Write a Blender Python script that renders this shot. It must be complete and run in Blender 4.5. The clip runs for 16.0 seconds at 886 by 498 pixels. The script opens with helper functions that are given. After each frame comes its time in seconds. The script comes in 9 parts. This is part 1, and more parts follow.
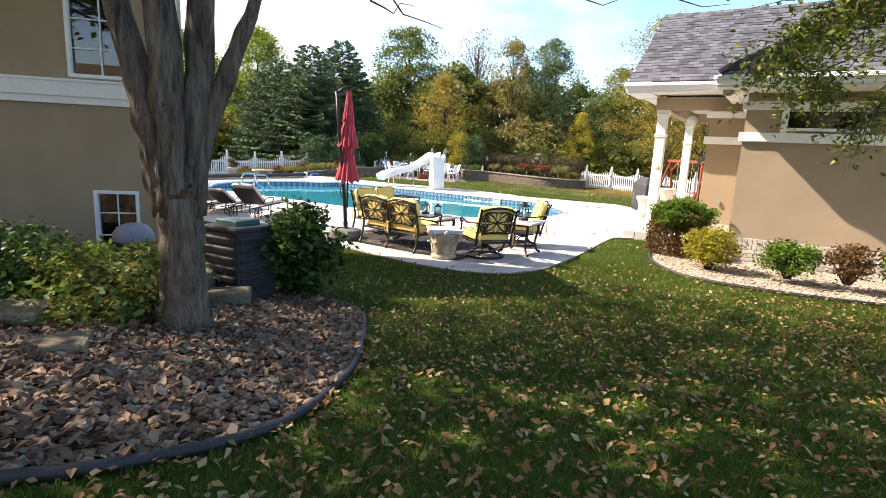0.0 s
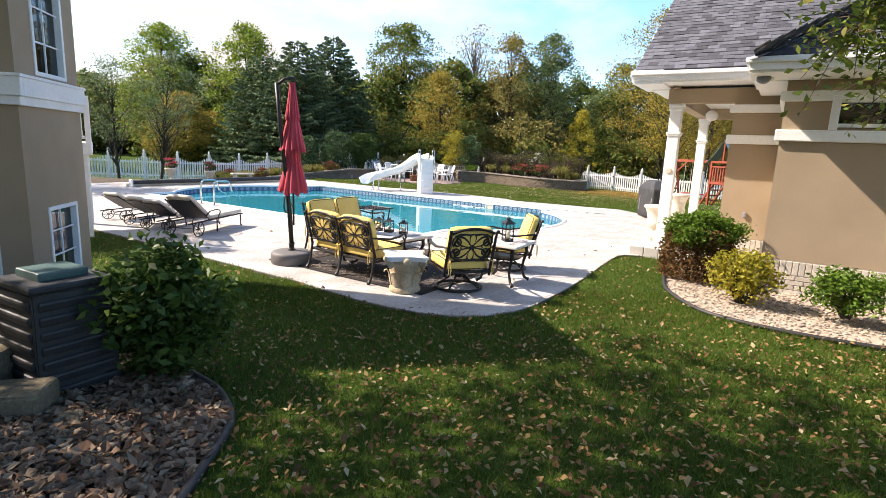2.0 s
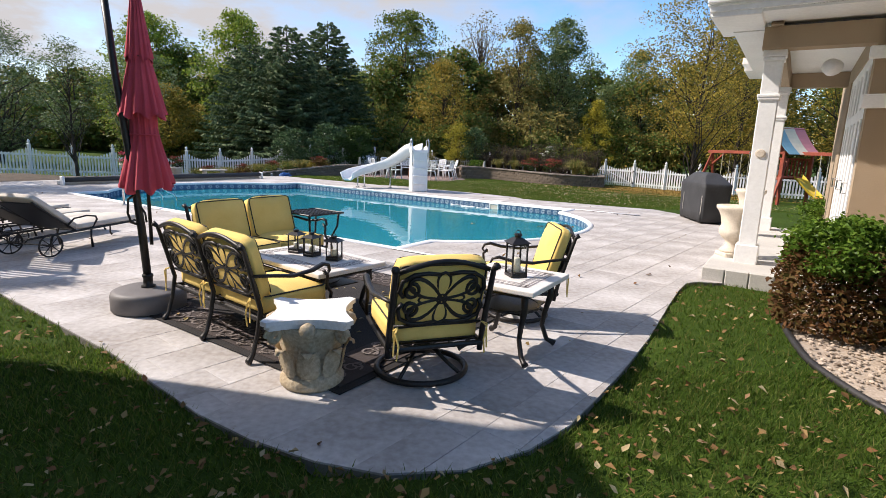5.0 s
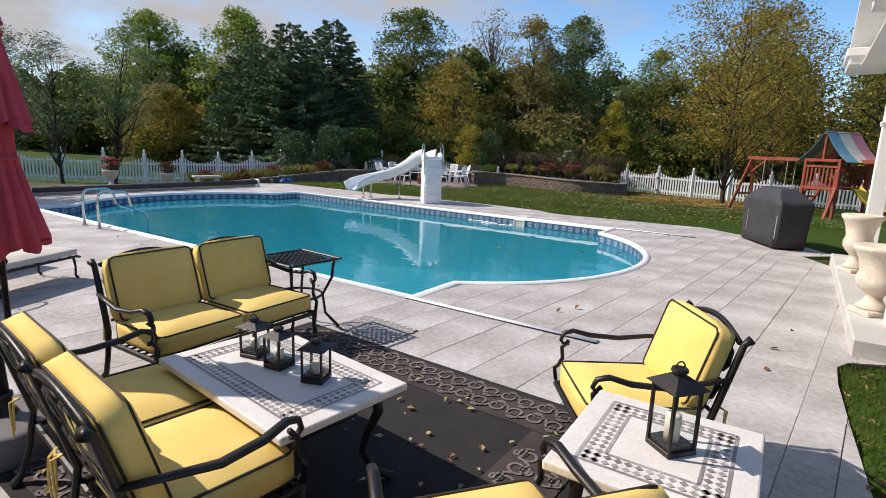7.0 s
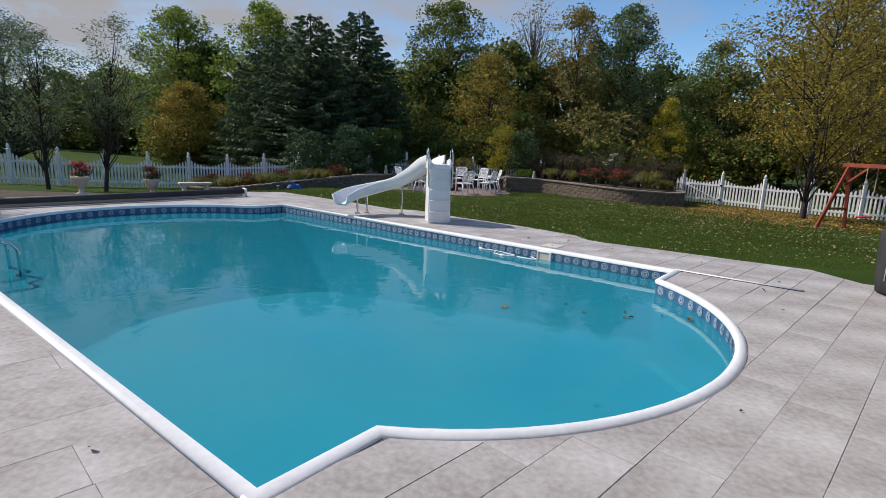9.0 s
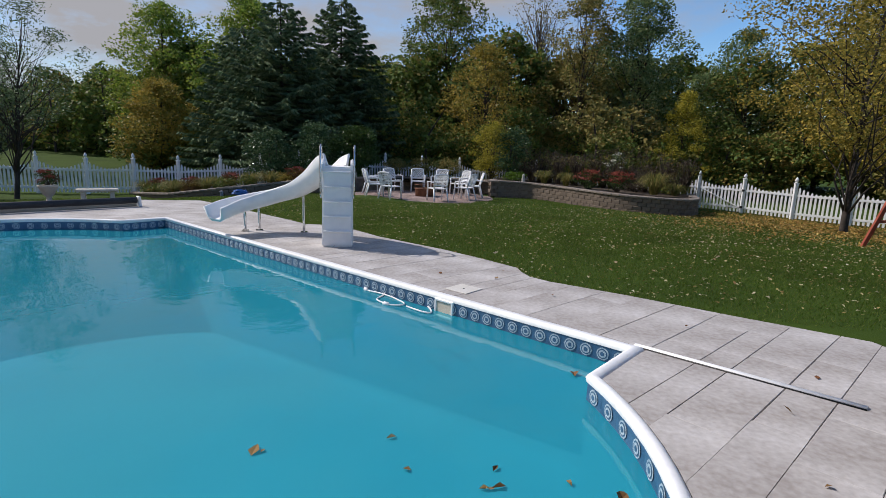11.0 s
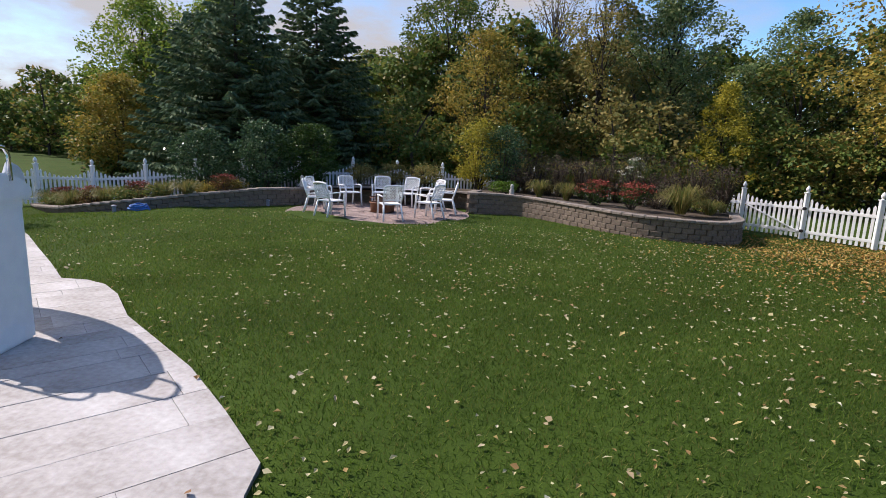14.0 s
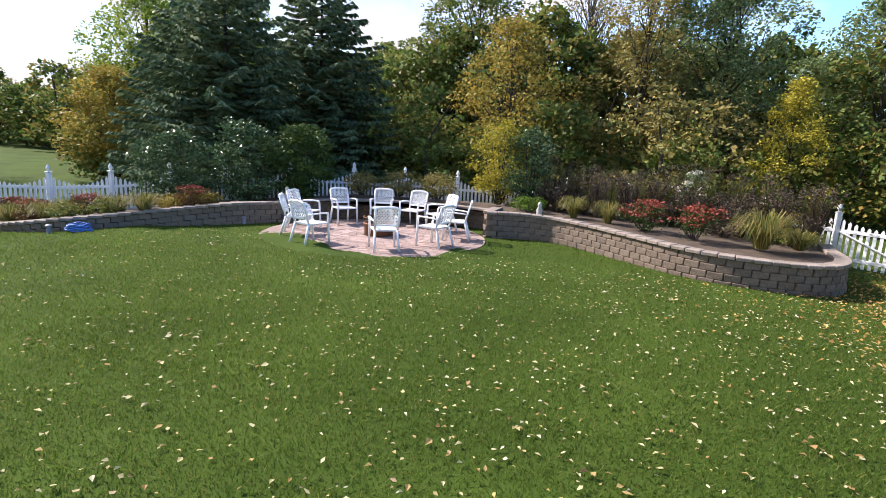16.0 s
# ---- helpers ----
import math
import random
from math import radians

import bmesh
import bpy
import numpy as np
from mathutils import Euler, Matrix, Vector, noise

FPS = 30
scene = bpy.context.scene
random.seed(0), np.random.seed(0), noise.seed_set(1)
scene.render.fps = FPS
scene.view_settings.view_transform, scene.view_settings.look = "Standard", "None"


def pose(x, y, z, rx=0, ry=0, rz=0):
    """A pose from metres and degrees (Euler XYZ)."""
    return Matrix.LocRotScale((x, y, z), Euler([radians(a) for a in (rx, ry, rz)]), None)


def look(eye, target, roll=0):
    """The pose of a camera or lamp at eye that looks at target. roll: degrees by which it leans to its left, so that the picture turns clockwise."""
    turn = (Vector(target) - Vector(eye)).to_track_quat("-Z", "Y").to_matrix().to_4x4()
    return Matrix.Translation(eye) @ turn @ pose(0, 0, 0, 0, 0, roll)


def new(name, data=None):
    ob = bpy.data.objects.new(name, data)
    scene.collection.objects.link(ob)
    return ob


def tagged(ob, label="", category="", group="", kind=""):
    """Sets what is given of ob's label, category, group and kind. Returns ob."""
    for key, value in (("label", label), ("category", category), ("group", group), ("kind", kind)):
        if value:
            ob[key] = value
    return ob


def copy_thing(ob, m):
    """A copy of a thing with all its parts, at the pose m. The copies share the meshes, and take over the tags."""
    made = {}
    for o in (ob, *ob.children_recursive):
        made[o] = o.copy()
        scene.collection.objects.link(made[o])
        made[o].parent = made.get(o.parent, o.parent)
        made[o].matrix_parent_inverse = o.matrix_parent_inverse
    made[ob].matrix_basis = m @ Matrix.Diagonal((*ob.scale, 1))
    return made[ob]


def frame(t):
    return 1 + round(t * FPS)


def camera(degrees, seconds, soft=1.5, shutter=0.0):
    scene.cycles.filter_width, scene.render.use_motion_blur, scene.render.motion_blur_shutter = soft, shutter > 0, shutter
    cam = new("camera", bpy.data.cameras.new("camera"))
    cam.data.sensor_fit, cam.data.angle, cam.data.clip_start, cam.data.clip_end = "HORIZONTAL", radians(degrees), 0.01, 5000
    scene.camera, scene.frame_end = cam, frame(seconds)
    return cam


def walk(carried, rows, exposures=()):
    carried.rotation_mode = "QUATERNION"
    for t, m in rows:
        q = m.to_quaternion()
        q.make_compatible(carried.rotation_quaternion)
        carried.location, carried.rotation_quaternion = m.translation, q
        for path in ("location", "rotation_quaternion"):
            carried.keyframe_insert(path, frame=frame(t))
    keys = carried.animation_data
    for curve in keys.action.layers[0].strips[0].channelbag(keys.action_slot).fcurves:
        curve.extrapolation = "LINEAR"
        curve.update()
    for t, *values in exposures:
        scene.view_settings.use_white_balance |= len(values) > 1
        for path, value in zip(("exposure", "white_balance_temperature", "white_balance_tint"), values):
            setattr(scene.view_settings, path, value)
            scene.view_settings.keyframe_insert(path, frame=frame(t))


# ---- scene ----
cam = camera(80.0, 16.0, 0.55)
# seconds, eye (x, y, z), yaw, pitch, roll
PATH = [
    (0, -0.306, 1.360, 1.598, -0.85, -10.62, -2.84),
    (0.5, -0.243, 1.629, 1.612, -0.78, -10.66, -2.74),
    (1, -0.104, 2.015, 1.668, -0.67, -10.74, -2.61),
    (1.5, 0.048, 2.513, 1.690, -0.77, -10.71, -2.53),
    (2, 0.206, 3.062, 1.685, -0.69, -10.72, -2.43),
    (2.5, 0.364, 3.655, 1.668, -0.46, -10.77, -2.38),
    (3, 0.507, 4.229, 1.631, -0.23, -10.80, -2.23),
    (5.5, 0.645, 6.679, 1.401, 0.47, -10.96, -2.02),
    (6, 0.511, 7.170, 1.432, 0.99, -10.97, -2.22),
    (6.5, 0.401, 7.634, 1.473, 0.90, -10.95, -2.23),
    (7, 0.361, 8.096, 1.553, 0.91, -10.83, -2.18),
    (7.5, 0.427, 8.809, 1.681, 1.13, -10.87, -2.28),
    (8, 0.504, 9.583, 1.716, 2.50, -10.92, -2.30),
    (10.5, 2.411, 13.856, 1.685, 8.13, -11.07, -2.31),
    (11, 2.766, 14.708, 1.676, 8.14, -10.93, -2.05),
    (11.5, 3.077, 15.580, 1.605, 8.62, -10.85, -1.93),
    (12, 3.388, 16.490, 1.536, 8.46, -10.76, -1.81),
    (12.5, 3.643, 17.376, 1.511, 7.76, -10.62, -1.61),
    (13, 3.896, 18.167, 1.567, 8.81, -10.58, -1.74),
    (13.5, 4.078, 18.949, 1.673, 10.17, -10.75, -2.02),
    (14, 4.288, 19.854, 1.733, 11.69, -10.69, -2.14),
    (14.5, 4.469, 20.775, 1.782, 12.77, -10.62, -2.30),
    (15, 4.296, 21.671, 1.905, 14.36, -10.87, -2.62),
    (15.5, 4.145, 22.444, 2.002, 15.26, -11.08, -2.81),
    (16, 3.995, 23.220, 2.072, 14.63, -11.16, -2.66),
]
walk(cam, [(t, pose(x, y, z, 90 + pitch, roll, yaw)) for t, x, y, z, yaw, pitch, roll in PATH],
     [(0, 1.65, 7780, 16), (1.5, 1.55, 7680, 16), (3, 1.05, 7380, 16), (5.5, 0.70, 7030, 15), (7, 0.40, 6930, 14), (8, 0.15, 6730, 14), (10.5, 0.00, 6630, 13), (12, 0.20, 6680, 17), (13, 0.35, 6730, 17), (14.5, 0.85, 6730, 18), (15.5, 1.40, 6830, 19), (16, 1.40, 6880, 19)])

# ---- light ----
SUN_WAY = Vector((1.07, -0.22, -1.0)).normalized()
world = bpy.data.worlds.new("world")
scene.world = world
world.use_nodes = True
wt = world.node_tree
sky = wt.nodes.new("ShaderNodeTexSky")
sky.sky_type, sky.sun_disc = "NISHITA", False
sky.sun_elevation = radians(42.5)
sky.sun_rotation = math.atan2(-SUN_WAY.x, -SUN_WAY.y)
sky.air_density, sky.dust_density, sky.ozone_density = 1.0, 0.15, 4.0
wc = wt.nodes.new("ShaderNodeTexCoord")
wm = wt.nodes.new("ShaderNodeMapping")
wm.inputs["Scale"].default_value = (1.0, 1.0, 2.6)
cn = wt.nodes.new("ShaderNodeTexNoise")
cn.inputs["Scale"].default_value, cn.inputs["Detail"].default_value, cn.inputs["Roughness"].default_value = 2.3, 7.0, 0.58
cr = wt.nodes.new("ShaderNodeValToRGB")
cr.color_ramp.elements[0].position, cr.color_ramp.elements[1].position = 0.46, 0.67
cm = wt.nodes.new("ShaderNodeMixRGB")
cm.inputs[2].default_value = (2.5, 2.6, 2.8, 1)
sx = wt.nodes.new("ShaderNodeSeparateXYZ")
sl = wt.nodes.new("ShaderNodeMath")
sl.operation, sl.inputs[1].default_value = "MULTIPLY_ADD", -0.27
wt.links.new(wc.outputs["Generated"], sx.inputs[0])
wt.links.new(sx.outputs["X"], sl.inputs[0])
wt.links.new(cn.outputs["Fac"], sl.inputs[2])
wt.links.new(wc.outputs["Generated"], wm.inputs["Vector"])
wt.links.new(wm.outputs["Vector"], cn.inputs["Vector"])
wt.links.new(sl.outputs[0], cr.inputs["Fac"])
wt.links.new(cr.outputs["Color"], cm.inputs[0])
hv = wt.nodes.new("ShaderNodeHueSaturation")
hv.inputs["Saturation"].default_value = 1.18
wt.links.new(sky.outputs["Color"], hv.inputs["Color"])
wt.links.new(hv.outputs["Color"], cm.inputs[1])
wt.links.new(cm.outputs["Color"], wt.nodes["Background"].inputs["Color"])
wt.nodes["Background"].inputs["Strength"].default_value = 0.15
sun = new("sun", bpy.data.lights.new("sun", "SUN"))
sun.data.energy, sun.data.angle, sun.data.color = 4.0, radians(0.6), (1.0, 0.97, 0.93)
sun.matrix_world = look((0, 0, 30), Vector((0, 0, 30)) + SUN_WAY)


# ---- materials ----
def surface(name, a, b, rough=0.7, grain=60.0, stain=3.0, bump=0.15, metal=0.0, vary=0.0, island=0.0, mixin=0.5, spec=0.5, stretch=None):
    """A two-scale mottled surface between the colours a and b. vary: by object; island: by loose piece."""
    m = bpy.data.materials.new(name)
    m.use_nodes = True
    t = m.node_tree
    p = t.nodes["Principled BSDF"]
    p.inputs["Roughness"].default_value, p.inputs["Metallic"].default_value = rough, metal
    p.inputs["Specular IOR Level"].default_value = spec
    tc = t.nodes.new("ShaderNodeTexCoord")
    n1, n2 = t.nodes.new("ShaderNodeTexNoise"), t.nodes.new("ShaderNodeTexNoise")
    n1.inputs["Scale"].default_value, n1.inputs["Detail"].default_value = grain, 5
    n2.inputs["Scale"].default_value, n2.inputs["Detail"].default_value = stain, 4
    src = tc.outputs["Object"]
    if stretch:
        mp = t.nodes.new("ShaderNodeMapping")
        mp.inputs["Scale"].default_value = stretch
        t.links.new(src, mp.inputs["Vector"])
        src = mp.outputs["Vector"]
    for n in (n1, n2):
        t.links.new(src, n.inputs["Vector"])
    add = t.nodes.new("ShaderNodeMix")
    add.inputs[0].default_value = mixin
    t.links.new(n1.outputs["Fac"], add.inputs[2])
    t.links.new(n2.outputs["Fac"], add.inputs[3])
    ramp = t.nodes.new("ShaderNodeValToRGB")
    ramp.color_ramp.elements[0].position, ramp.color_ramp.elements[1].position = 0.36, 0.64
    ramp.color_ramp.elements[0].color, ramp.color_ramp.elements[1].color = (*a, 1), (*b, 1)
    t.links.new(add.outputs[0], ramp.inputs["Fac"])
    out = ramp.outputs["Color"]
    for amount, node, sock in ((vary, "ShaderNodeObjectInfo", "Random"), (island, "ShaderNodeNewGeometry", "Random Per Island")):
        if amount:
            o = t.nodes.new(node)
            mr = t.nodes.new("ShaderNodeMapRange")
            mr.inputs["To Min"].default_value, mr.inputs["To Max"].default_value = 1 - amount, 1 + amount
            hs = t.nodes.new("ShaderNodeHueSaturation")
            t.links.new(o.outputs[sock], mr.inputs["Value"])
            t.links.new(mr.outputs["Result"], hs.inputs["Value"])
            t.links.new(out, hs.inputs["Color"])
            out = hs.outputs["Color"]
    t.links.new(out, p.inputs["Base Color"])
    if bump:
        b_ = t.nodes.new("ShaderNodeBump")
        b_.inputs["Strength"].default_value, b_.inputs["Distance"].default_value = bump, 0.01
        t.links.new(n1.outputs["Fac"], b_.inputs["Height"])
        t.links.new(b_.outputs["Normal"], p.inputs["Normal"])
    return m


def leafy(name, colours, rough=0.55, light=0.25):
    """Leaves: a colour for each loose leaf from a ramp, with some light passing through."""
    m = bpy.data.materials.new(name)
    m.use_nodes = True
    t = m.node_tree
    p = t.nodes["Principled BSDF"]
    p.inputs["Roughness"].default_value = rough
    p.inputs["Specular IOR Level"].default_value = 0.15
    g = t.nodes.new("ShaderNodeNewGeometry")
    ramp = t.nodes.new("ShaderNodeValToRGB")
    ramp.color_ramp.interpolation = "LINEAR"
    while len(ramp.color_ramp.elements) < len(colours):
        ramp.color_ramp.elements.new(0.5)
    for i, c in enumerate(colours):
        ramp.color_ramp.elements[i].position = i / max(1, len(colours) - 1)
        ramp.color_ramp.elements[i].color = (*c, 1)
    t.links.new(g.outputs["Random Per Island"], ramp.inputs["Fac"])
    n = t.nodes.new("ShaderNodeTexNoise")
    n.inputs["Scale"].default_value = 0.7
    t.links.new(t.nodes.new("ShaderNodeTexCoord").outputs["Object"], n.inputs["Vector"])
    mr = t.nodes.new("ShaderNodeMapRange")
    mr.inputs["To Min"].default_value, mr.inputs["To Max"].default_value = 0.6, 1.4
    t.links.new(n.outputs["Fac"], mr.inputs["Value"])
    hs = t.nodes.new("ShaderNodeHueSaturation")
    t.links.new(mr.outputs["Result"], hs.inputs["Value"])
    t.links.new(ramp.outputs["Color"], hs.inputs["Color"])
    t.links.new(hs.outputs["Color"], p.inputs["Base Color"])
    tr = t.nodes.new("ShaderNodeBsdfTranslucent")
    t.links.new(hs.outputs["Color"], tr.inputs["Color"])
    mx = t.nodes.new("ShaderNodeMixShader")
    mx.inputs[0].default_value = light
    t.links.new(p.outputs[0], mx.inputs[1])
    t.links.new(tr.outputs[0], mx.inputs[2])
    t.links.new(mx.outputs[0], t.nodes["Material Output"].inputs["Surface"])
    return m


def clear(name, tint=(1, 1, 1), gloss=0.02, ripple=0.0, scale=3.0, base=0.04, milk=None):
    """Thin glass or a water surface: clear, with a Fresnel gloss."""
    m = bpy.data.materials.new(name)
    m.use_nodes = True
    t = m.node_tree
    t.nodes.remove(t.nodes["Principled BSDF"])
    a, b, f, x, pw = (t.nodes.new("ShaderNode" + k) for k in ("BsdfTransparent", "BsdfGlossy", "LayerWeight", "MixShader", "Math"))
    a.inputs["Color"].default_value = (*tint, 1)
    b.inputs["Roughness"].default_value = gloss
    f.inputs["Blend"].default_value = 0.5
    pw.operation = "POWER"
    pw.inputs[1].default_value = 5.0
    mr = t.nodes.new("ShaderNodeMapRange")
    mr.inputs["To Min"].default_value, mr.inputs["To Max"].default_value = base, 0.95
    t.links.new(f.outputs["Facing"], pw.inputs[0])
    t.links.new(pw.outputs[0], mr.inputs["Value"])
    t.links.new(mr.outputs["Result"], x.inputs[0])
    if milk:
        dm, mm = t.nodes.new("ShaderNodeBsdfDiffuse"), t.nodes.new("ShaderNodeMixShader")
        dm.inputs["Color"].default_value, mm.inputs[0].default_value = (*milk[1], 1), milk[0]
        t.links.new(a.outputs[0], mm.inputs[1])
        t.links.new(dm.outputs[0], mm.inputs[2])
        a = mm
    t.links.new(a.outputs[0], x.inputs[1])
    t.links.new(b.outputs[0], x.inputs[2])
    t.links.new(x.outputs[0], t.nodes["Material Output"].inputs["Surface"])
    if ripple:
        tc, n, bp = (t.nodes.new("ShaderNode" + k) for k in ("TexCoord", "TexNoise", "Bump"))
        n.inputs["Scale"].default_value, n.inputs["Detail"].default_value, n.inputs["Distortion"].default_value = scale, 3, 0.6
        bp.inputs["Strength"].default_value, bp.inputs["Distance"].default_value = ripple, 0.02
        t.links.new(tc.outputs["Object"], n.inputs["Vector"])
        t.links.new(n.outputs["Fac"], bp.inputs["Height"])
        t.links.new(bp.outputs["Normal"], b.inputs["Normal"])
        t.links.new(bp.outputs["Normal"], f.inputs["Normal"])
    return m


GRASS = surface("lawn_grass", (0.024, 0.046, 0.006), (0.054, 0.090, 0.013), 0.95, 90, 0.5, 0.8, mixin=0.5, spec=0.1)
BLADES = leafy("grass_blades", [(0.041, 0.079, 0.010), (0.068, 0.128, 0.016), (0.113, 0.178, 0.026), (0.19, 0.185, 0.055)], 0.6, 0.5)
CONCRETE = surface("stamped_concrete", (0.30, 0.270, 0.248), (0.56, 0.535, 0.52), 0.75, 22, 1.15, 0.4, vary=0.035, mixin=0.68)
JOINT = surface("concrete_joint", (0.13, 0.115, 0.10), (0.20, 0.185, 0.17), 0.9, 60, 3, 0.3)
SLAB = surface("poured_concrete", (0.42, 0.40, 0.37), (0.56, 0.54, 0.50), 0.8, 60, 2, 0.2, vary=0.05)
COPING = surface("white_coping", (0.74, 0.75, 0.76), (0.86, 0.86, 0.86), 0.45, 20, 2, 0.03)
LINER = surface("blue_pool_liner", (0.03, 0.30, 0.40), (0.05, 0.40, 0.50), 0.6, 60, 0.8, 0.0)
TILE_BLUE = surface("dark_blue_liner_border", (0.025, 0.08, 0.17), (0.06, 0.15, 0.27), 0.4, 90, 9, 0.05)
TILE_PALE = surface("pale_medallion", (0.16, 0.27, 0.38), (0.62, 0.68, 0.72), 0.4, 160, 60, 0.0)
WATER = clear("pool_water", (0.50, 0.90, 0.95), 0.0, 0.22, 2.2, 0.02, (0.72, (0.012, 0.265, 0.355)))
GLASS = clear("window_glass", (0.55, 0.60, 0.62), 0.0, 0, 1, 0.10)
PANE = clear("lantern_glass", (0.93, 0.95, 0.95), 0.02)
WHITE = surface("white_paint", (0.74, 0.74, 0.73), (0.84, 0.84, 0.83), 0.5, 30, 2, 0.06)
PLASTIC = surface("white_plastic", (0.76, 0.77, 0.78), (0.86, 0.86, 0.86), 0.35, 8, 1.2, 0.02)
VINYL = surface("white_fence_vinyl", (0.70, 0.71, 0.72), (0.80, 0.80, 0.81), 0.5, 20, 2, 0.03, vary=0.04)
STUCCO = surface("tan_stucco", (0.315, 0.238, 0.16), (0.40, 0.305, 0.21), 0.95, 170, 1.3, 0.6)
BRICK = surface("pale_brick", (0.42, 0.37, 0.31), (0.60, 0.54, 0.47), 0.9, 60, 6, 0.4, vary=0.16)
MORTAR = surface("mortar", (0.36, 0.34, 0.31), (0.46, 0.44, 0.40), 0.95, 90, 4, 0.3)
SHINGLE = surface("grey_shingle", (0.07, 0.072, 0.088), (0.135, 0.138, 0.16), 0.95, 220, 9, 0.4, vary=0.5, island=0.5)
IRON = surface("dark_cast_metal", (0.010, 0.009, 0.009), (0.032, 0.027, 0.024), 0.42, 90, 8, 0.12, metal=0.35)
YELLOW = surface("yellow_cushion_fabric", (0.74, 0.50, 0.13), (0.86, 0.62, 0.20), 0.9, 260, 4, 0.15)
PIPING = surface("dark_piping", (0.02, 0.018, 0.012), (0.05, 0.04, 0.025), 0.8, 200, 9, 0.1)
CREAM = surface("cream_cushion_fabric", (0.52, 0.47, 0.40), (0.66, 0.61, 0.54), 0.9, 240, 5, 0.2)
STONE_TOP = surface("pale_tabletop_stone", (0.62, 0.57, 0.52), (0.76, 0.73, 0.69), 0.55, 90, 5, 0.06)
MOSAIC = surface("grey_mosaic_stone", (0.20, 0.175, 0.165), (0.36, 0.32, 0.30), 0.5, 60, 8, 0.05, island=0.35)
RED = surface("red_canopy_fabric", (0.44, 0.04, 0.065), (0.58, 0.075, 0.105), 0.85, 150, 4, 0.15)
UMB_BASE = surface("grey_umbrella_base", (0.10, 0.09, 0.088), (0.16, 0.145, 0.14), 0.6, 120, 4, 0.2)
CHROME = surface("polished_steel", (0.55, 0.56, 0.57), (0.7, 0.7, 0.7), 0.12, 20, 3, 0.0, metal=1.0)
CARVED = surface("weathered_carved_stone", (0.30, 0.23, 0.14), (0.57, 0.46, 0.32), 0.9, 45, 5, 0.7)
PALE_TOP = surface("white_cap_stone", (0.62, 0.61, 0.60), (0.78, 0.77, 0.76), 0.7, 50, 4, 0.2)
RUG_DARK = surface("dark_rug", (0.009, 0.0075, 0.0075), (0.024, 0.02, 0.019), 0.95, 320, 6, 0.3)
RUG_BROWN = surface("brown_rug_border", (0.030, 0.022, 0.020), (0.065, 0.049, 0.045), 0.95, 260, 6, 0.3)
RUG_TAN = surface("rug_scrolls", (0.12, 0.098, 0.09), (0.22, 0.185, 0.168), 0.95, 260, 6, 0.3)
COVER = surface("charcoal_grill_cover", (0.020, 0.021, 0.024), (0.045, 0.046, 0.05), 0.7, 120, 3, 0.2)
URN = surface("cream_cast_stone", (0.56, 0.47, 0.37), (0.72, 0.64, 0.53), 0.85, 60, 6, 0.25)
BLOCK = surface("retaining_block", (0.095, 0.071, 0.052), (0.20, 0.155, 0.118), 0.95, 40, 4, 0.8, vary=0.12)
CAPSTONE = surface("block_cap", (0.16, 0.13, 0.105), (0.28, 0.235, 0.20), 0.95, 50, 4, 0.6, vary=0.15)
PAVER = surface("red_brown_paver", (0.21, 0.145, 0.125), (0.34, 0.255, 0.23), 0.9, 60, 4, 0.4, vary=0.25)
COPPER = surface("rusty_fire_bowl", (0.10, 0.04, 0.02), (0.24, 0.11, 0.06), 0.7, 50, 6, 0.3, metal=0.4)
BARK = surface("rough_bark", (0.026, 0.018, 0.012), (0.175, 0.135, 0.100), 0.95, 55, 17, 1.0, mixin=0.5, stretch=(1, 1, 0.13))
BARK_DARK = surface("dark_bark", (0.020, 0.016, 0.013), (0.07, 0.055, 0.045), 0.95, 18, 4, 0.8)
ROCK = surface("river_rock", (0.11, 0.076, 0.048), (0.30, 0.215, 0.145), 0.8, 30, 7, 0.2, island=0.6)
GRAVEL = surface("pale_gravel", (0.28, 0.22, 0.165), (0.47, 0.385, 0.31), 0.9, 50, 9, 0.3, island=0.3)
SOIL = surface("mulch_soil", (0.035, 0.024, 0.016), (0.10, 0.07, 0.045), 1.0, 40, 3, 0.8)
EDGING = surface("black_lawn_edging", (0.012, 0.011, 0.011), (0.035, 0.032, 0.03), 0.6, 60, 5, 0.1)
BOX_DARK = surface("black_bin_plastic", (0.010, 0.011, 0.013), (0.028, 0.030, 0.034), 0.6, 60, 4, 0.12)
BOX_LID = surface("green_lid_plastic", (0.03, 0.075, 0.07), (0.05, 0.11, 0.10), 0.5, 60, 4, 0.06)
GREY_PLASTIC = surface("grey_cover_plastic", (0.20, 0.20, 0.24), (0.28, 0.28, 0.32), 0.5, 60, 3, 0.1)
REDWOOD = surface("red_stained_wood", (0.20, 0.035, 0.018), (0.34, 0.07, 0.035), 0.7, 30, 4, 0.3)
BLUE_HOSE = surface("blue_hose", (0.02, 0.10, 0.36), (0.04, 0.18, 0.50), 0.5, 40, 6, 0.05)
# near-black paint for unlit depth behind panes and in the lid hole
DARK = surface("unlit_interior", (0.010, 0.012, 0.015), (0.022, 0.026, 0.032), 0.9, 10, 2, 0.0)
CANDLE = surface("cream_wax", (0.70, 0.64, 0.50), (0.80, 0.75, 0.63), 0.6, 30, 4, 0.05)
FALLEN = leafy("fallen_leaves", [(0.09, 0.045, 0.018), (0.18, 0.10, 0.04), (0.31, 0.21, 0.085), (0.18, 0.075, 0.03), (0.42, 0.35, 0.20)], 0.7, 0.1)
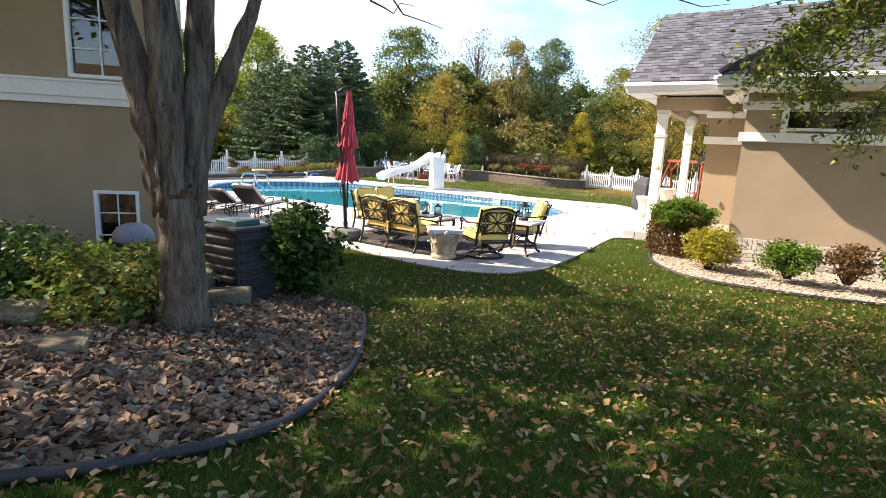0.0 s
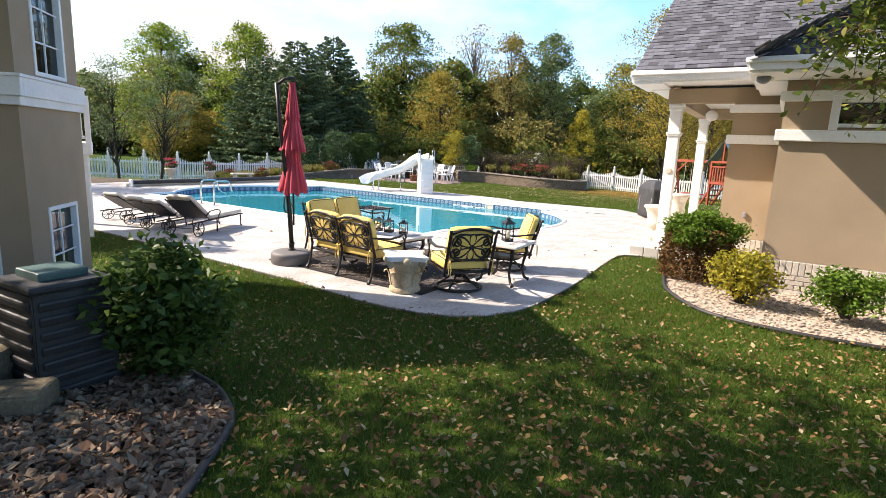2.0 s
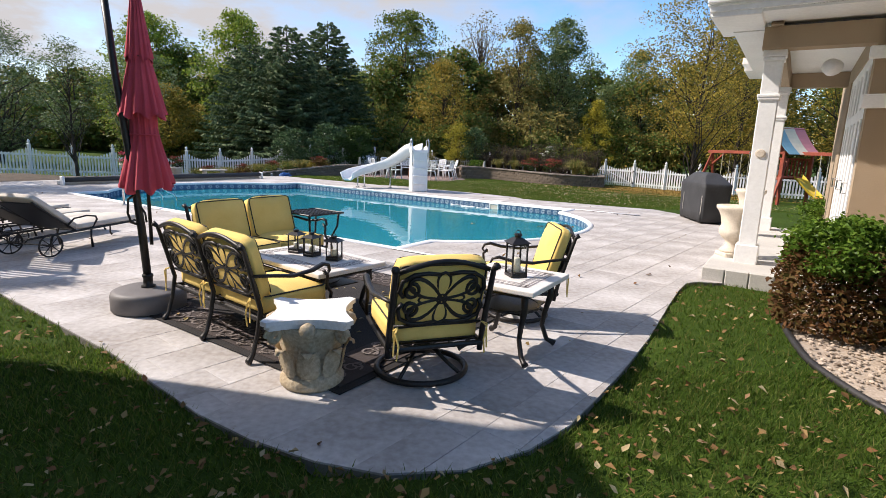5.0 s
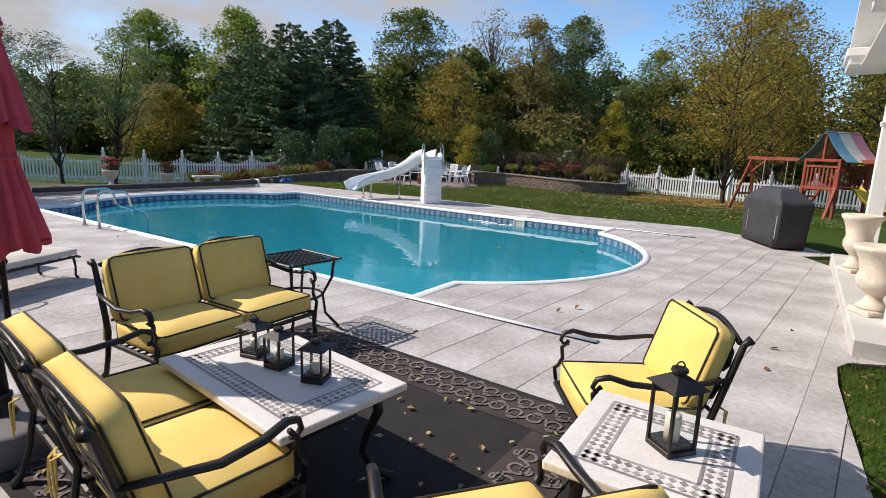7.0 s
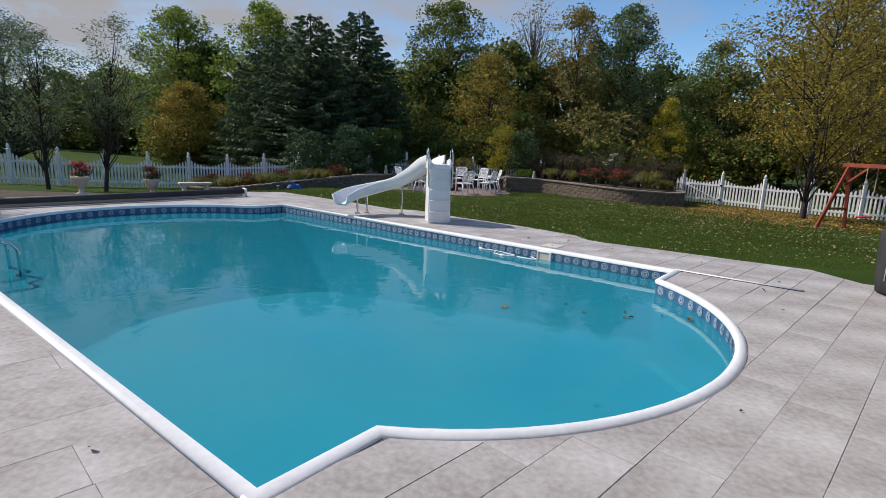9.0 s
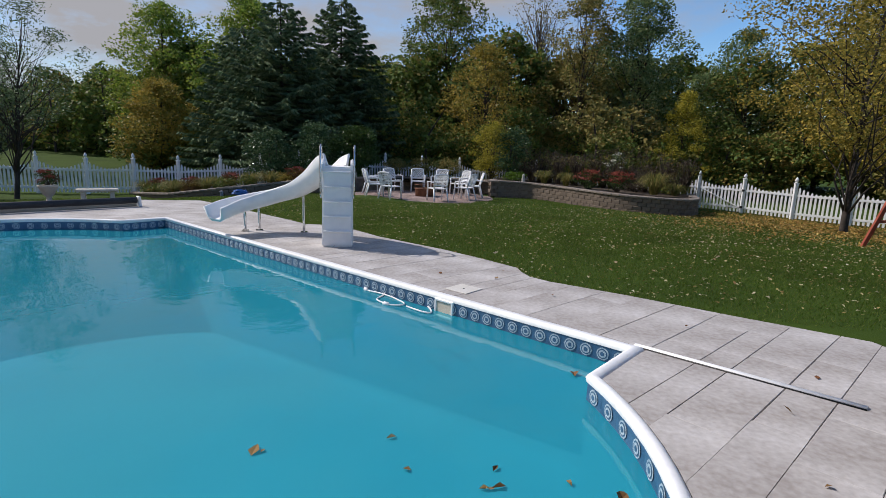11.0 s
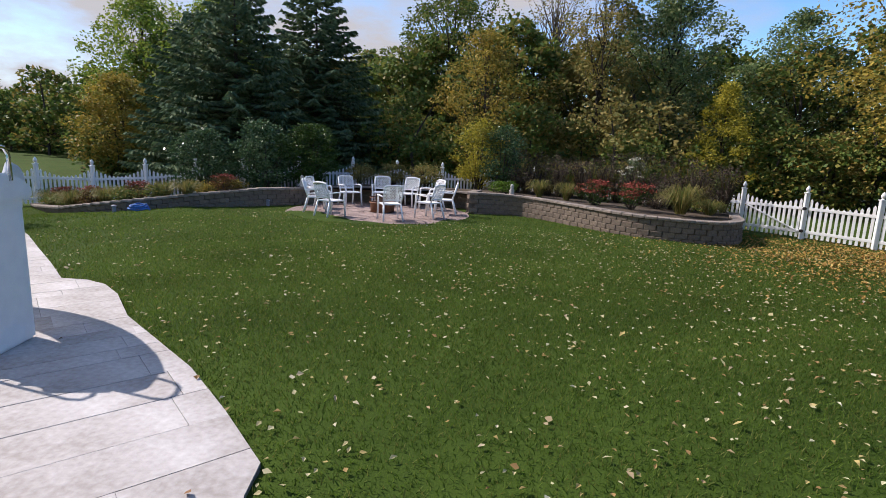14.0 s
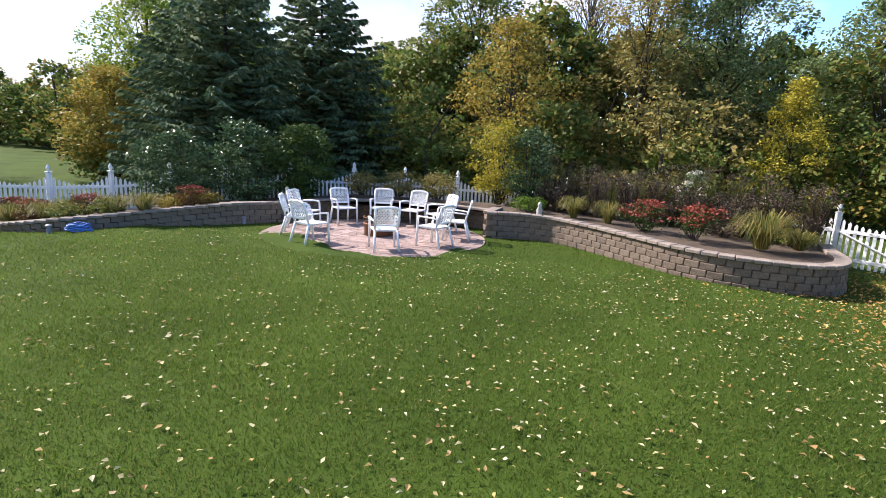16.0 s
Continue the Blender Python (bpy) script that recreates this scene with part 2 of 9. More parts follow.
BED_LEAF = leafy("curled_bed_leaves", [(0.095, 0.052, 0.034), (0.165, 0.105, 0.068), (0.245, 0.17, 0.112), (0.13, 0.07, 0.046), (0.33, 0.26, 0.18)], 0.75, 0.1)
FALLEN_GOLD = leafy("golden_fallen_leaves", [(0.26, 0.15, 0.04), (0.42, 0.27, 0.07), (0.22, 0.11, 0.035), (0.52, 0.39, 0.13)], 0.7, 0.1)
FALLEN_PALE = leafy("pale_fallen_leaves", [(0.34, 0.30, 0.15), (0.48, 0.45, 0.28), (0.38, 0.30, 0.12), (0.26, 0.15, 0.06), (0.58, 0.55, 0.40)], 0.7, 0.1)


# ---- mesh helpers ----
def box(bm, c, s, m=None, bevel=0.0, seg=1):
    """A box of size s round c, turned by the matrix m, with rounded edges."""
    r = bmesh.ops.create_cube(bm, size=1.0)["verts"]
    bmesh.ops.scale(bm, vec=s, verts=r)
    if bevel:
        e = list({e for v in r for e in v.link_edges})
        r = list({v for f in bmesh.ops.bevel(bm, geom=e, offset=bevel, segments=seg, profile=0.5, affect="EDGES")["faces"] for v in f.verts} | {v for v in r if v.is_valid})
    if m is not None:
        bmesh.ops.transform(bm, matrix=m, verts=r)
    bmesh.ops.translate(bm, vec=c, verts=r)
    return r


def tube(bm, pts, r, n=8, cap=True, flat=1.0):
    """A round bar along the points; r a number or one for each point."""
    pts = [Vector(p) for p in pts]
    rs = r if isinstance(r, (list, tuple)) else [r] * len(pts)
    rings, side = [], None
    for i, p in enumerate(pts):
        t = (pts[min(i + 1, len(pts) - 1)] - pts[max(i - 1, 0)]).normalized()
        if side is None or abs(side.dot(t)) > 0.99:
            side = t.cross(Vector((0, 0, 1)) if abs(t.z) < 0.9 else Vector((1, 0, 0))).normalized()
        side = (side - t * side.dot(t)).normalized()
        up = t.cross(side)
        rings.append([bm.verts.new(p + (side * math.cos(a) + up * math.sin(a) * flat) * rs[i]) for a in (2 * math.pi * k / n for k in range(n))])
    for a, b in zip(rings, rings[1:]):
        for k in range(n):
            bm.faces.new((a[k], a[(k + 1) % n], b[(k + 1) % n], b[k]))
    if cap:
        bm.faces.new(rings[0][::-1]), bm.faces.new(rings[-1])
    return rings


def lathe(bm, profile, n=24, c=(0, 0, 0), wave=None):
    """A turned form from (radius, height) rows; wave(angle, height) scales the radius."""
    c = Vector(c)
    rings = []
    for r, z in profile:
        rings.append([bm.verts.new(c + Vector((r * math.cos(a) * (wave(a, z) if wave else 1), r * math.sin(a) * (wave(a, z) if wave else 1), z))) for a in (2 * math.pi * k / n for k in range(n))])
    for a, b in zip(rings, rings[1:]):
        for k in range(n):
            bm.faces.new((a[k], a[(k + 1) % n], b[(k + 1) % n], b[k]))
    bm.faces.new(rings[0][::-1]), bm.faces.new(rings[-1])


def prism(bm, pts, z0, z1):
    """An upright prism over the outline pts."""
    lo = [bm.verts.new((x, y, z0)) for x, y in pts]
    hi = [bm.verts.new((x, y, z1)) for x, y in pts]
    n = len(pts)
    for k in range(n):
        bm.faces.new((lo[k], lo[(k + 1) % n], hi[(k + 1) % n], hi[k]))
    bm.faces.new(lo[::-1]), bm.faces.new(hi)


def link(name, bm, material, smooth=False):
    if bm.faces:
        bmesh.ops.recalc_face_normals(bm, faces=bm.faces)
    me = bpy.data.meshes.new(name)
    bm.to_mesh(me)
    bm.free()
    me.materials.append(material)
    if smooth:
        me.shade_smooth()
    return new(name, me)


def part(name, bm, material, parent, label="", smooth=False, m=None):
    """One mesh under a thing or a part, in the parent's own coordinates."""
    ob = link(name, bm, material, smooth) if isinstance(bm, bmesh.types.BMesh) else new(name, bm)
    ob.parent = parent
    if m is not None:
        ob.matrix_basis = m
    return tagged(ob, label)


def thing(name, m, label, category, group="", kind=""):
    ob = new(name)
    ob.empty_display_size = 0.1
    ob.matrix_basis = m
    return tagged(ob, label, category, group, kind)


def raw(name, verts, faces, material, smooth=False):
    """A large joined mesh straight from arrays."""
    me = bpy.data.meshes.new(name)
    me.from_pydata(verts, [], faces)
    me.materials.append(material)
    if smooth:
        me.shade_smooth()
    return new(name, me)


def arc(c, r, a0, a1, n, plane="xz"):
    """Points on an arc in a plane, angles in degrees."""
    out = []
    for k in range(n + 1):
        a = radians(a0 + (a1 - a0) * k / n)
        p, q = r * math.cos(a), r * math.sin(a)
        out.append(Vector(c) + (Vector((p, 0, q)) if plane == "xz" else Vector((0, p, q)) if plane == "yz" else Vector((p, q, 0))))
    return out


def spiral(c, r0, r1, a0, turns, n=14):
    return [Vector(c) + Vector((math.cos(radians(a0) + 2 * math.pi * turns * k / n), 0, math.sin(radians(a0) + 2 * math.pi * turns * k / n))) * (r0 + (r1 - r0) * k / n) for k in range(n + 1)]


# ---- ground, deck and pool ----
U, N = Vector((0.835, -0.5505)), Vector((0.5505, 0.835))   # along and across the pool
POOL = Vector((-2.251, 19.117))


def un(u, n):
    """A place from the pool's own two directions."""
    p = U * u + N * n
    return (p.x, p.y)


def pool_line(grow=0.0, steps=20):
    """The pool's outline: a rectangle with a round bay at each end, grown outwards."""
    out = []
    hl, hw, r, c = 5.0 + grow, 3.48 + grow, 3.2 + grow, 3.23
    a = math.degrees(math.acos((hl - c) / r))
    for sg in (1, -1):
        out.append((sg * hl, -sg * hw))
        out += [(sg * (c + r * math.cos(radians(-a + 2 * a * i / steps))), sg * r * math.sin(radians(-a + 2 * a * i / steps))) for i in range(steps + 1)]
        out.append((sg * hl, sg * hw))
    return [tuple(POOL + U * u + N * n) for u, n in out]


DECK = [(-10.9, 16.5), (-9.44, 15.3), (-7.6, 13.9), (-6.0, 12.62), (-4.5, 11.6), (-3.3, 10.75), (-2.4, 10.12), (-1.88, 9.75), (-1.45, 9.45), (-1.0, 9.07), (-0.6, 8.75), (-0.25, 8.53), (0.1, 8.37), (0.42, 8.29), (0.78, 8.34),
        (1.1, 8.52), (1.35, 8.76), (1.6, 9.1), (1.88, 9.5), (2.3, 10.15), (2.83, 11.06), (3.2, 11.68), (3.42, 12.0), (3.58, 12.1), (3.87, 12.08), (4.75, 13.4), (6.19, 15.6), (6.25, 16.3), (6.3, 16.85), (7.0, 17.0), (7.0, 18.9), (6.45, 19.2), (6.2, 20.02),
        (5.16, 20.56), (4.15, 21.12), (3.25, 21.55), (3.0, 21.75), (2.9, 21.98), (2.83, 22.25), (2.3, 22.72), (1.65, 23.25), (0.27, 24.15), (-0.4, 24.75), (-0.85, 25.05), (-1.2, 25.15), (-1.55, 25.12), (-2.4, 25.75), (-3.6, 26.6), (-4.5, 27.25), (-5.8, 28.1), (-7.4, 27.5), (-10.5, 24.0), (-12.6, 20.0)]
WATER_Z = -0.185


def inside(p, poly):
    x, y = p
    hit = False
    for (x0, y0), (x1, y1) in zip(poly, poly[1:] + poly[:1]):
        if (y0 > y) != (y1 > y) and x < (x1 - x0) * (y - y0) / (y1 - y0) + x0:
            hit = not hit
    return hit


def inside_many(x, y, poly):
    hit = np.zeros(x.shape, bool)
    for (x0, y0), (x1, y1) in zip(poly, poly[1:] + poly[:1]):
        if y0 != y1:
            hit ^= ((y0 > y) != (y1 > y)) & (x < (x1 - x0) * (y - y0) / (y1 - y0) + x0)
    return hit


def land(x, y):
    """The height of the lawn."""
    x, y = np.asarray(x, float), np.asarray(y, float)
    z = np.interp(y, [-40, -6, -1, 2, 4.3, 6, 7.5, 8.6, 12, 21, 24, 29, 36, 45, 70], [1.2, 0.95, 0.72, 0.52, 0.32, 0.10, 0.0, -0.03, -0.03, -0.03, -0.05, -0.23, -0.35, -0.4, -0.2])
    z = z + 0.12 * np.clip((-x - 0.8) / 1.5, 0, 1) * np.clip((7 - y) / 2, 0, 1)
    z = z - np.clip((x - 4) / 10, 0, 1) * 0.22 * np.clip((y - 20) / 10, 0, 1)
    z = z - np.clip((-x - 6.8) / 4.5, 0, 1) * 0.42 * np.clip((y - 25) / 8, 0, 1)
    z = z + np.clip((-x - 16) / 50, 0, 1) * 0.6 * np.clip((y - 20) / 20, 0, 1)
    z = z + 0.02 * np.sin(x * 1.3 + 0.7 * y) * np.cos(y * 0.9)
    return z


def ground_sheet():
    def steps(lo, hi, near_lo, near_hi, d):
        far = lambda a, s: [a + s * v for v in (1, 2.5, 5, 9, 15, 25, 45, 80, 140, 250, 450, 800)]
        return np.array(far(near_lo, -1)[::-1] + list(np.arange(near_lo, near_hi, d)) + far(near_hi, 1))
    xs, ys = steps(0, 0, -22, 22, 0.22), steps(0, 0, -8, 50, 0.22)
    gx, gy = np.meshgrid(xs, ys)
    z = land(gx, gy)
    centre = np.array([0.0, 18.0])
    dk = [tuple(centre + (np.array(p) - centre) * 0.985) for p in DECK]
    z = np.where(inside_many(gx, gy, dk), np.minimum(z, -0.16), z)
    z = np.where(inside_many(gx, gy, pool_line(0.30)), -2.6, z)
    w, h = len(xs), len(ys)
    verts = np.stack([gx, gy, z], -1).reshape(-1, 3).tolist()
    faces = [(j * w + i, j * w + i + 1, (j + 1) * w + i + 1, (j + 1) * w + i) for j in range(h - 1) for i in range(w - 1)]
    tagged(raw("ground", verts, faces, GRASS, True), "green lawn sloping gently down to a pool deck", "ground", kind="structure")


ground_sheet()


def ring_mesh(outer, inner, z):
    """A flat sheet between two outlines."""
    bm = bmesh.new()
    es = []
    for loop in (outer, inner):
        vs = [bm.verts.new((x, y, z)) for x, y in loop]
        es += [bm.edges.new((vs[i], vs[(i + 1) % len(vs)])) for i in range(len(vs))]
    bmesh.ops.triangle_fill(bm, use_beauty=True, edges=es, normal=(0, 0, 1))
    return bm


def deck_base():
    bm = ring_mesh(DECK, pool_line(0.076), -0.012)
    r = bmesh.ops.extrude_face_region(bm, geom=bm.faces[:])
    bmesh.ops.translate(bm, vec=(0, 0, -0.16), verts=[v for v in r["geom"] if isinstance(v, bmesh.types.BMVert)])
    ob = link("pavement", bm, JOINT)
    return tagged(ob, "pale stamped concrete pool deck with dark joints", "pool deck", kind="structure")


deck = deck_base()


def pool():
    root = thing("swimming_pool", pose(0, 0, 0), "in-ground swimming pool with round bays and clear turquoise water", "swimming pool", kind="structure")
    lo, bm = pool_line(0.0, 28), bmesh.new()
    n = len(lo)
    rings = []
    for z, g in ((0.0, 0.0), (-0.30, 0.0), (-1.15, 0.0)):
        rings.append([bm.verts.new((x, y, z)) for x, y in pool_line(g, 28)])
    deep = []
    for x, y in pool_line(-0.05, 28):
        d = (Vector((x, y)) - POOL).dot(U)
        deep.append(bm.verts.new((x, y, -1.25 - 0.9 * max(0, min(1, (3 - d) / 6)))))
    rings.append(deep)
    for a, b in zip(rings, rings[1:]):
        for k in range(n):
            bm.faces.new((a[k], a[(k + 1) % n], b[(k + 1) % n], b[k]))
    bm.faces.new(deep)
    bmesh.ops.triangulate(bm, faces=[f for f in bm.faces if len(f.verts) > 4])
    part("basin", bm, LINER, root, "blue vinyl pool liner")
    # patterned border just under the coping
    bm = bmesh.new()
    bl = pool_line(-0.004, 28)
    a = [bm.verts.new((x, y, -0.02)) for x, y in bl]
    b = [bm.verts.new((x, y, -0.34)) for x, y in bl]
    for k in range(n):
        bm.faces.new((a[k], a[(k + 1) % n], b[(k + 1) % n], b[k]))
    part("liner_border", bm, TILE_BLUE, root, "dark blue patterned liner border")
    bm, core = bmesh.new(), bmesh.new()
    line = pool_line(-0.008, 28)
    for (x0, y0), (x1, y1) in zip(line, line[1:] + line[:1]):
        d = Vector((x1 - x0, y1 - y0))
        if d.length < 0.05:
            continue
        count = max(1, round(d.length / 0.165))
        t = d.normalized()
        for i in range(count):
            c = Vector((x0, y0)) + d * ((i + 0.5) / count)
            w = min(0.060, d.length / count * 0.40)
            inner = Vector((-t.y, t.x))
            if (POOL - c).dot(inner) < 0:
                inner = -inner
            def ring(r, off):
                return [(c.x + t.x * w * r * math.cos(q) + inner.x * off, c.y + t.y * w * r * math.cos(q) + inner.y * off, -0.115 + 0.060 * r * math.sin(q)) for q in (2 * math.pi * k / 12 for k in range(12))]
            bm.faces.new([bm.verts.new(p) for p in ring(1.0, 0.002)])
            for rr, off, to in ((0.80, 0.004, core), (0.62, 0.006, bm), (0.34, 0.008, core)):
                to.faces.new([to.verts.new(p) for p in ring(rr, off)])
    part("medallion_row", bm, TILE_PALE, root, "pale round medallions on the liner border")
    part("medallion_inlay", core, TILE_BLUE, root, "blue scrolls inside the medallions")
    bm = bmesh.new()
    for x, y in [(0, 0)]:
        f = bm.faces.new([bm.verts.new((px, py, WATER_Z)) for px, py in pool_line(-0.001, 28)])
    w = raw("water", [tuple(v.co) for v in bm.verts], [tuple(range(len(bm.verts)))], WATER)
    w.parent = root
    tagged(w, "clear rippling turquoise water")
    w.visible_shadow = False
    # rounded white coping
    rows = [(-0.012, -0.04), (-0.022, 0.0), (-0.008, 0.022), (0.018, 0.028), (0.048, 0.025), (0.070, 0.010), (0.082, -0.004), (0.082, -0.06)]
    bm = bmesh.new()
    rr = [[bm.verts.new((x, y, z)) for x, y in pool_line(g, 28)] for g, z in rows]
    for a, b in zip(rr, rr[1:]):
        for k in range(n):
            bm.faces.new((a[k], a[(k + 1) % n], b[(k + 1) % n], b[k]))
    part("coping", bm, COPING, root, "rounded white coping", True)
    # cover tracks that run on past the pool
    for nn, u1 in ((11.19, -5.40), (18.32, -5.78)):
        bm = bmesh.new()
        a, b = Vector(un(-7.42, nn)), Vector(un(u1, nn))
        tube(bm, [(a.x, a.y, 0.002), (b.x, b.y, 0.002)], 0.046, 8, True, 0.16)
        track = part("cover_track", bm, EDGING, root, "dark cover track let into the deck", True)
        bm = bmesh.new()
        tube(bm, [(a.x, a.y, 0.006), (b.x, b.y, 0.006)], 0.030, 8, True, 0.42)
        part("rail", bm, COPING, track, "white rail", True)
    return root


pool()


def skimmer():
    p = Vector(un(-9.57, 18.185))
    m = pose(p.x, p.y, -0.14, 0, 0, math.degrees(math.atan2(U.y, U.x)))
    t = thing("pool_skimmer", m, "white square skimmer opening in the pool wall", "skimmer")
    bm = bmesh.new()
    for s in (-1, 1):
        box(bm, (s * 0.125, 0, 0), (0.03, 0.03, 0.22), None, 0.006)
        box(bm, (0, 0, s * 0.095), (0.25, 0.03, 0.03), None, 0.006)
    part("frame", bm, PLASTIC, t)
    bm = bmesh.new()
    box(bm, (0, 0.004, -0.01), (0.22, 0.012, 0.165))
    part("flap", bm, URN, t, "beige skimmer flap")


skimmer()


def hatch():
    p = (2.20, 20.86)
    t = thing("skimmer_lid", pose(p[0], p[1], 0.004, 0, 0, -33), "square white skimmer lid set in the deck", "lid")
    bm = bmesh.new()
    box(bm, (0, 0, 0.001), (0.33, 0.33, 0.008), None, 0.003)
    part("lid", bm, surface("beige_lid", (0.56, 0.53, 0.48), (0.66, 0.63, 0.58), 0.6, 40, 3, 0.05), t)
    # solid dark disc painted as the shade inside a finger hole
    bm = bmesh.new()
    lathe(bm, [(0.014, 0.004), (0.014, 0.0065), (0.006, 0.007)], 8)
    part("finger_hole", bm, DARK, t)


hatch()


def cover_reel():
    a, b = Vector((-6.25, 26.35)), Vector((-9.95, 20.85))
    d = (b - a)
    t = thing("cover_reel", pose(a.x, a.y, 0, 0, 0, math.degrees(math.atan2(d.y, d.x))), "long pool cover roller beside the pool", "cover reel")
    bm = bmesh.new()
    tube(bm, [(0.1, 0, 0.16), (d.length - 0.1, 0, 0.16)], 0.075, 12)
    part("roller", bm, COVER, t, "dark rolled cover", True)
    bm = bmesh.new()
    box(bm, (d.length / 2, -0.18, 0.06), (d.length, 0.16, 0.12), None, 0.02)
    part("base_curb", bm, SLAB, t, "pale concrete curb")
    for x in (0.05, d.length - 0.05):
        bm = bmesh.new()
        box(bm, (x, 0, 0.12), (0.06, 0.2, 0.26), None, 0.02)
        part("bracket", bm, WHITE, t)


cover_reel()


def handrails():
    for u in (-14.35, -13.8):
        p = Vector(un(u, 10.98))
        t = thing("pool_handrail", pose(p.x, p.y, 0, 0, 0, math.degrees(math.atan2(N.y, N.x))), "bent stainless steel handrail at the pool steps", "handrail", "pool handrails")
        bm = bmesh.new()
        pts = [(0, 0, 0), (0, 0, 0.5), (0.03, 0, 0.58), (0.1, 0, 0.62), (0.38, 0, 0.62), (0.46, 0, 0.58), (0.5, 0, 0.5), (0.53, 0, 0.36), (0.6, 0, 0.28), (0.72, 0, 0.24), (0.78, 0, 0.16), (0.8, 0, -0.4)]
        tube(bm, pts, 0.022, 10)
        part("rail", bm, CHROME, t, smooth=True)
        bm = bmesh.new()
        lathe(bm, [(0.05, 0.0), (0.05, 0.012), (0.03, 0.022)], 12)
        part("flange", bm, CHROME, t)


handrails()


def water_hose():
    c = Vector(un(-10.5, 18.2))
    t = thing("cleaner_hose", pose(c.x, c.y, WATER_Z + 0.012), "white floating pool cleaner hose lying in loops", "hose")
    bm = bmesh.new()
    uu, nn = Vector((U.x, U.y, 0)), Vector((N.x, N.y, 0))
    loops = ((-2.20, 0.37), (-2.23, 0.22), (-2.04, 0.07), (-1.58, 0.08), (-1.16, 0.13), (-0.74, 0.17), (-0.34, 0.16), (-0.12, 0.04), (-0.03, -0.09), (0.04, -0.24), (0.16, -0.29), (0.30, -0.28), (0.41, -0.21), (0.40, -0.13), (0.25, -0.07), (0.05, -0.04), (-0.16, -0.05), (-0.34, -0.06), (-0.46, -0.01), (-0.47, 0.08), (-0.36, 0.16), (-0.16, 0.11), (0.01, 0.08), (0.15, 0.13), (0.39, 0.12), (0.57, 0.05), (0.77, -0.06), (0.85, -0.16), (0.73, -0.20), (0.45, -0.17))
    pts = [uu * a + nn * b + Vector((0, 0, 0.004 * math.sin(2.1 * k))) for k, (a, b) in enumerate(loops)]
    fine = []
    for i in range(len(pts) - 1):
        p0, p1, p2, p3 = pts[max(i - 1, 0)], pts[i], pts[i + 1], pts[min(i + 2, len(pts) - 1)]
        for k in range(6):
            s = k / 6
            fine.append(0.5 * ((2 * p1) + (p2 - p0) * s + (2 * p0 - 5 * p1 + 4 * p2 - p3) * s * s + (3 * p1 - p0 - 3 * p2 + p3) * s ** 3))
    tube(bm, fine, 0.0095, 8)
    part("hose", bm, PLASTIC, t, smooth=True)
    for i in (24, 37, 64, 104, 118, 148):
        bm = bmesh.new()
        lathe(bm, [(0.012, -0.045), (0.024, -0.03), (0.024, 0.03), (0.012, 0.045)], 10)
        d = (fine[i + 1] - fine[i]).normalized()
        part("float", bm, PLASTIC, t, smooth=True, m=Matrix.Translation(fine[i]) @ d.to_track_quat("Z", "Y").to_matrix().to_4x4())


water_hose()


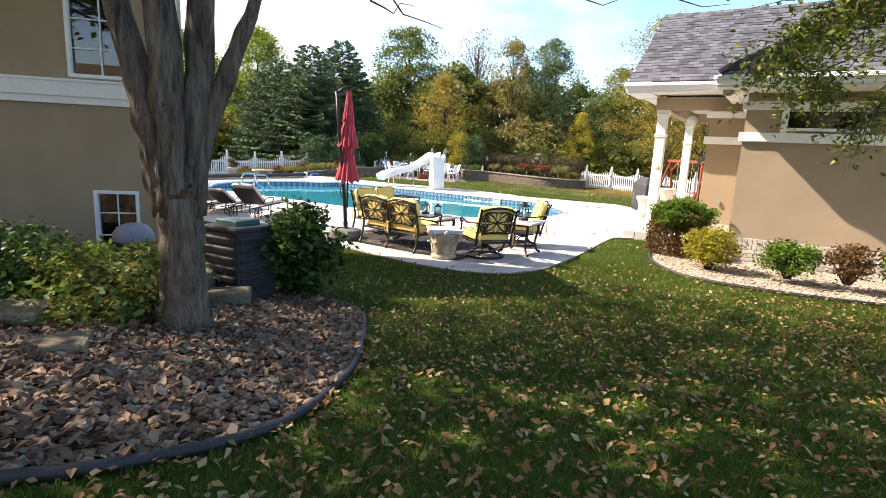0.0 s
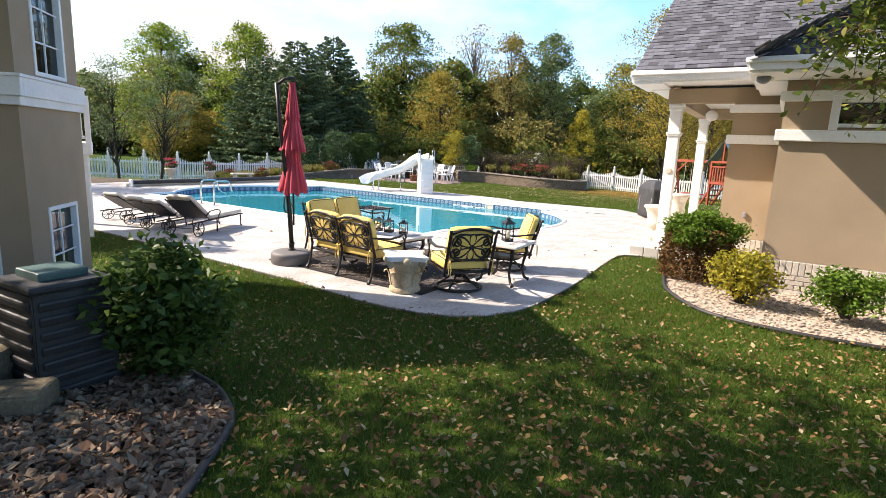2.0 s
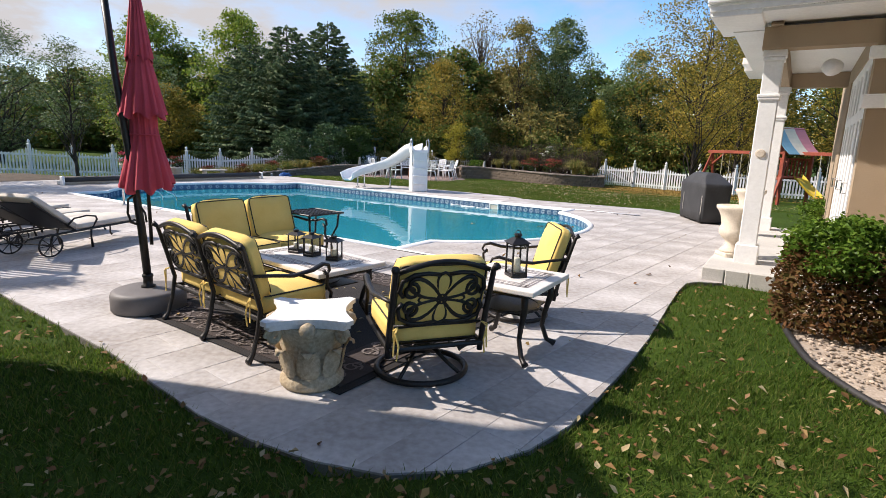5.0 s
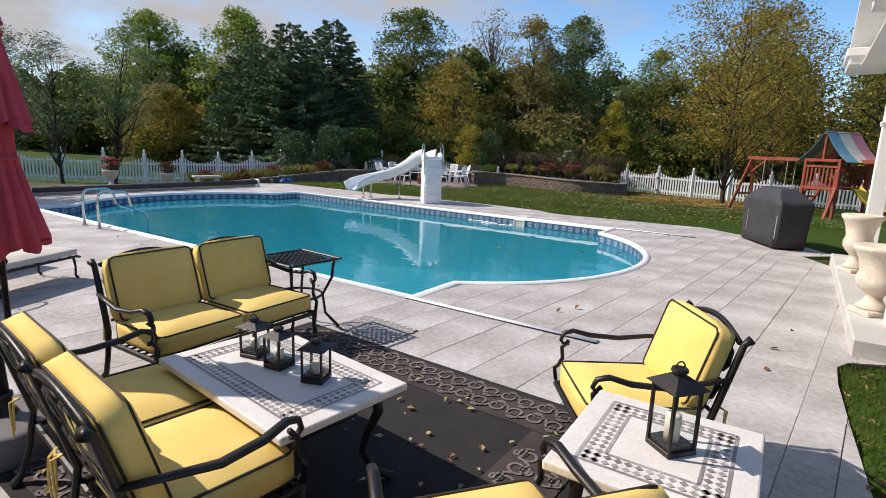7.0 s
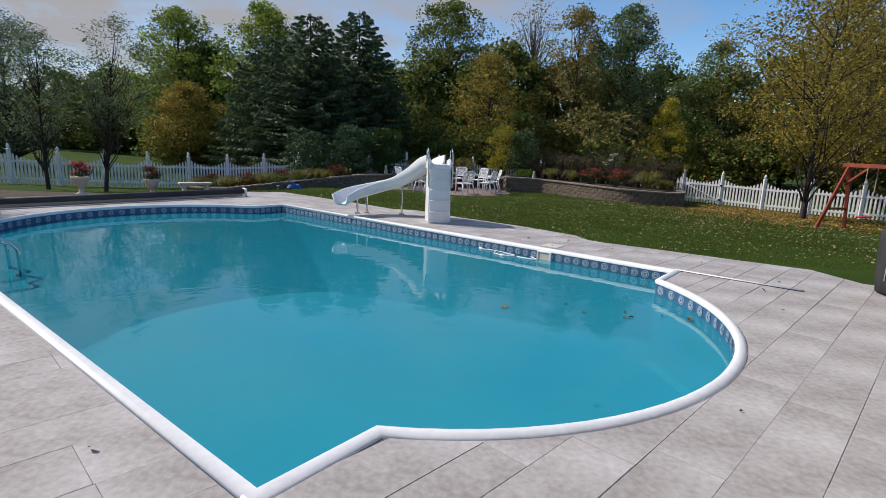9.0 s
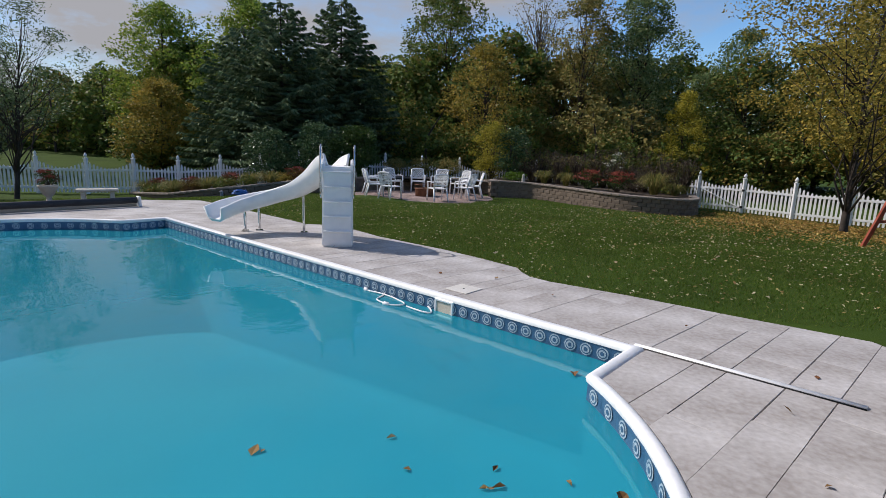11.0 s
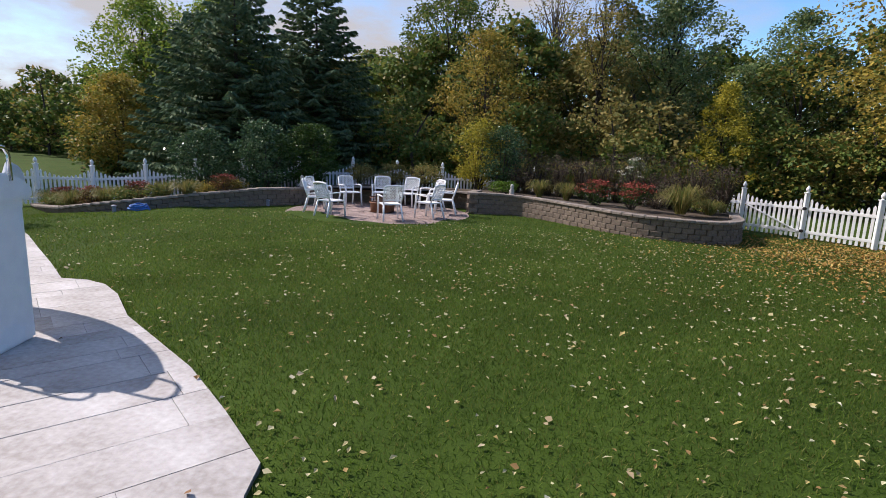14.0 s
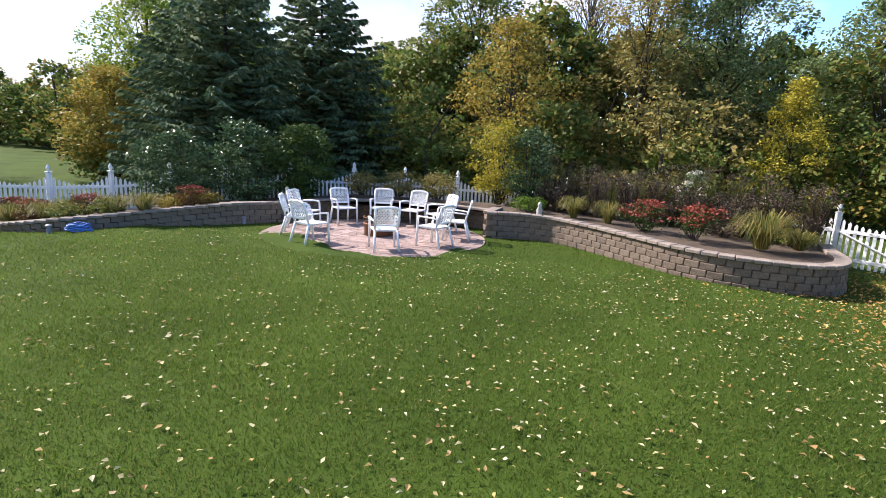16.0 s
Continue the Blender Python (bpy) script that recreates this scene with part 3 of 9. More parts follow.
def slide():
    ang = math.degrees(math.atan2(0.29, 0.95))
    t = thing("pool_slide", pose(-0.17, 23.14, 0, 0, 0, ang), "white moulded plastic pool slide with a step tower", "pool slide")
    bm = bmesh.new()
    # tower: a hollow-backed block that narrows upwards
    w0, w1, d0, d1, h = 0.252, 0.238, 0.24, 0.17, 1.30
    vs = [bm.verts.new(p) for p in ((-w0, -d0, 0), (w0, -d0, 0), (w0, d0, 0), (-w0, d0, 0), (-w1, -d1, h), (w1, -d1, h), (w1, d1 + 0.1, h), (-w1, d1 + 0.1, h))]
    for f in ((0, 1, 5, 4), (1, 2, 6, 5), (2, 3, 7, 6), (3, 0, 4, 7), (4, 5, 6, 7), (3, 2, 1, 0)):
        bm.faces.new([vs[i] for i in f])
    bmesh.ops.bevel(bm, geom=bm.edges[:], offset=0.025, segments=3, affect="EDGES")
    part("step_tower", bm, PLASTIC, t, smooth=False)
    for i in range(5):
        z = 0.26 + 0.24 * i
        y = -(d0 + (d1 - d0) * z / h)
        w = w0 + (w1 - w0) * z / h
        bm = bmesh.new()
        box(bm, (0, y - 0.012, z), (2 * w - 0.05, 0.07, 0.03), None, 0.012, 2)
        part("step", bm, PLASTIC, t, smooth=True)
    for s in (-1, 1):
        bm = bmesh.new()
        prof = [(-0.20, 1.24), (-0.16, 1.36), (-0.05, 1.43), (0.10, 1.42), (0.2, 1.36), (0.36, 1.30), (0.36, 1.2), (-0.1, 1.18)]
        lo = [bm.verts.new((s * 0.205, y, z)) for y, z in prof]
        hi = [bm.verts.new((s * 0.265, y, z)) for y, z in prof]
        for k in range(len(prof)):
            bm.faces.new((lo[k], lo[(k + 1) % len(prof)], hi[(k + 1) % len(prof)], hi[k]))
        bm.faces.new(lo[::-1]), bm.faces.new(hi)
        bmesh.ops.bevel(bm, geom=bm.edges[:], offset=0.02, segments=2, affect="EDGES")
        part("side_wing", bm, PLASTIC, t)
        bm = bmesh.new()
        tube(bm, [(s * 0.256, -0.24, 0.80), (s * 0.262, -0.235, 0.86), (s * 0.27, -0.20, 1.2), (s * 0.27, -0.17, 1.50), (s * 0.27, -0.13, 1.60), (s * 0.27, -0.05, 1.64), (s * 0.27, 0.06, 1.62), (s * 0.27, 0.1, 1.56), (s * 0.27, 0.1, 1.36)], 0.016, 8)
        part("handrail", bm, CHROME, t, "bent steel handrail", True)
    # chute: a trough that swings round to the water
    cs, sn = math.cos(radians(-ang)), math.sin(radians(-ang))
    def loc(x, y, z):
        dx, dy = x + 0.17, y - 23.14
        return Vector((cs * dx - sn * dy, sn * dx + cs * dy, z))
    key = [loc(-0.22, 23.25, 1.30), loc(-0.45, 23.52, 1.22), loc(-0.78, 23.82, 0.98), loc(-1.2, 24.0, 0.74), loc(-1.7, 24.02, 0.58), loc(-2.06, 23.86, 0.48), loc(-2.3, 23.60, 0.40), loc(-2.45, 23.26, 0.30)]
    path = []
    for i in range(len(key) - 1):
        p0, p1, p2, p3 = key[max(i - 1, 0)], key[i], key[i + 1], key[min(i + 2, len(key) - 1)]
        for k in range(5):
            s = k / 5
            path.append(0.5 * ((2 * p1) + (p2 - p0) * s + (2 * p0 - 5 * p1 + 4 * p2 - p3) * s * s + (3 * p1 - p0 - 3 * p2 + p3) * s ** 3))
    path.append(key[-1])
    bm = bmesh.new()
    prof = [(-0.24, 0.20), (-0.216, 0.215), (-0.196, 0.19), (-0.152, 0.03), (-0.08, 0.0), (0.08, 0.0), (0.152, 0.03), (0.196, 0.19), (0.216, 0.215), (0.24, 0.20), (0.192, 0.0), (0.112, -0.05), (-0.112, -0.05), (-0.192, 0.0)]
    rows = []
    for i, p in enumerate(path):
        d = (path[min(i + 1, len(path) - 1)] - path[max(i - 1, 0)]).normalized()
        side = d.cross(Vector((0, 0, 1))).normalized()
        up = side.cross(d)
        rows.append([bm.verts.new(p + side * a + up * b) for a, b in prof])
    for a, b in zip(rows, rows[1:]):
        for k in range(len(prof)):
            bm.faces.new((a[k], a[(k + 1) % len(prof)], b[(k + 1) % len(prof)], b[k]))
    bm.faces.new(rows[0]), bm.faces.new(rows[-1][::-1])
    part("chute", bm, PLASTIC, t, "curved white chute", True)
    for x, y, z in ((-1.16, 24.08, 0.72), (-2.02, 24.02, 0.46), (-2.22, 23.86, 0.42)):
        bm = bmesh.new()
        p = loc(x, y, 0)
        tube(bm, [(p.x, p.y, 0.01), (p.x, p.y, z)], 0.026, 10)
        box(bm, (p.x, p.y, 0.012), (0.12, 0.12, 0.02), None, 0.004)
        part("leg", bm, CHROME, t, "steel support leg")


slide()


# ---- seating group on the deck ----
def cushion(bm, c, s, m=None, puff=0.03):
    """A stuffed cushion: a rounded box whose faces swell."""
    b = bmesh.new()
    bmesh.ops.create_cube(b, size=1.0)
    bmesh.ops.subdivide_edges(b, edges=b.edges[:], cuts=5, use_grid_fill=True)
    for v in b.verts:
        q = v.co * 2
        e = [max(0.0, 1 - abs(q[i]) ** 4) for i in range(3)]
        r = 0.10
        for i in range(3):
            o = [abs(q[j]) for j in range(3) if j != i]
            v.co[i] *= s[i]
        v.co.x += math.copysign(puff * 0.5 * e[1] * e[2], q.x) if abs(q.x) > 0.99 else 0
        v.co.y += math.copysign(puff * 0.5 * e[0] * e[2], q.y) if abs(q.y) > 0.99 else 0
        v.co.z += math.copysign(puff * e[0] * e[1], q.z) if abs(q.z) > 0.99 else 0
        k = sum(1 for i in range(3) if abs(q[i]) > 0.99)
        if k >= 2:
            v.co -= Vector([math.copysign(0.012, q[i]) if abs(q[i]) > 0.99 else 0 for i in range(3)])
    if m is not None:
        bmesh.ops.transform(b, matrix=m, verts=b.verts)
    bmesh.ops.translate(b, vec=c, verts=b.verts)
    me = bpy.data.meshes.new("tmp")
    b.to_mesh(me)
    b.free()
    bm.from_mesh(me)
    bpy.data.meshes.remove(me)


def piping(bm, c, s, m=None, r=0.006):
    """Two cords round a cushion's rims."""
    for z in (-0.5, 0.5):
        pts = []
        hx, hy, k = s[0] / 2 - 0.008, s[1] / 2 - 0.008, 0.04
        for cx, cy, a0 in ((hx - k, hy - k, 0), (-hx + k, hy - k, 90), (-hx + k, -hy + k, 180), (hx - k, -hy + k, 270)):
            pts += [Vector((cx + k * math.cos(radians(a0 + 30 * i)), cy + k * math.sin(radians(a0 + 30 * i)), z * (s[2] - 0.018))) for i in range(4)]
        pts.append(pts[0])
        pts = [(m @ p if m is not None else p) + Vector(c) for p in pts]
        tube(bm, pts, r, 6, False)


def scrollwork(bm, cx, w, h, z0, lean):
    """An open cast panel of scrolls between two posts, in a plane that leans back."""
    def put(pts, r):
        tube(bm, [Vector((p.x + cx, -0.34 - (p.z + z0 - 0.45) * lean + p.y, p.z + z0)) for p in pts], r, 6)
    mid, W = h * 0.5, w * 0.5
    def petal(dx, dz, wide, n=16):
        """A teardrop loop from the middle out along (dx, dz)."""
        L = math.hypot(dx, dz)
        ux, uz = dx / L, dz / L
        out = []
        for k in range(n + 1):
            a = 2 * math.pi * k / n
            f, g = (1 - math.cos(a)) / 2, math.sin(a) * ((1 - math.cos(a)) / 2) ** 0.6
            out.append(Vector((ux * L * f - uz * wide * g, 0, mid + uz * L * f + ux * wide * g)))
        return out
    put([Vector((-w / 2, 0, 0)), Vector((w / 2, 0, 0))], 0.011)
    put([Vector((-w / 2, 0, h))] + [Vector((w / 2 * k / 5, 0, h + 0.065 * math.cos(k / 5 * math.pi / 2))) for k in range(-4, 5)] + [Vector((w / 2, 0, h))], 0.017)
    put(arc((0, 0, mid), 0.032, 0, 360, 12), 0.014)
    for s in (-1, 1):
        put(petal(0.0001, s * h * 0.47, w * 0.10), 0.011)
        for q in (-1, 1):
            put(petal(s * W * 0.72, q * h * 0.33, w * 0.12), 0.015)
            put(spiral((s * W * 0.70, 0, mid + q * h * 0.16), 0.055, 0.016, 90 if q > 0 else -90, s * q * 1.3, 16), 0.014)
            put([Vector((s * W * 0.10, 0, mid + q * h * 0.44)), Vector((s * W * 0.36, 0, mid + q * h * 0.47)), Vector((s * W * 0.66, 0, mid + q * h * 0.45)), Vector((s * W * 0.90, 0, mid + q * h * 0.34)), Vector((s * W * 0.95, 0, mid + q * h * 0.16)), Vector((s * W * 0.86, 0, mid + q * h * 0.06))], 0.014)
        put(petal(s * W * 0.52, 0.0001, w * 0.05), 0.011)


def seat_parts(t, width, seats, swivel):
    """Frame, scroll backs, arms and cushions of a cast-metal seat that faces +y."""
    hw, lean, sh = width / 2, 0.32, 0.30
    bays = [(-hw + width * (i + 0.5) / seats, width / seats) for i in range(seats)]
    for i in range(seats + 1):
        x = -hw + width * i / seats
        bm = bmesh.new()
        low = 0.26 if swivel else 0.0
        if swivel:
            tube(bm, [(x, -0.30, 0.24), (x, -0.335, 0.40), (x, -0.41, 0.64), (x, -0.47, 0.83), (x * 1.02, -0.505, 0.86)], [0.02, 0.02, 0.02, 0.018, 0.026], 8)
        else:
            tube(bm, [(x, -0.475, 0.012), (x, -0.455, 0.02), (x, -0.42, 0.06), (x, -0.37, 0.2), (x, -0.335, 0.38), (x, -0.41, 0.64), (x, -0.47, 0.83), (x * 1.01, -0.505, 0.86)], [0.02, 0.026, 0.018, 0.018, 0.02, 0.02, 0.018, 0.026], 8)
        part("back_post", bm, IRON, t, smooth=True)
    for s in (-1, 1):
        if not swivel:
            bm = bmesh.new()
            tube(bm, [(s * hw, 0.40, 0.014), (s * hw, 0.385, 0.05), (s * hw, 0.36, 0.2), (s * hw, 0.37, 0.32)], [0.024, 0.018, 0.018, 0.022], 8)
            part("front_leg", bm, IRON, t, smooth=True)
        bm = bmesh.new()
        x = s * (hw + 0.01)
        tube(bm, [(x, -0.415, 0.64), (x + s * 0.02, -0.25, 0.625), (x + s * 0.035, -0.05, 0.60), (x + s * 0.03, 0.15, 0.615), (x + s * 0.02, 0.27, 0.645), (x + s * 0.015, 0.335, 0.63), (x + s * 0.01, 0.355, 0.585), (x + s * 0.01, 0.33, 0.555), (x + s * 0.01, 0.295, 0.56)], [0.016, 0.018, 0.021, 0.022, 0.021, 0.019, 0.016, 0.013, 0.012], 8, True, 0.75)
        tube(bm, [(x, 0.30, 0.585), (x, 0.345, 0.54), (x, 0.335, 0.47), (x, 0.36, 0.42), (x, 0.385, 0.40), (x, 0.37, 0.32)], 0.014, 8)
        part("armrest", bm, IRON, t, "scrolled metal armrest", True)
    bm = bmesh.new()
    for y in (-0.33, 0.37):
        tube(bm, [(-hw, y, sh), (hw, y, sh)], 0.019, 8)
    for i in range(seats + 1):
        x = -hw + width * i / seats
        tube(bm, [(x, -0.33, sh), (x, 0.37, sh)], 0.017, 8)
    for i in range(1, 8):
        box(bm, (0, -0.33 + 0.7 * i / 8, sh), (width, 0.03, 0.006))
    part("seat_frame", bm, IRON, t)
    for cx, w in bays:
        bm = bmesh.new()
        scrollwork(bm, cx, w - 0.05, 0.375, 0.455, lean)
        part("backrest", bm, IRON, t, "open cast scrollwork back", True)
        bm = bmesh.new()
        cushion(bm, (cx, 0.035, sh + 0.095), (w - 0.03, 0.66, 0.145))
        sc = part("seat_cushion", bm, YELLOW, t, "yellow seat cushion with dark piping", True)
        bm = bmesh.new()
        piping(bm, (cx, 0.035, sh + 0.095), (w - 0.03, 0.66, 0.145))
        part("piping", bm, PIPING, sc, smooth=True)
        m = Euler((radians(90 + 18), 0, 0)).to_matrix().to_4x4()
        c = (cx, -0.322, 0.665)
        bm = bmesh.new()
        cushion(bm, c, (w - 0.05, 0.47, 0.125), m)
        bc = part("back_cushion", bm, YELLOW, t, "yellow back cushion with dark piping", True)
        bm = bmesh.new()
        piping(bm, c, (w - 0.05, 0.47, 0.125), m)
        part("piping", bm, PIPING, bc, smooth=True)
        for s in (-1, 1):
            bm = bmesh.new()
            x = cx + s * (w / 2 - 0.035)
            tube(bm, [(x, -0.40, 0.47), (x + s * 0.03, -0.42, 0.46), (x + s * 0.025, -0.425, 0.40), (x + s * 0.03, -0.43, 0.30)], 0.006, 5)
            tube(bm, [(x, -0.40, 0.47), (x + s * 0.02, -0.44, 0.45), (x + s * 0.0, -0.445, 0.36), (x + s * 0.01, -0.44, 0.27)], 0.006, 5)
            part("tie", bm, YELLOW, bc, "yellow fabric tie")
    if swivel:
        bm = bmesh.new()
        tube(bm, arc((0, 0, 0.028), 0.31, 0, 360, 32, "xy"), 0.022, 8, False)
        for a in (45, 135, 225, 315):
            c, s = math.cos(radians(a)), math.sin(radians(a))
            tube(bm, [(0.31 * c, 0.31 * s, 0.03), (0.2 * c, 0.2 * s, 0.10), (0.06 * c, 0.06 * s, 0.2)], 0.014, 6)
        part("swivel_base", bm, IRON, t, "round swivel base ring", True)
        bm = bmesh.new()
        lathe(bm, [(0.05, 0.16), (0.06, 0.2), (0.06, 0.26), (0.16, 0.27), (0.16, 0.29)], 16)
        part("swivel_post", bm, IRON, t, smooth=True)


def seat(name, x, y, rz, width, seats, swivel, label, group):
    t = thing(name, pose(x, y, 0.004, 0, 0, rz), label, "sofa" if seats > 1 else "chair", group)
    seat_parts(t, width, seats, swivel)
    return t


love = seat("loveseat", -0.81, 10.05, -39.5, 1.22, 2, False, "dark cast-metal loveseat with yellow cushions, beside the umbrella base", "loveseats on the deck")
love.scale = (1, 0.78, 0.9)
love_b = copy_thing(love, pose(-1.20, 11.60, 0.004, 0, 0, -121))
love_b.scale = love.scale
love_b["label"] = "dark cast-metal loveseat with yellow cushions beside a small lattice table"
seat("swivel_chair", 0.54, 9.40, 19, 0.62, 1, True, "dark cast-metal swivel chair with yellow cushions behind a stone capital", "swivel chairs on the deck").scale = (0.92, 0.88, 0.9)
seat("swivel_chair", 1.32, 10.64, 92, 0.64, 1, True, "dark cast-metal swivel chair with yellow cushions facing the pool side rug", "swivel chairs on the deck").scale = (0.88, 0.82, 0.88)


def stone_table(name, x, y, rz, w, d, h, label):
    t = thing(name, pose(x, y, 0.008, 0, 0, rz), label, "table")
    bm = bmesh.new()
    box(bm, (0, 0, h - 0.018), (w, d, 0.036), None, 0.008, 2)
    top = part("tabletop", bm, STONE_TOP, t, "pale stone tabletop")
    # border of small mosaic stones between two thin bands
    bm = bmesh.new()
    def quad(x0, y0, x1, y1, z):
        bm.faces.new([bm.verts.new(p) for p in ((x0, y0, z), (x1, y0, z), (x1, y1, z), (x0, y1, z))])
    z = h + 0.0015
    i0, i1 = 0.085, 0.165
    for k in (i0, i1):
        a, b = w / 2 - k, d / 2 - k
        for s in (-1, 1):
            quad(-a, s * b - 0.006, a, s * b + 0.006, z), quad(s * a - 0.006, -b, s * a + 0.006, b, z)
    pitch = 0.034
    for long_, half, other in ((0, w / 2, d / 2), (1, d / 2, w / 2)):
        n = int((2 * half - 2 * i0) / pitch)
        for s in (-1, 1):
            for i in range(n):
                c = -half + i0 + pitch * (i + 0.5)
                for row in (-1, 1):
                    q = s * (other - (i0 + i1) / 2) + row * 0.017
                    pts = [(c - 0.015, q), (c, q - 0.015), (c + 0.015, q), (c, q + 0.015)]
                    bm.faces.new([bm.verts.new((p, r, z) if not long_ else (r, p, z)) for p, r in pts])
    part("mosaic_border", bm, MOSAIC, top, "grey mosaic border")
    bm = bmesh.new()
    for s in (-1, 1):
        box(bm, (s * (w / 2 - 0.09), 0, h - 0.055), (0.03, d - 0.16, 0.04), None, 0.006)
        box(bm, (0, s * (d / 2 - 0.09), h - 0.055), (w - 0.16, 0.03, 0.04), None, 0.006)
    part("apron", bm, IRON, t)
    for sx in (-1, 1):
        for sy in (-1, 1):
            bm = bmesh.new()
            px, py = sx * (w / 2 - 0.1), sy * (d / 2 - 0.1)
            k = h / 0.5
            tube(bm, [(px, py, h - 0.05), (px * 1.02, py * 1.03, h * 0.72), (px * 0.92, py * 0.9, h * 0.48), (px * 0.88, py * 0.84, h * 0.3), (px * 0.98, py * 1.0, h * 0.1), (px * 1.1, py * 1.16, 0.03), (px * 1.14, py * 1.22, 0.022)], [0.026, 0.024, 0.019, 0.017, 0.018, 0.02, 0.026], 8)
            part("leg", bm, IRON, t, "curved cast-metal leg", True)
    bm = bmesh.new()
    box(bm, (0, 0, h * 0.62), (w * 0.62, d * 0.62, 0.01))
    tube(bm, arc((0, 0, h * 0.62), min(w, d) * 0.34, 0, 360, 20, "xy"), 0.012, 6, False)
    part("lower_shelf", bm, IRON, t, "perforated metal shelf")
    return t


stone_table("coffee_table", -0.41, 10.42, -39.5, 1.05, 0.66, 0.49, "low table with pale stone top, mosaic border and dark iron legs")
stone_table("side_table", 1.14, 9.81, 58, 0.66, 0.62, 0.54, "square stone-topped side table with mosaic border and iron legs")


def lattice_table():
    t = thing("lattice_table", pose(-0.88, 12.36, 0.004, 0, 0, 52), "small black iron side table with a lattice top", "table")
    bm = bmesh.new()
    for s in (-1, 1):
        box(bm, (s * 0.245, 0, 0.61), (0.03, 0.52, 0.02), None, 0.006)
        box(bm, (0, s * 0.245, 0.61), (0.46, 0.03, 0.02), None, 0.006)
    for i in range(-8, 9):
        o = i * 0.056
        ln = (0.46 - abs(o)) * 1.41
        if ln > 0.04:
            for s in (-1, 1):
                m = Matrix.Rotation(radians(45 * s), 4, "Z")
                box(bm, (o / 2, -s * o / 2, 0.61), (ln * 0.72, 0.016, 0.012), m)
    part("lattice_top", bm, IRON, t, "black diamond-lattice tabletop")
    for sx in (-1, 1):
        for sy in (-1, 1):
            bm = bmesh.new()
            tube(bm, [(sx * 0.21, sy * 0.21, 0.6), (sx * 0.2, sy * 0.2, 0.45), (sx * 0.145, sy * 0.145, 0.3), (sx * 0.16, sy * 0.16, 0.14), (sx * 0.24, sy * 0.24, 0.015)], [0.014, 0.012, 0.011, 0.011, 0.015], 6)
            part("leg", bm, IRON, t, smooth=True)
    bm = bmesh.new()
    tube(bm, arc((0, 0, 0.3), 0.2, 0, 360, 24, "xy"), 0.011, 6, False)
    part("ring_brace", bm, IRON, t, smooth=True)


lattice_table()


def lantern(x, y, z, rz, w, h, label, group=""):
    t = thing("lantern", pose(x, y, z, 0, 0, rz), label, "lantern", group)
    bm = bmesh.new()
    box(bm, (0, 0, 0.01), (w, w, 0.02), None, 0.003)
    box(bm, (0, 0, 0.028), (w * 0.86, w * 0.86, 0.016))
    part("base_plate", bm, IRON, t)
    bt = h * 0.72
    for sx in (-1, 1):
        for sy in (-1, 1):
            bm = bmesh.new()
            box(bm, (sx * w * 0.44, sy * w * 0.44, bt / 2 + 0.01), (w * 0.085, w * 0.085, bt))
            part("corner_post", bm, IRON, t)
    for a in range(4):
        bm = bmesh.new()
        m = Matrix.Rotation(radians(90 * a), 4, "Z")
        v = [m @ Vector(p) for p in ((-w * 0.4, w * 0.44, 0.03), (w * 0.4, w * 0.44, 0.03), (w * 0.4, w * 0.44, bt), (-w * 0.4, w * 0.44, bt))]
        bm.faces.new([bm.verts.new(p) for p in v])
        pane = part("pane", bm, PANE, t, "clear glass pane")
        pane.visible_shadow = False
    bm = bmesh.new()
    box(bm, (0, 0, bt + 0.01), (w * 0.98, w * 0.98, h * 0.05))
    k = w * 0.62
    lo = [bm.verts.new((sx * k, sy * k, bt + h * 0.05)) for sx, sy in ((-1, -1), (1, -1), (1, 1), (-1, 1))]
    hi = [bm.verts.new((sx * w * 0.2, sy * w * 0.2, h * 0.89)) for sx, sy in ((-1, -1), (1, -1), (1, 1), (-1, 1))]
    for i in range(4):
        bm.faces.new((lo[i], lo[(i + 1) % 4], hi[(i + 1) % 4], hi[i]))
    bm.faces.new(hi), bm.faces.new(lo[::-1])
    roof = part("roof", bm, IRON, t, "hipped black metal roof")
    bm = bmesh.new()
    lathe(bm, [(w * 0.2, h * 0.87), (w * 0.2, h * 0.93), (w * 0.25, h * 0.935), (w * 0.22, h * 0.97), (w * 0.06, h * 0.985)], 12)
    tube(bm, arc((0, 0, h * 0.98), w * 0.16, 0, 360, 12, "xz"), w * 0.025, 5, False)
    part("vent_cap", bm, IRON, roof)
    bm = bmesh.new()
    lathe(bm, [(w * 0.22, 0.036), (w * 0.225, h * 0.40), (w * 0.20, h * 0.43), (w * 0.05, h * 0.42)], 14)
    part("candle", bm, CANDLE, t, "cream pillar candle", True)
    return t


la = lantern(-0.58, 10.58, 0.50, -20, 0.105, 0.20, "small black metal lantern with a candle on the coffee table", "small lanterns on the coffee table")
copy_thing(la, pose(-0.42, 10.46, 0.50, 0, 0, -28))
copy_thing(la, pose(-0.21, 10.33, 0.50, 0, 0, -12))
lantern(1.17, 9.80, 0.548, 18, 0.12, 0.31, "tall black metal lantern with a cream candle on the side table")


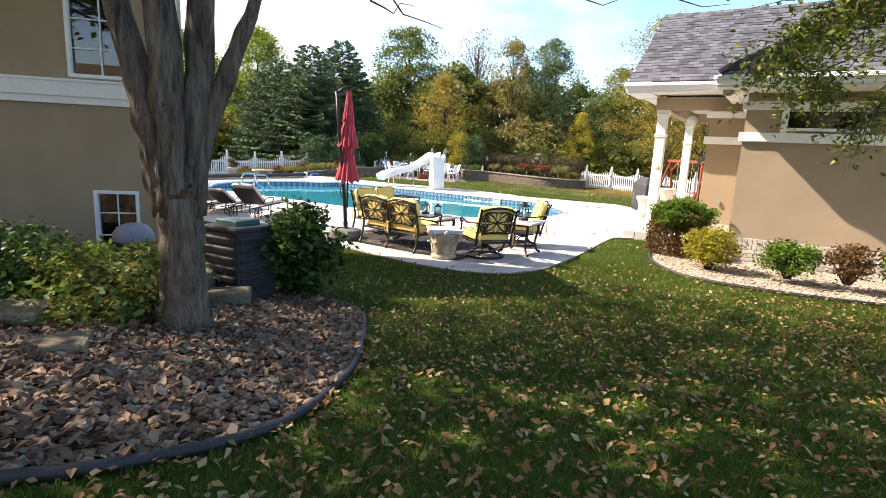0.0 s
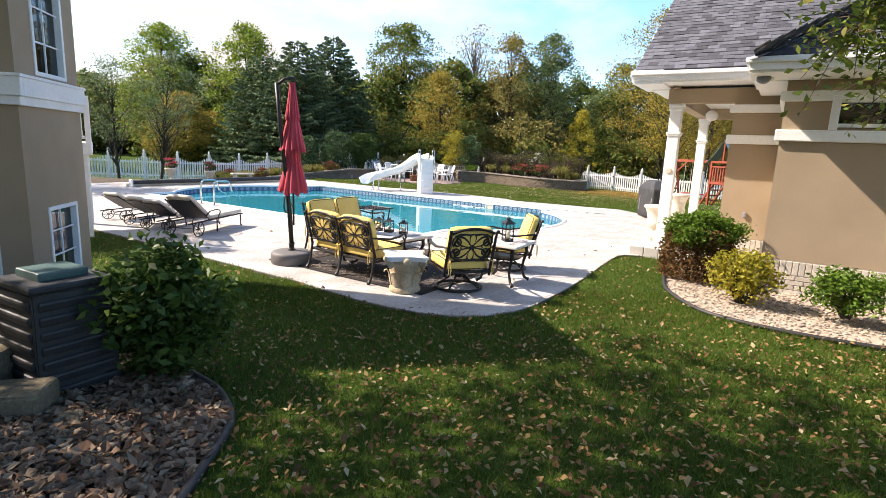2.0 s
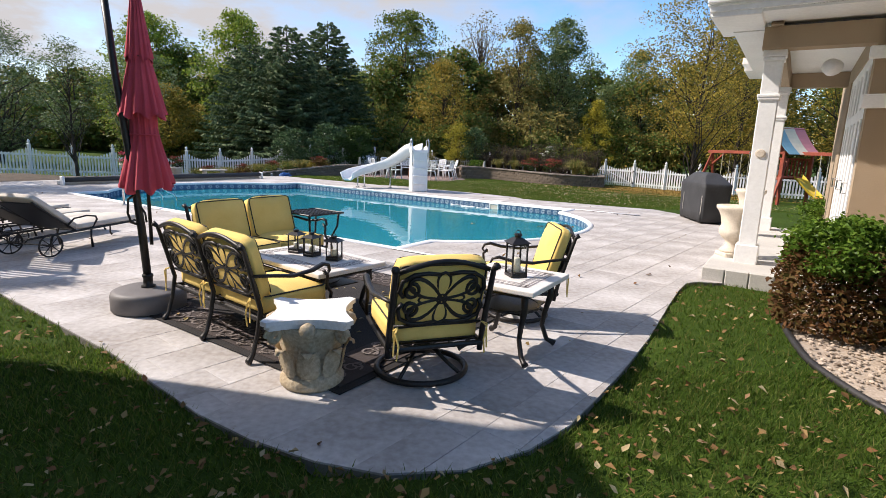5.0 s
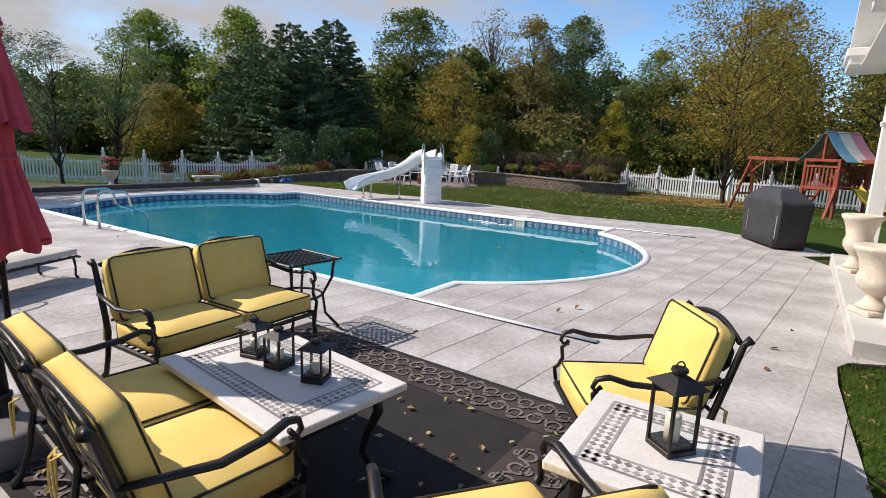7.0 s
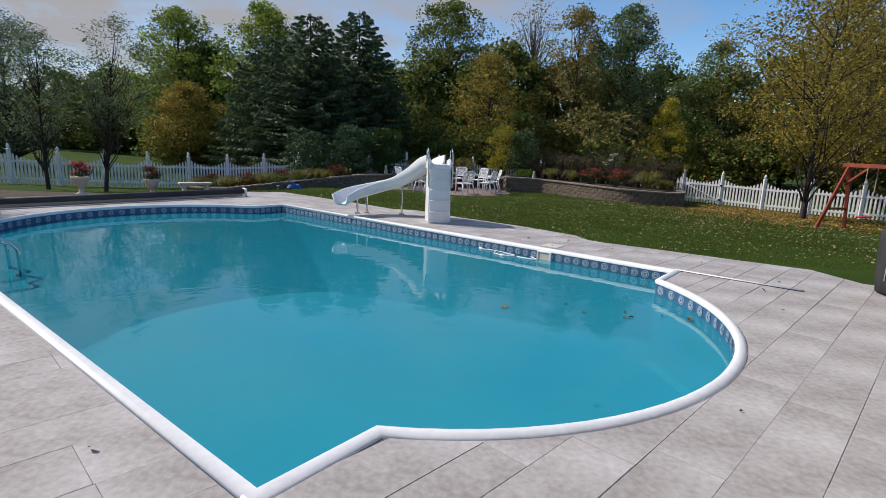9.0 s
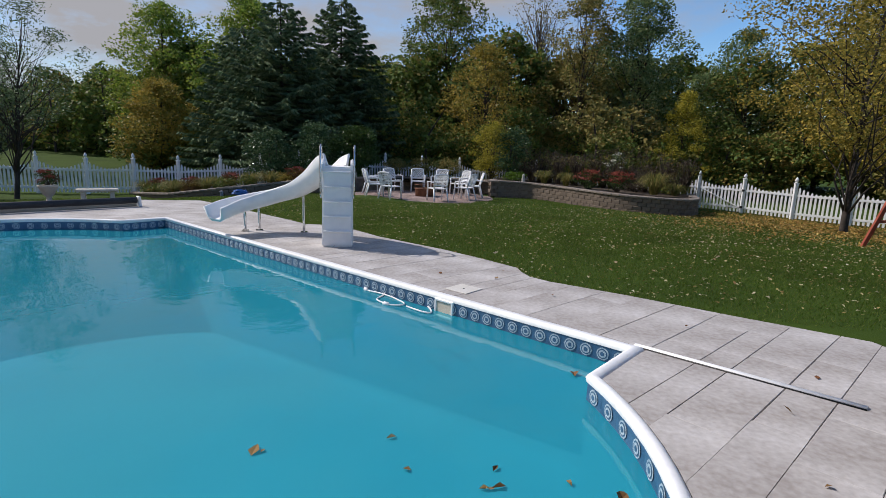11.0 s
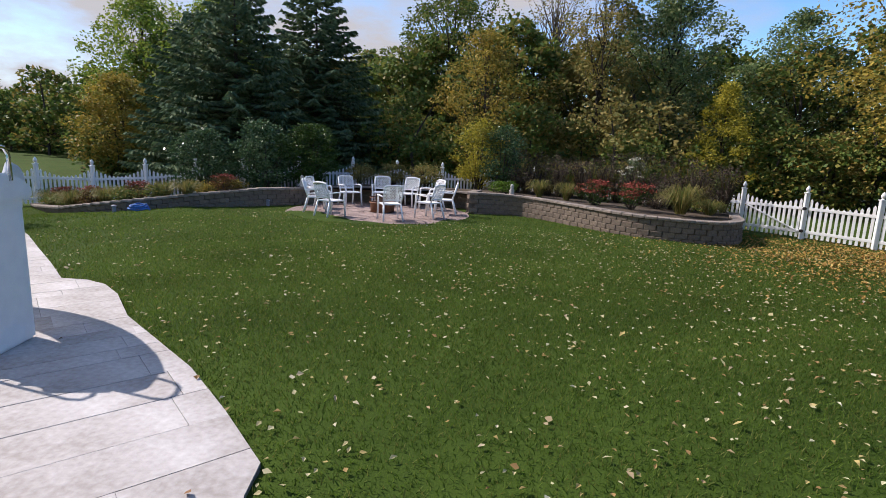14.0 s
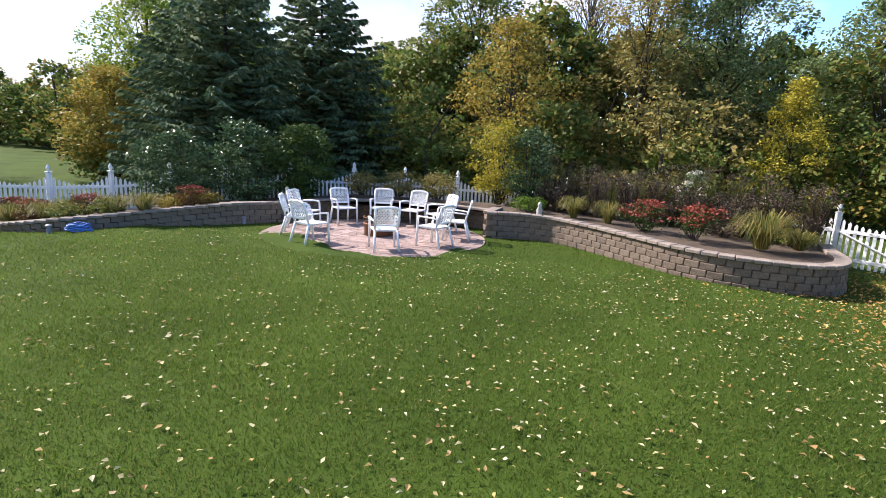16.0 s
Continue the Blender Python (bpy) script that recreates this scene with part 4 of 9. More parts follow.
def capital():
    t = thing("stone_capital", pose(-0.11, 9.19, 0.0, 0, 0, 8) @ Matrix.Diagonal((0.88, 0.88, 0.92, 1)), "weathered carved stone column capital used as a table", "capital")
    bm = bmesh.new()
    lathe(bm, [(0.20, 0.0), (0.215, 0.02), (0.215, 0.05), (0.195, 0.07), (0.185, 0.1)], 28)
    part("base_ring", bm, CARVED, t, smooth=True)
    bm = bmesh.new()
    lathe(bm, [(0.18, 0.08), (0.178, 0.14), (0.185, 0.2), (0.20, 0.27), (0.215, 0.33), (0.24, 0.38), (0.255, 0.42), (0.2, 0.43)], 64, (0, 0, 0), lambda a, z: 1 + 0.045 * math.cos(8 * a) * math.sin(max(0, z - 0.08) * 9) + 0.02 * math.cos(24 * a))
    part("bell", bm, CARVED, t, "carved acanthus bell", True)
    for i in range(8):
        bm = bmesh.new()
        a = 2 * math.pi * i / 8
        d = Vector((math.cos(a), math.sin(a), 0))
        s = Vector((-d.y, d.x, 0))
        rows = []
        for z, r, w in ((0.09, 0.185, 0.05), (0.16, 0.20, 0.075), (0.24, 0.215, 0.07), (0.29, 0.245, 0.05), (0.28, 0.27, 0.03), (0.255, 0.275, 0.01)):
            rows.append([bm.verts.new(d * (r + 0.016 * (1 - q * q)) + s * w * q + Vector((0, 0, z))) for q in (-1, -0.5, 0, 0.5, 1)])
        for p, q in zip(rows, rows[1:]):
            for k in range(4):
                bm.faces.new((p[k], p[k + 1], q[k + 1], q[k]))
        part("leaf", bm, CARVED, t, smooth=True)
    for i in range(4):
        a = math.pi / 4 + math.pi / 2 * i
        d = Vector((math.cos(a), math.sin(a), 0))
        bm = bmesh.new()
        pts = [d * (0.30 + (0.055 - 0.04 * k / 16) * math.cos(2 * math.pi * 1.4 * k / 16)) + Vector((0, 0, 0.385 + (0.055 - 0.04 * k / 16) * math.sin(2 * math.pi * 1.4 * k / 16))) for k in range(17)]
        tube(bm, pts, 0.022, 6)
        part("volute", bm, CARVED, t, smooth=True)
        b = a + math.pi / 4
        bm = bmesh.new()
        lathe(bm, [(0.01, -0.05), (0.045, -0.03), (0.055, 0.0), (0.045, 0.03), (0.01, 0.05)], 10, (0.245 * math.cos(b), 0.245 * math.sin(b), 0.425))
        part("rosette", bm, CARVED, t, smooth=True)
    bm = bmesh.new()
    out = []
    for i in range(4):
        a = math.pi / 4 + math.pi / 2 * i
        c = Vector((math.cos(a), math.sin(a)))
        s = Vector((-c.y, c.x))
        nxt = Vector((math.cos(a + math.pi / 2), math.sin(a + math.pi / 2)))
        p0, p1 = c * 0.375 + s * 0.03, nxt * 0.375 - Vector((-nxt.y, nxt.x)) * 0.03
        mid = (p0 + p1) / 2
        out.append(c * 0.375 - s * 0.03)
        for k in range(9):
            q = k / 8
            out.append(p0.lerp(p1, q) - mid.normalized() * 0.06 * math.sin(math.pi * q))
    for z0, z1, g in ((0.432, 0.458, 0.93), (0.462, 0.492, 1.0)):
        prism(bm, [tuple(p * g) for p in out], z0, z1)
    part("top_slab", bm, PALE_TOP, t, "white concave-sided top slab")


capital()


def umbrella():
    t = thing("cantilever_umbrella", pose(-1.80, 10.48, 0.0) @ Matrix.Diagonal((0.74, 0.74, 0.85, 1)), "closed red cantilever umbrella on a round grey base", "umbrella")
    bm = bmesh.new()
    lathe(bm, [(0.36, 0.0), (0.385, 0.02), (0.385, 0.15), (0.372, 0.185), (0.33, 0.20), (0.14, 0.212), (0.1, 0.213)], 40)
    part("base", bm, UMB_BASE, t, "round grey weighted base", True)
    bm = bmesh.new()
    lathe(bm, [(0.075, 0.20), (0.075, 0.23), (0.05, 0.24), (0.05, 0.31), (0.058, 0.315), (0.058, 0.34)], 16)
    part("sleeve", bm, IRON, t, smooth=True)
    bm = bmesh.new()
    tube(bm, [(0, 0, 0.3), (-0.03, 0.0, 0.8), (-0.07, 0, 1.2), (-0.18, -0.01, 2.2), (-0.24, -0.01, 2.9)], [0.043, 0.043, 0.04, 0.037, 0.036], 10)
    part("mast", bm, IRON, t, "dark leaning mast", True)
    bm = bmesh.new()
    tube(bm, [(-0.24, -0.01, 2.86), (-0.1, 0.05, 2.97), (0.06, 0.1, 2.99)], 0.028, 8)
    tube(bm, [(-0.12, 0.0, 1.9), (0.02, 0.08, 2.6), (0.05, 0.1, 2.95)], 0.018, 8)
    part("arm", bm, IRON, t, smooth=True)
    bm = bmesh.new()
    tube(bm, [(0.02, 0.1, 2.95), (0.015, 0.1, 0.62)], 0.02, 8)
    part("centre_pole", bm, IRON, t, smooth=True)
    bm = bmesh.new()
    tube(bm, [(-0.06, -0.04, 1.12), (-0.1, -0.09, 1.08), (-0.11, -0.1, 0.95), (-0.085, -0.09, 0.86), (-0.045, -0.05, 0.84)], 0.013, 7)
    tube(bm, [(0.0, -0.03, 1.0), (0.05, -0.05, 0.95), (0.06, -0.05, 0.86)], 0.011, 7)
    part("crank_handle", bm, IRON, t, smooth=True)
    rows = ([(0.045, 2.93), (0.075, 2.7), (0.10, 2.52), (0.118, 2.38), (0.122, 2.36)], [(0.098, 2.38), (0.13, 2.24), (0.168, 2.06), (0.205, 1.88), (0.214, 1.85)], [(0.13, 1.9), (0.125, 1.78), (0.13, 1.68), (0.165, 1.53), (0.215, 1.34), (0.245, 1.22), (0.24, 1.20)])
    for i, prof in enumerate(rows):
        bm = bmesh.new()
        n = 96
        lines = []
        for j, (r, z) in enumerate(prof):
            k = j / (len(prof) - 1)
            lines.append([bm.verts.new((0.02 + r * (1 + (0.05 + 0.11 * k) * math.sin(13 * a + i) + 0.05 * math.sin(29 * a + 2 * i + z)) * math.cos(a), 0.1 + r * (1 + (0.05 + 0.11 * k) * math.sin(13 * a + i) + 0.05 * math.sin(29 * a + 2 * i + z)) * math.sin(a), z - 0.03 * k * math.sin(7 * a + i) - (0.05 * k * max(0, math.cos(a + 1.4)) if i == 2 else 0))) for a in (2 * math.pi * q / n for q in range(n))])
        for a, b in zip(lines, lines[1:]):
            for q in range(n):
                bm.faces.new((a[q], a[(q + 1) % n], b[(q + 1) % n], b[q]))
        part("canopy_tier", bm, RED, t, "folded red fabric tier", True)
    bm = bmesh.new()
    tube(bm, [Vector((0.02 + 0.145 * math.cos(a), 0.1 + 0.145 * math.sin(a), 1.68)) for a in (2 * math.pi * q / 24 for q in range(25))], 0.008, 5, False)
    part("tie_strap", bm, RED, t)


umbrella()


def rug():
    t = thing("outdoor_rug", pose(-0.36, 10.75, 0.003, 0, 0, -35), "dark outdoor rug with a brown scrolled border, strewn with leaves", "rug")
    w, d = 2.75, 2.35
    def sheet(x0, y0, x1, y1, z, m, name, lab, thick=0.006):
        bm = bmesh.new()
        nx, ny = max(2, int((x1 - x0) / 0.12)), max(2, int((y1 - y0) / 0.12))
        g = [[bm.verts.new((x0 + (x1 - x0) * i / nx, y0 + (y1 - y0) * j / ny, z + 0.004 * noise.noise(Vector(((x0 + (x1 - x0) * i / nx) * 2, (y0 + (y1 - y0) * j / ny) * 2, 0.3))))) for i in range(nx + 1)] for j in range(ny + 1)]
        for j in range(ny):
            for i in range(nx):
                bm.faces.new((g[j][i], g[j][i + 1], g[j + 1][i + 1], g[j + 1][i]))
        r = bmesh.ops.extrude_face_region(bm, geom=bm.faces[:])
        bmesh.ops.translate(bm, vec=(0, 0, -thick), verts=[v for v in r["geom"] if isinstance(v, bmesh.types.BMVert)])
        return part(name, bm, m, t, lab)
    sheet(-w / 2, -d / 2, w / 2, d / 2, 0.010, RUG_DARK, "rug_field", "dark woven rug field")
    b = 0.40
    sheet(-w / 2 + 0.06, d / 2 - b, w / 2 - 0.06, d / 2 - 0.06, 0.016, RUG_BROWN, "rug_border", "brown rug border")
    sheet(-w / 2 + 0.06, -d / 2 + 0.06, w / 2 - 0.06, -d / 2 + b, 0.016, RUG_BROWN, "rug_border", "brown rug border")
    sheet(-w / 2 + 0.06, -d / 2 + b + 0.01, -w / 2 + b, d / 2 - b - 0.01, 0.016, RUG_BROWN, "rug_border", "brown rug border")
    sheet(w / 2 - b, -d / 2 + b + 0.01, w / 2 - 0.06, d / 2 - b - 0.01, 0.016, RUG_BROWN, "rug_border", "brown rug border")
    bm = bmesh.new()
    def flat(pts, wd):
        l = []
        for i, p in enumerate(pts):
            q = (pts[min(i + 1, len(pts) - 1)] - pts[max(i - 1, 0)])
            s = Vector((-q.y, q.x, 0)).normalized() * wd
            l.append((bm.verts.new(p + s), bm.verts.new(p - s)))
        for a, c in zip(l, l[1:]):
            bm.faces.new((a[0], a[1], c[1], c[0]))
    def run(p0, p1):
        p0, p1 = Vector(p0), Vector(p1)
        dr = (p1 - p0).normalized()
        sd = Vector((-dr.y, dr.x, 0))
        n = int((p1 - p0).length / 0.125)
        for i in range(n):
            c = p0 + dr * (0.125 * (i + 0.5))
            f = 1 if i % 2 else -1
            flat([c + (dr * math.cos(a) + sd * f * math.sin(a)) * (0.068 - 0.05 * a / 9.0) for a in (0.45 * k for k in range(20))], 0.0075)
            flat([c + (dr * math.cos(a) - sd * f * math.sin(a)) * (0.045 - 0.033 * a / 7.0) + sd * f * 0.055 for a in (0.5 * k for k in range(13))], 0.006)
    for s in (-1, 1):
        for o in (0.145, 0.295):
            run((-w / 2 + 0.12, s * (d / 2 - o), 0.0235), (w / 2 - 0.12, s * (d / 2 - o), 0.0235))
            run((s * (w / 2 - o), -d / 2 + 0.5, 0.0235), (s * (w / 2 - o), d / 2 - 0.5, 0.0235))
    tagged(part("scroll_pattern", bm, RUG_TAN, t), "tan woven scroll pattern", kind="stuff")


rug()


def deck_grate():
    t = thing("perforated_mat", pose(-0.23, 12.43, 0.003, 0, 0, -36), "grey perforated mat lying flat on the deck", "mat")
    bm = bmesh.new()
    box(bm, (0, 0, 0.004), (0.60, 0.42, 0.007), None, 0.002)
    part("mat", bm, surface("grey_mat", (0.20, 0.19, 0.18), (0.30, 0.285, 0.27), 0.8, 80, 5, 0.2), t)
    bm = bmesh.new()
    for i in range(9):
        for j in range(7):
            c = (-0.27 + 0.0675 * i + (0.033 if j % 2 else 0), -0.19 + 0.063 * j)
            bm.faces.new([bm.verts.new((c[0] + dx, c[1] + dy, 0.0092)) for dx, dy in ((-0.017, 0), (0, -0.017), (0.017, 0), (0, 0.017))])
    tagged(part("hole_pattern", bm, SLAB, t), "pale openings in the mat", kind="stuff")


deck_grate()


def lounger():
    t = thing("chaise_lounge", pose(-4.02, 12.85, 0.004, 0, 0, -9) @ Matrix.Diagonal((0.78, 0.93, 0.77, 1)), "dark metal chaise lounge with cream cushions, back raised", "sun lounger", "chaise lounges by the pool")
    hw = 0.30
    for s in (-1, 1):
        bm = bmesh.new()
        tube(bm, [(s * hw, -0.95, 0.32), (s * hw, -0.3, 0.32), (s * hw, 0.9, 0.32), (s * hw, 0.95, 0.30)], 0.018, 8)
        part("side_rail", bm, IRON, t, smooth=True)
        bm = bmesh.new()
        tube(bm, [(s * hw, 0.86, 0.32), (s * hw, 0.88, 0.18), (s * hw, 0.87, 0.06), (s * hw, 0.90, 0.012)], [0.016, 0.013, 0.013, 0.02], 7)
        part("foot_leg", bm, IRON, t, smooth=True)
        bm = bmesh.new()
        tube(bm, [(s * hw, -0.02, 0.32), (s * hw * 1.06, -0.05, 0.18), (s * hw, -0.02, 0.012)], [0.016, 0.013, 0.02], 7)
        part("middle_leg", bm, IRON, t, smooth=True)
        bm = bmesh.new()
        tube(bm, [(s * (hw + 0.02), -0.42, 0.42), (s * (hw + 0.04), -0.32, 0.53), (s * (hw + 0.05), -0.12, 0.55), (s * (hw + 0.05), 0.02, 0.52), (s * (hw + 0.03), 0.06, 0.46), (s * hw, 0.0, 0.33)], 0.014, 7)
        part("armrest", bm, IRON, t, smooth=True)
        bm = bmesh.new()
        x = s * (hw + 0.05)
        tube(bm, [Vector((x, -0.70 + 0.165 * math.cos(a), 0.178 + 0.165 * math.sin(a))) for a in (2 * math.pi * k / 24 for k in range(25))], 0.013, 6, False)
        wheel = part("wheel", bm, IRON, t, "spoked metal wheel", True)
        bm = bmesh.new()
        for k in range(4):
            a = math.pi * k / 4
            tube(bm, [(x, -0.70 - 0.16 * math.cos(a), 0.178 - 0.16 * math.sin(a)), (x, -0.70 + 0.16 * math.cos(a), 0.178 + 0.16 * math.sin(a))], 0.007, 5)
        tube(bm, [(x - 0.02, -0.70, 0.178), (x + 0.02, -0.70, 0.178)], 0.025, 8)
        part("spokes", bm, IRON, wheel)
        bm = bmesh.new()
        tube(bm, [(s * hw, -0.28, 0.33), (s * hw, -0.60, 0.60), (s * hw, -0.86, 0.84)], 0.016, 7)
        part("back_rail", bm, IRON, t, smooth=True)
    bm = bmesh.new()
    tube(bm, [(-hw - 0.05, -0.70, 0.178), (hw + 0.05, -0.70, 0.178)], 0.012, 7)
    tube(bm, [(-hw, -0.66, 0.18), (-hw, -0.62, 0.32)], 0.014, 6), tube(bm, [(hw, -0.66, 0.18), (hw, -0.62, 0.32)], 0.014, 6)
    part("axle", bm, IRON, t)
    bm = bmesh.new()
    for i in range(9):
        box(bm, (0, -0.25 + 0.14 * i, 0.325), (2 * hw, 0.03, 0.008))
    for k in range(6):
        f = k / 5
        tube(bm, [(-hw, -0.32 - 0.52 * f, 0.37 + 0.45 * f), (hw, -0.32 - 0.52 * f, 0.37 + 0.45 * f)], 0.009, 5)
    part("slats", bm, IRON, t, "dark metal cross slats")
    bm = bmesh.new()
    box(bm, (0, -0.592, 0.592), (2 * hw - 0.04, 0.70, 0.012), Euler((radians(-41), 0, 0)).to_matrix().to_4x4(), 0.004)
    part("back_panel", bm, IRON, t, "dark metal back panel")
    bm = bmesh.new()
    cushion(bm, (0, 0.33, 0.385), (0.60, 1.22, 0.10))
    part("seat_cushion", bm, CREAM, t, "cream seat cushion", True)
    m = Euler((radians(-42), 0, 0)).to_matrix().to_4x4()
    bm = bmesh.new()
    cushion(bm, (0, -0.545, 0.655), (0.60, 0.80, 0.10), m)
    part("back_cushion", bm, CREAM, t, "cream back cushion", True)
    return t


lg = lounger()
for k, (dx, dy) in enumerate(((-0.76, 0.52), (-1.25, 0.88), (-2.0, 1.46))):
    copy_thing(lg, pose(-4.02 + dx, 12.85 + dy, 0.004, 0, 0, -11 - 2 * k) @ Matrix.Diagonal((0.78, 0.93, 0.77, 1)))


# ---- pool house ----
ANG = math.degrees(math.atan2(U.y, U.x))


def wall_box(bm, u0, u1, n0, n1, z0, z1, bevel=0.0):
    """A box given in the pool house's own directions (x along U, y along N)."""
    box(bm, ((u0 + u1) / 2, (n0 + n1) / 2, (z0 + z1) / 2), (abs(u1 - u0), abs(n1 - n0), z1 - z0), None, bevel)


def shingle_mesh():
    bm = bmesh.new()
    vs = [bm.verts.new(p) for p in ((-0.083, 0, 0.013), (0.083, 0, 0.013), (0.083, 0.19, 0.003), (-0.083, 0.19, 0.003), (-0.083, 0, 0), (0.083, 0, 0))]
    for f in ((0, 1, 2, 3), (4, 5, 1, 0), (0, 3, 4), (5, 2, 1)):
        bm.faces.new([vs[i] for i in f])
    me = bpy.data.meshes.new("shingle")
    bm.to_mesh(me)
    bm.free()
    me.materials.append(SHINGLE)
    return me


TAB = shingle_mesh()


def shingled(parent, origin, along, up, poly, singles):
    """Rows of shingles on a slope; poly is the slope in (along, up) metres. The first ones are pieces of their own."""
    along, up = Vector(along).normalized(), Vector(up).normalized()
    nrm = along.cross(up)
    if nrm.z < 0:
        nrm = -nrm
    rot = Matrix((along, up, nrm)).transposed().to_4x4()
    xs, ys = [p[0] for p in poly], [p[1] for p in poly]
    rng = random.Random(5)
    verts, faces, made = [], [], 0
    y, row = min(ys) + 0.0, 0
    while y < max(ys) - 0.05:
        x = min(xs) + (0.085 if row % 2 else 0.0) + rng.uniform(-0.03, 0.03)
        while x < max(xs) + 0.15:
            cross = sorted(p[0] + (q[0] - p[0]) * (y + 0.07 - p[1]) / (q[1] - p[1]) for p, q in zip(poly, poly[1:] + poly[:1]) if (p[1] > y + 0.07) != (q[1] > y + 0.07))
            lo, hi = (max(cross[0], x - 0.083), min(cross[-1], x + 0.083)) if cross else (0, 0)
            if hi - lo > 0.03:
                m = Matrix.Translation(Vector(origin) + along * ((lo + hi) / 2) + up * y + nrm * (0.012 + rng.uniform(0, 0.010))) @ rot @ Matrix.Diagonal(((hi - lo) / 0.166, 1, 1, 1))
                if made < singles:
                    part("shingle", TAB, None, parent, m=m)
                    made += 1
                else:
                    k = len(verts)
                    verts += [tuple(m @ v.co) for v in TAB.vertices]
                    faces += [tuple(k + i for i in f) for f in ((0, 1, 2, 3), (4, 5, 1, 0), (0, 3, 4), (5, 2, 1))]
            x += 0.17
        y += 0.135
        row += 1
    if faces:
        ob = raw("shingle_field", verts, faces, SHINGLE)
        ob.parent = parent
        tagged(ob, "overlapping grey roof shingles", kind="stuff")


def pool_house():
    t = thing("pool_house", pose(-0.53 * U.x, -0.53 * U.y, 0, 0, 0, ANG) @ Matrix.Diagonal((1, 1, 0.91, 1)), "tan stucco pool house with white trim and grey shingle roof", "building", kind="structure")
    zw = 3.16
    bm = bmesh.new()
    wall_box(bm, -1.10, -0.60, 11.000, 11.250, 0.46, zw)
    wall_box(bm, -0.60, 0.52, 11.000, 11.250, 0.46, 2.40)
    wall_box(bm, -0.60, 0.52, 11.000, 11.250, 2.72, zw)
    wall_box(bm, 0.52, 8.0, 11.000, 11.250, 0.46, zw)
    part("wall", bm, STUCCO, t, "rough tan stucco wall")
    bm = bmesh.new()
    wall_box(bm, -1.10, -0.86, 11.250, 12.80, 0.46, zw)
    part("wall", bm, STUCCO, t, "rough tan stucco wall")
    bm = bmesh.new()
    wall_box(bm, -1.82, -0.60, 12.80, 13.05, 0.46, zw)
    part("wall", bm, STUCCO, t, "rough tan stucco wall")
    bm = bmesh.new()
    wall_box(bm, -1.82, -1.60, 16.2, 18.2, 0.0, zw), wall_box(bm, -1.82, -1.60, 13.05, 16.2, 2.88, zw)
    part("wall", bm, STUCCO, t)
    bm = bmesh.new()
    wall_box(bm, -1.82, 8.0, 18.2, 18.4, 0.0, zw), wall_box(bm, 7.8, 8.0, 11.250, 18.2, 0.0, zw)
    part("wall", bm, STUCCO, t)
    bm = bmesh.new()
    wall_box(bm, -0.50, 7.9, 11.350, 18.1, -0.1, 0.12)
    part("inner_floor", bm, SLAB, t)
    # brick plinth
    bm = bmesh.new()
    wall_box(bm, -1.09, 8.0, 10.995, 11.230, -0.15, 0.455), wall_box(bm, -1.105, -0.88, 11.270, 12.8, -0.15, 0.455), wall_box(bm, -1.81, -1.12, 12.795, 13.04, -0.15, 0.455)
    plinth = part("plinth", bm, MORTAR, t, "mortared pale brick plinth")
    # porch beam and ceiling
    bm = bmesh.new()
    wall_box(bm, -2.86, -1.10, 12.80, 13.02, 2.90, zw), wall_box(bm, -2.86, -2.64, 13.02, 17.0, 2.90, zw), wall_box(bm, -2.86, -1.62, 16.8, 17.0, 2.90, zw)
    part("porch_beam", bm, STUCCO, t, "tan stucco beam over the porch columns")
    bm = bmesh.new()
    wall_box(bm, -3.2, -1.63, 13.02, 17.3, 3.165, 3.19)
    part("porch_ceiling", bm, WHITE, t)
    # white bands
    for z0, z1 in ((2.17, 2.33), (2.72, 2.86)):
        bm = bmesh.new()
        wall_box(bm, -1.16, 8.0, 10.940, 11.002, z0, z1, 0.012)
        part("trim_band", bm, WHITE, t, "white trim band")
        bm = bmesh.new()
        wall_box(bm, -1.16, -1.098, 10.940, 12.74, z0 + 0.003, z1 - 0.003, 0.012)
        part("trim_band", bm, WHITE, t, "white trim band")
        bm = bmesh.new()
        wall_box(bm, -1.88, -1.10, 12.738, 12.80, z0, z1, 0.012)
        part("trim_band", bm, WHITE, t, "white trim band")
    # high window
    bm = bmesh.new()
    for s in (-1, 1):
        box(bm, (s * 0.515, -0.07, 0), (0.09, 0.12, 0.46), None, 0.008)
        box(bm, (0, -0.055, s * 0.165), (0.94, 0.08, 0.05), None, 0.006)
    w = part("window", bm, WHITE, t, "long low window in a white frame, high on the wall", m=pose(-0.04, 11.050, 2.56))
    bm = bmesh.new()
    box(bm, (0, 0.0, 0), (0.96, 0.012, 0.30))
    part("pane", bm, GLASS, w)
    # dark board stands in for the unlit room
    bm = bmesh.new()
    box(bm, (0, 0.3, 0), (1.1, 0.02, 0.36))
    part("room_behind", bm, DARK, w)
    # French doors on the porch
    for i in range(3):
        bm = bmesh.new()
        for y in (-0.45, 0.0, 0.45):
            box(bm, (-0.05, y, 1.03), (0.07, 0.10, 2.06), None, 0.008)
        for z in (0.1, 2.02, 2.68):
            box(bm, (-0.05, 0, z), (0.068, 0.98, 0.14), None, 0.008)
        for y in (-0.45, 0.0, 0.45):
            box(bm, (-0.05, y, 2.35), (0.07, 0.08, 0.60), None, 0.008)
        d = part("door", bm, WHITE, t, "white glazed door with a dark blue-grey interior behind", m=pose(-1.72, 13.6 + 1.02 * i, 0.15))
        bm = bmesh.new()
        box(bm, (-0.03, 0, 1.38), (0.012, 0.98, 2.6))
        part("pane", bm, GLASS, d)
        bm = bmesh.new()
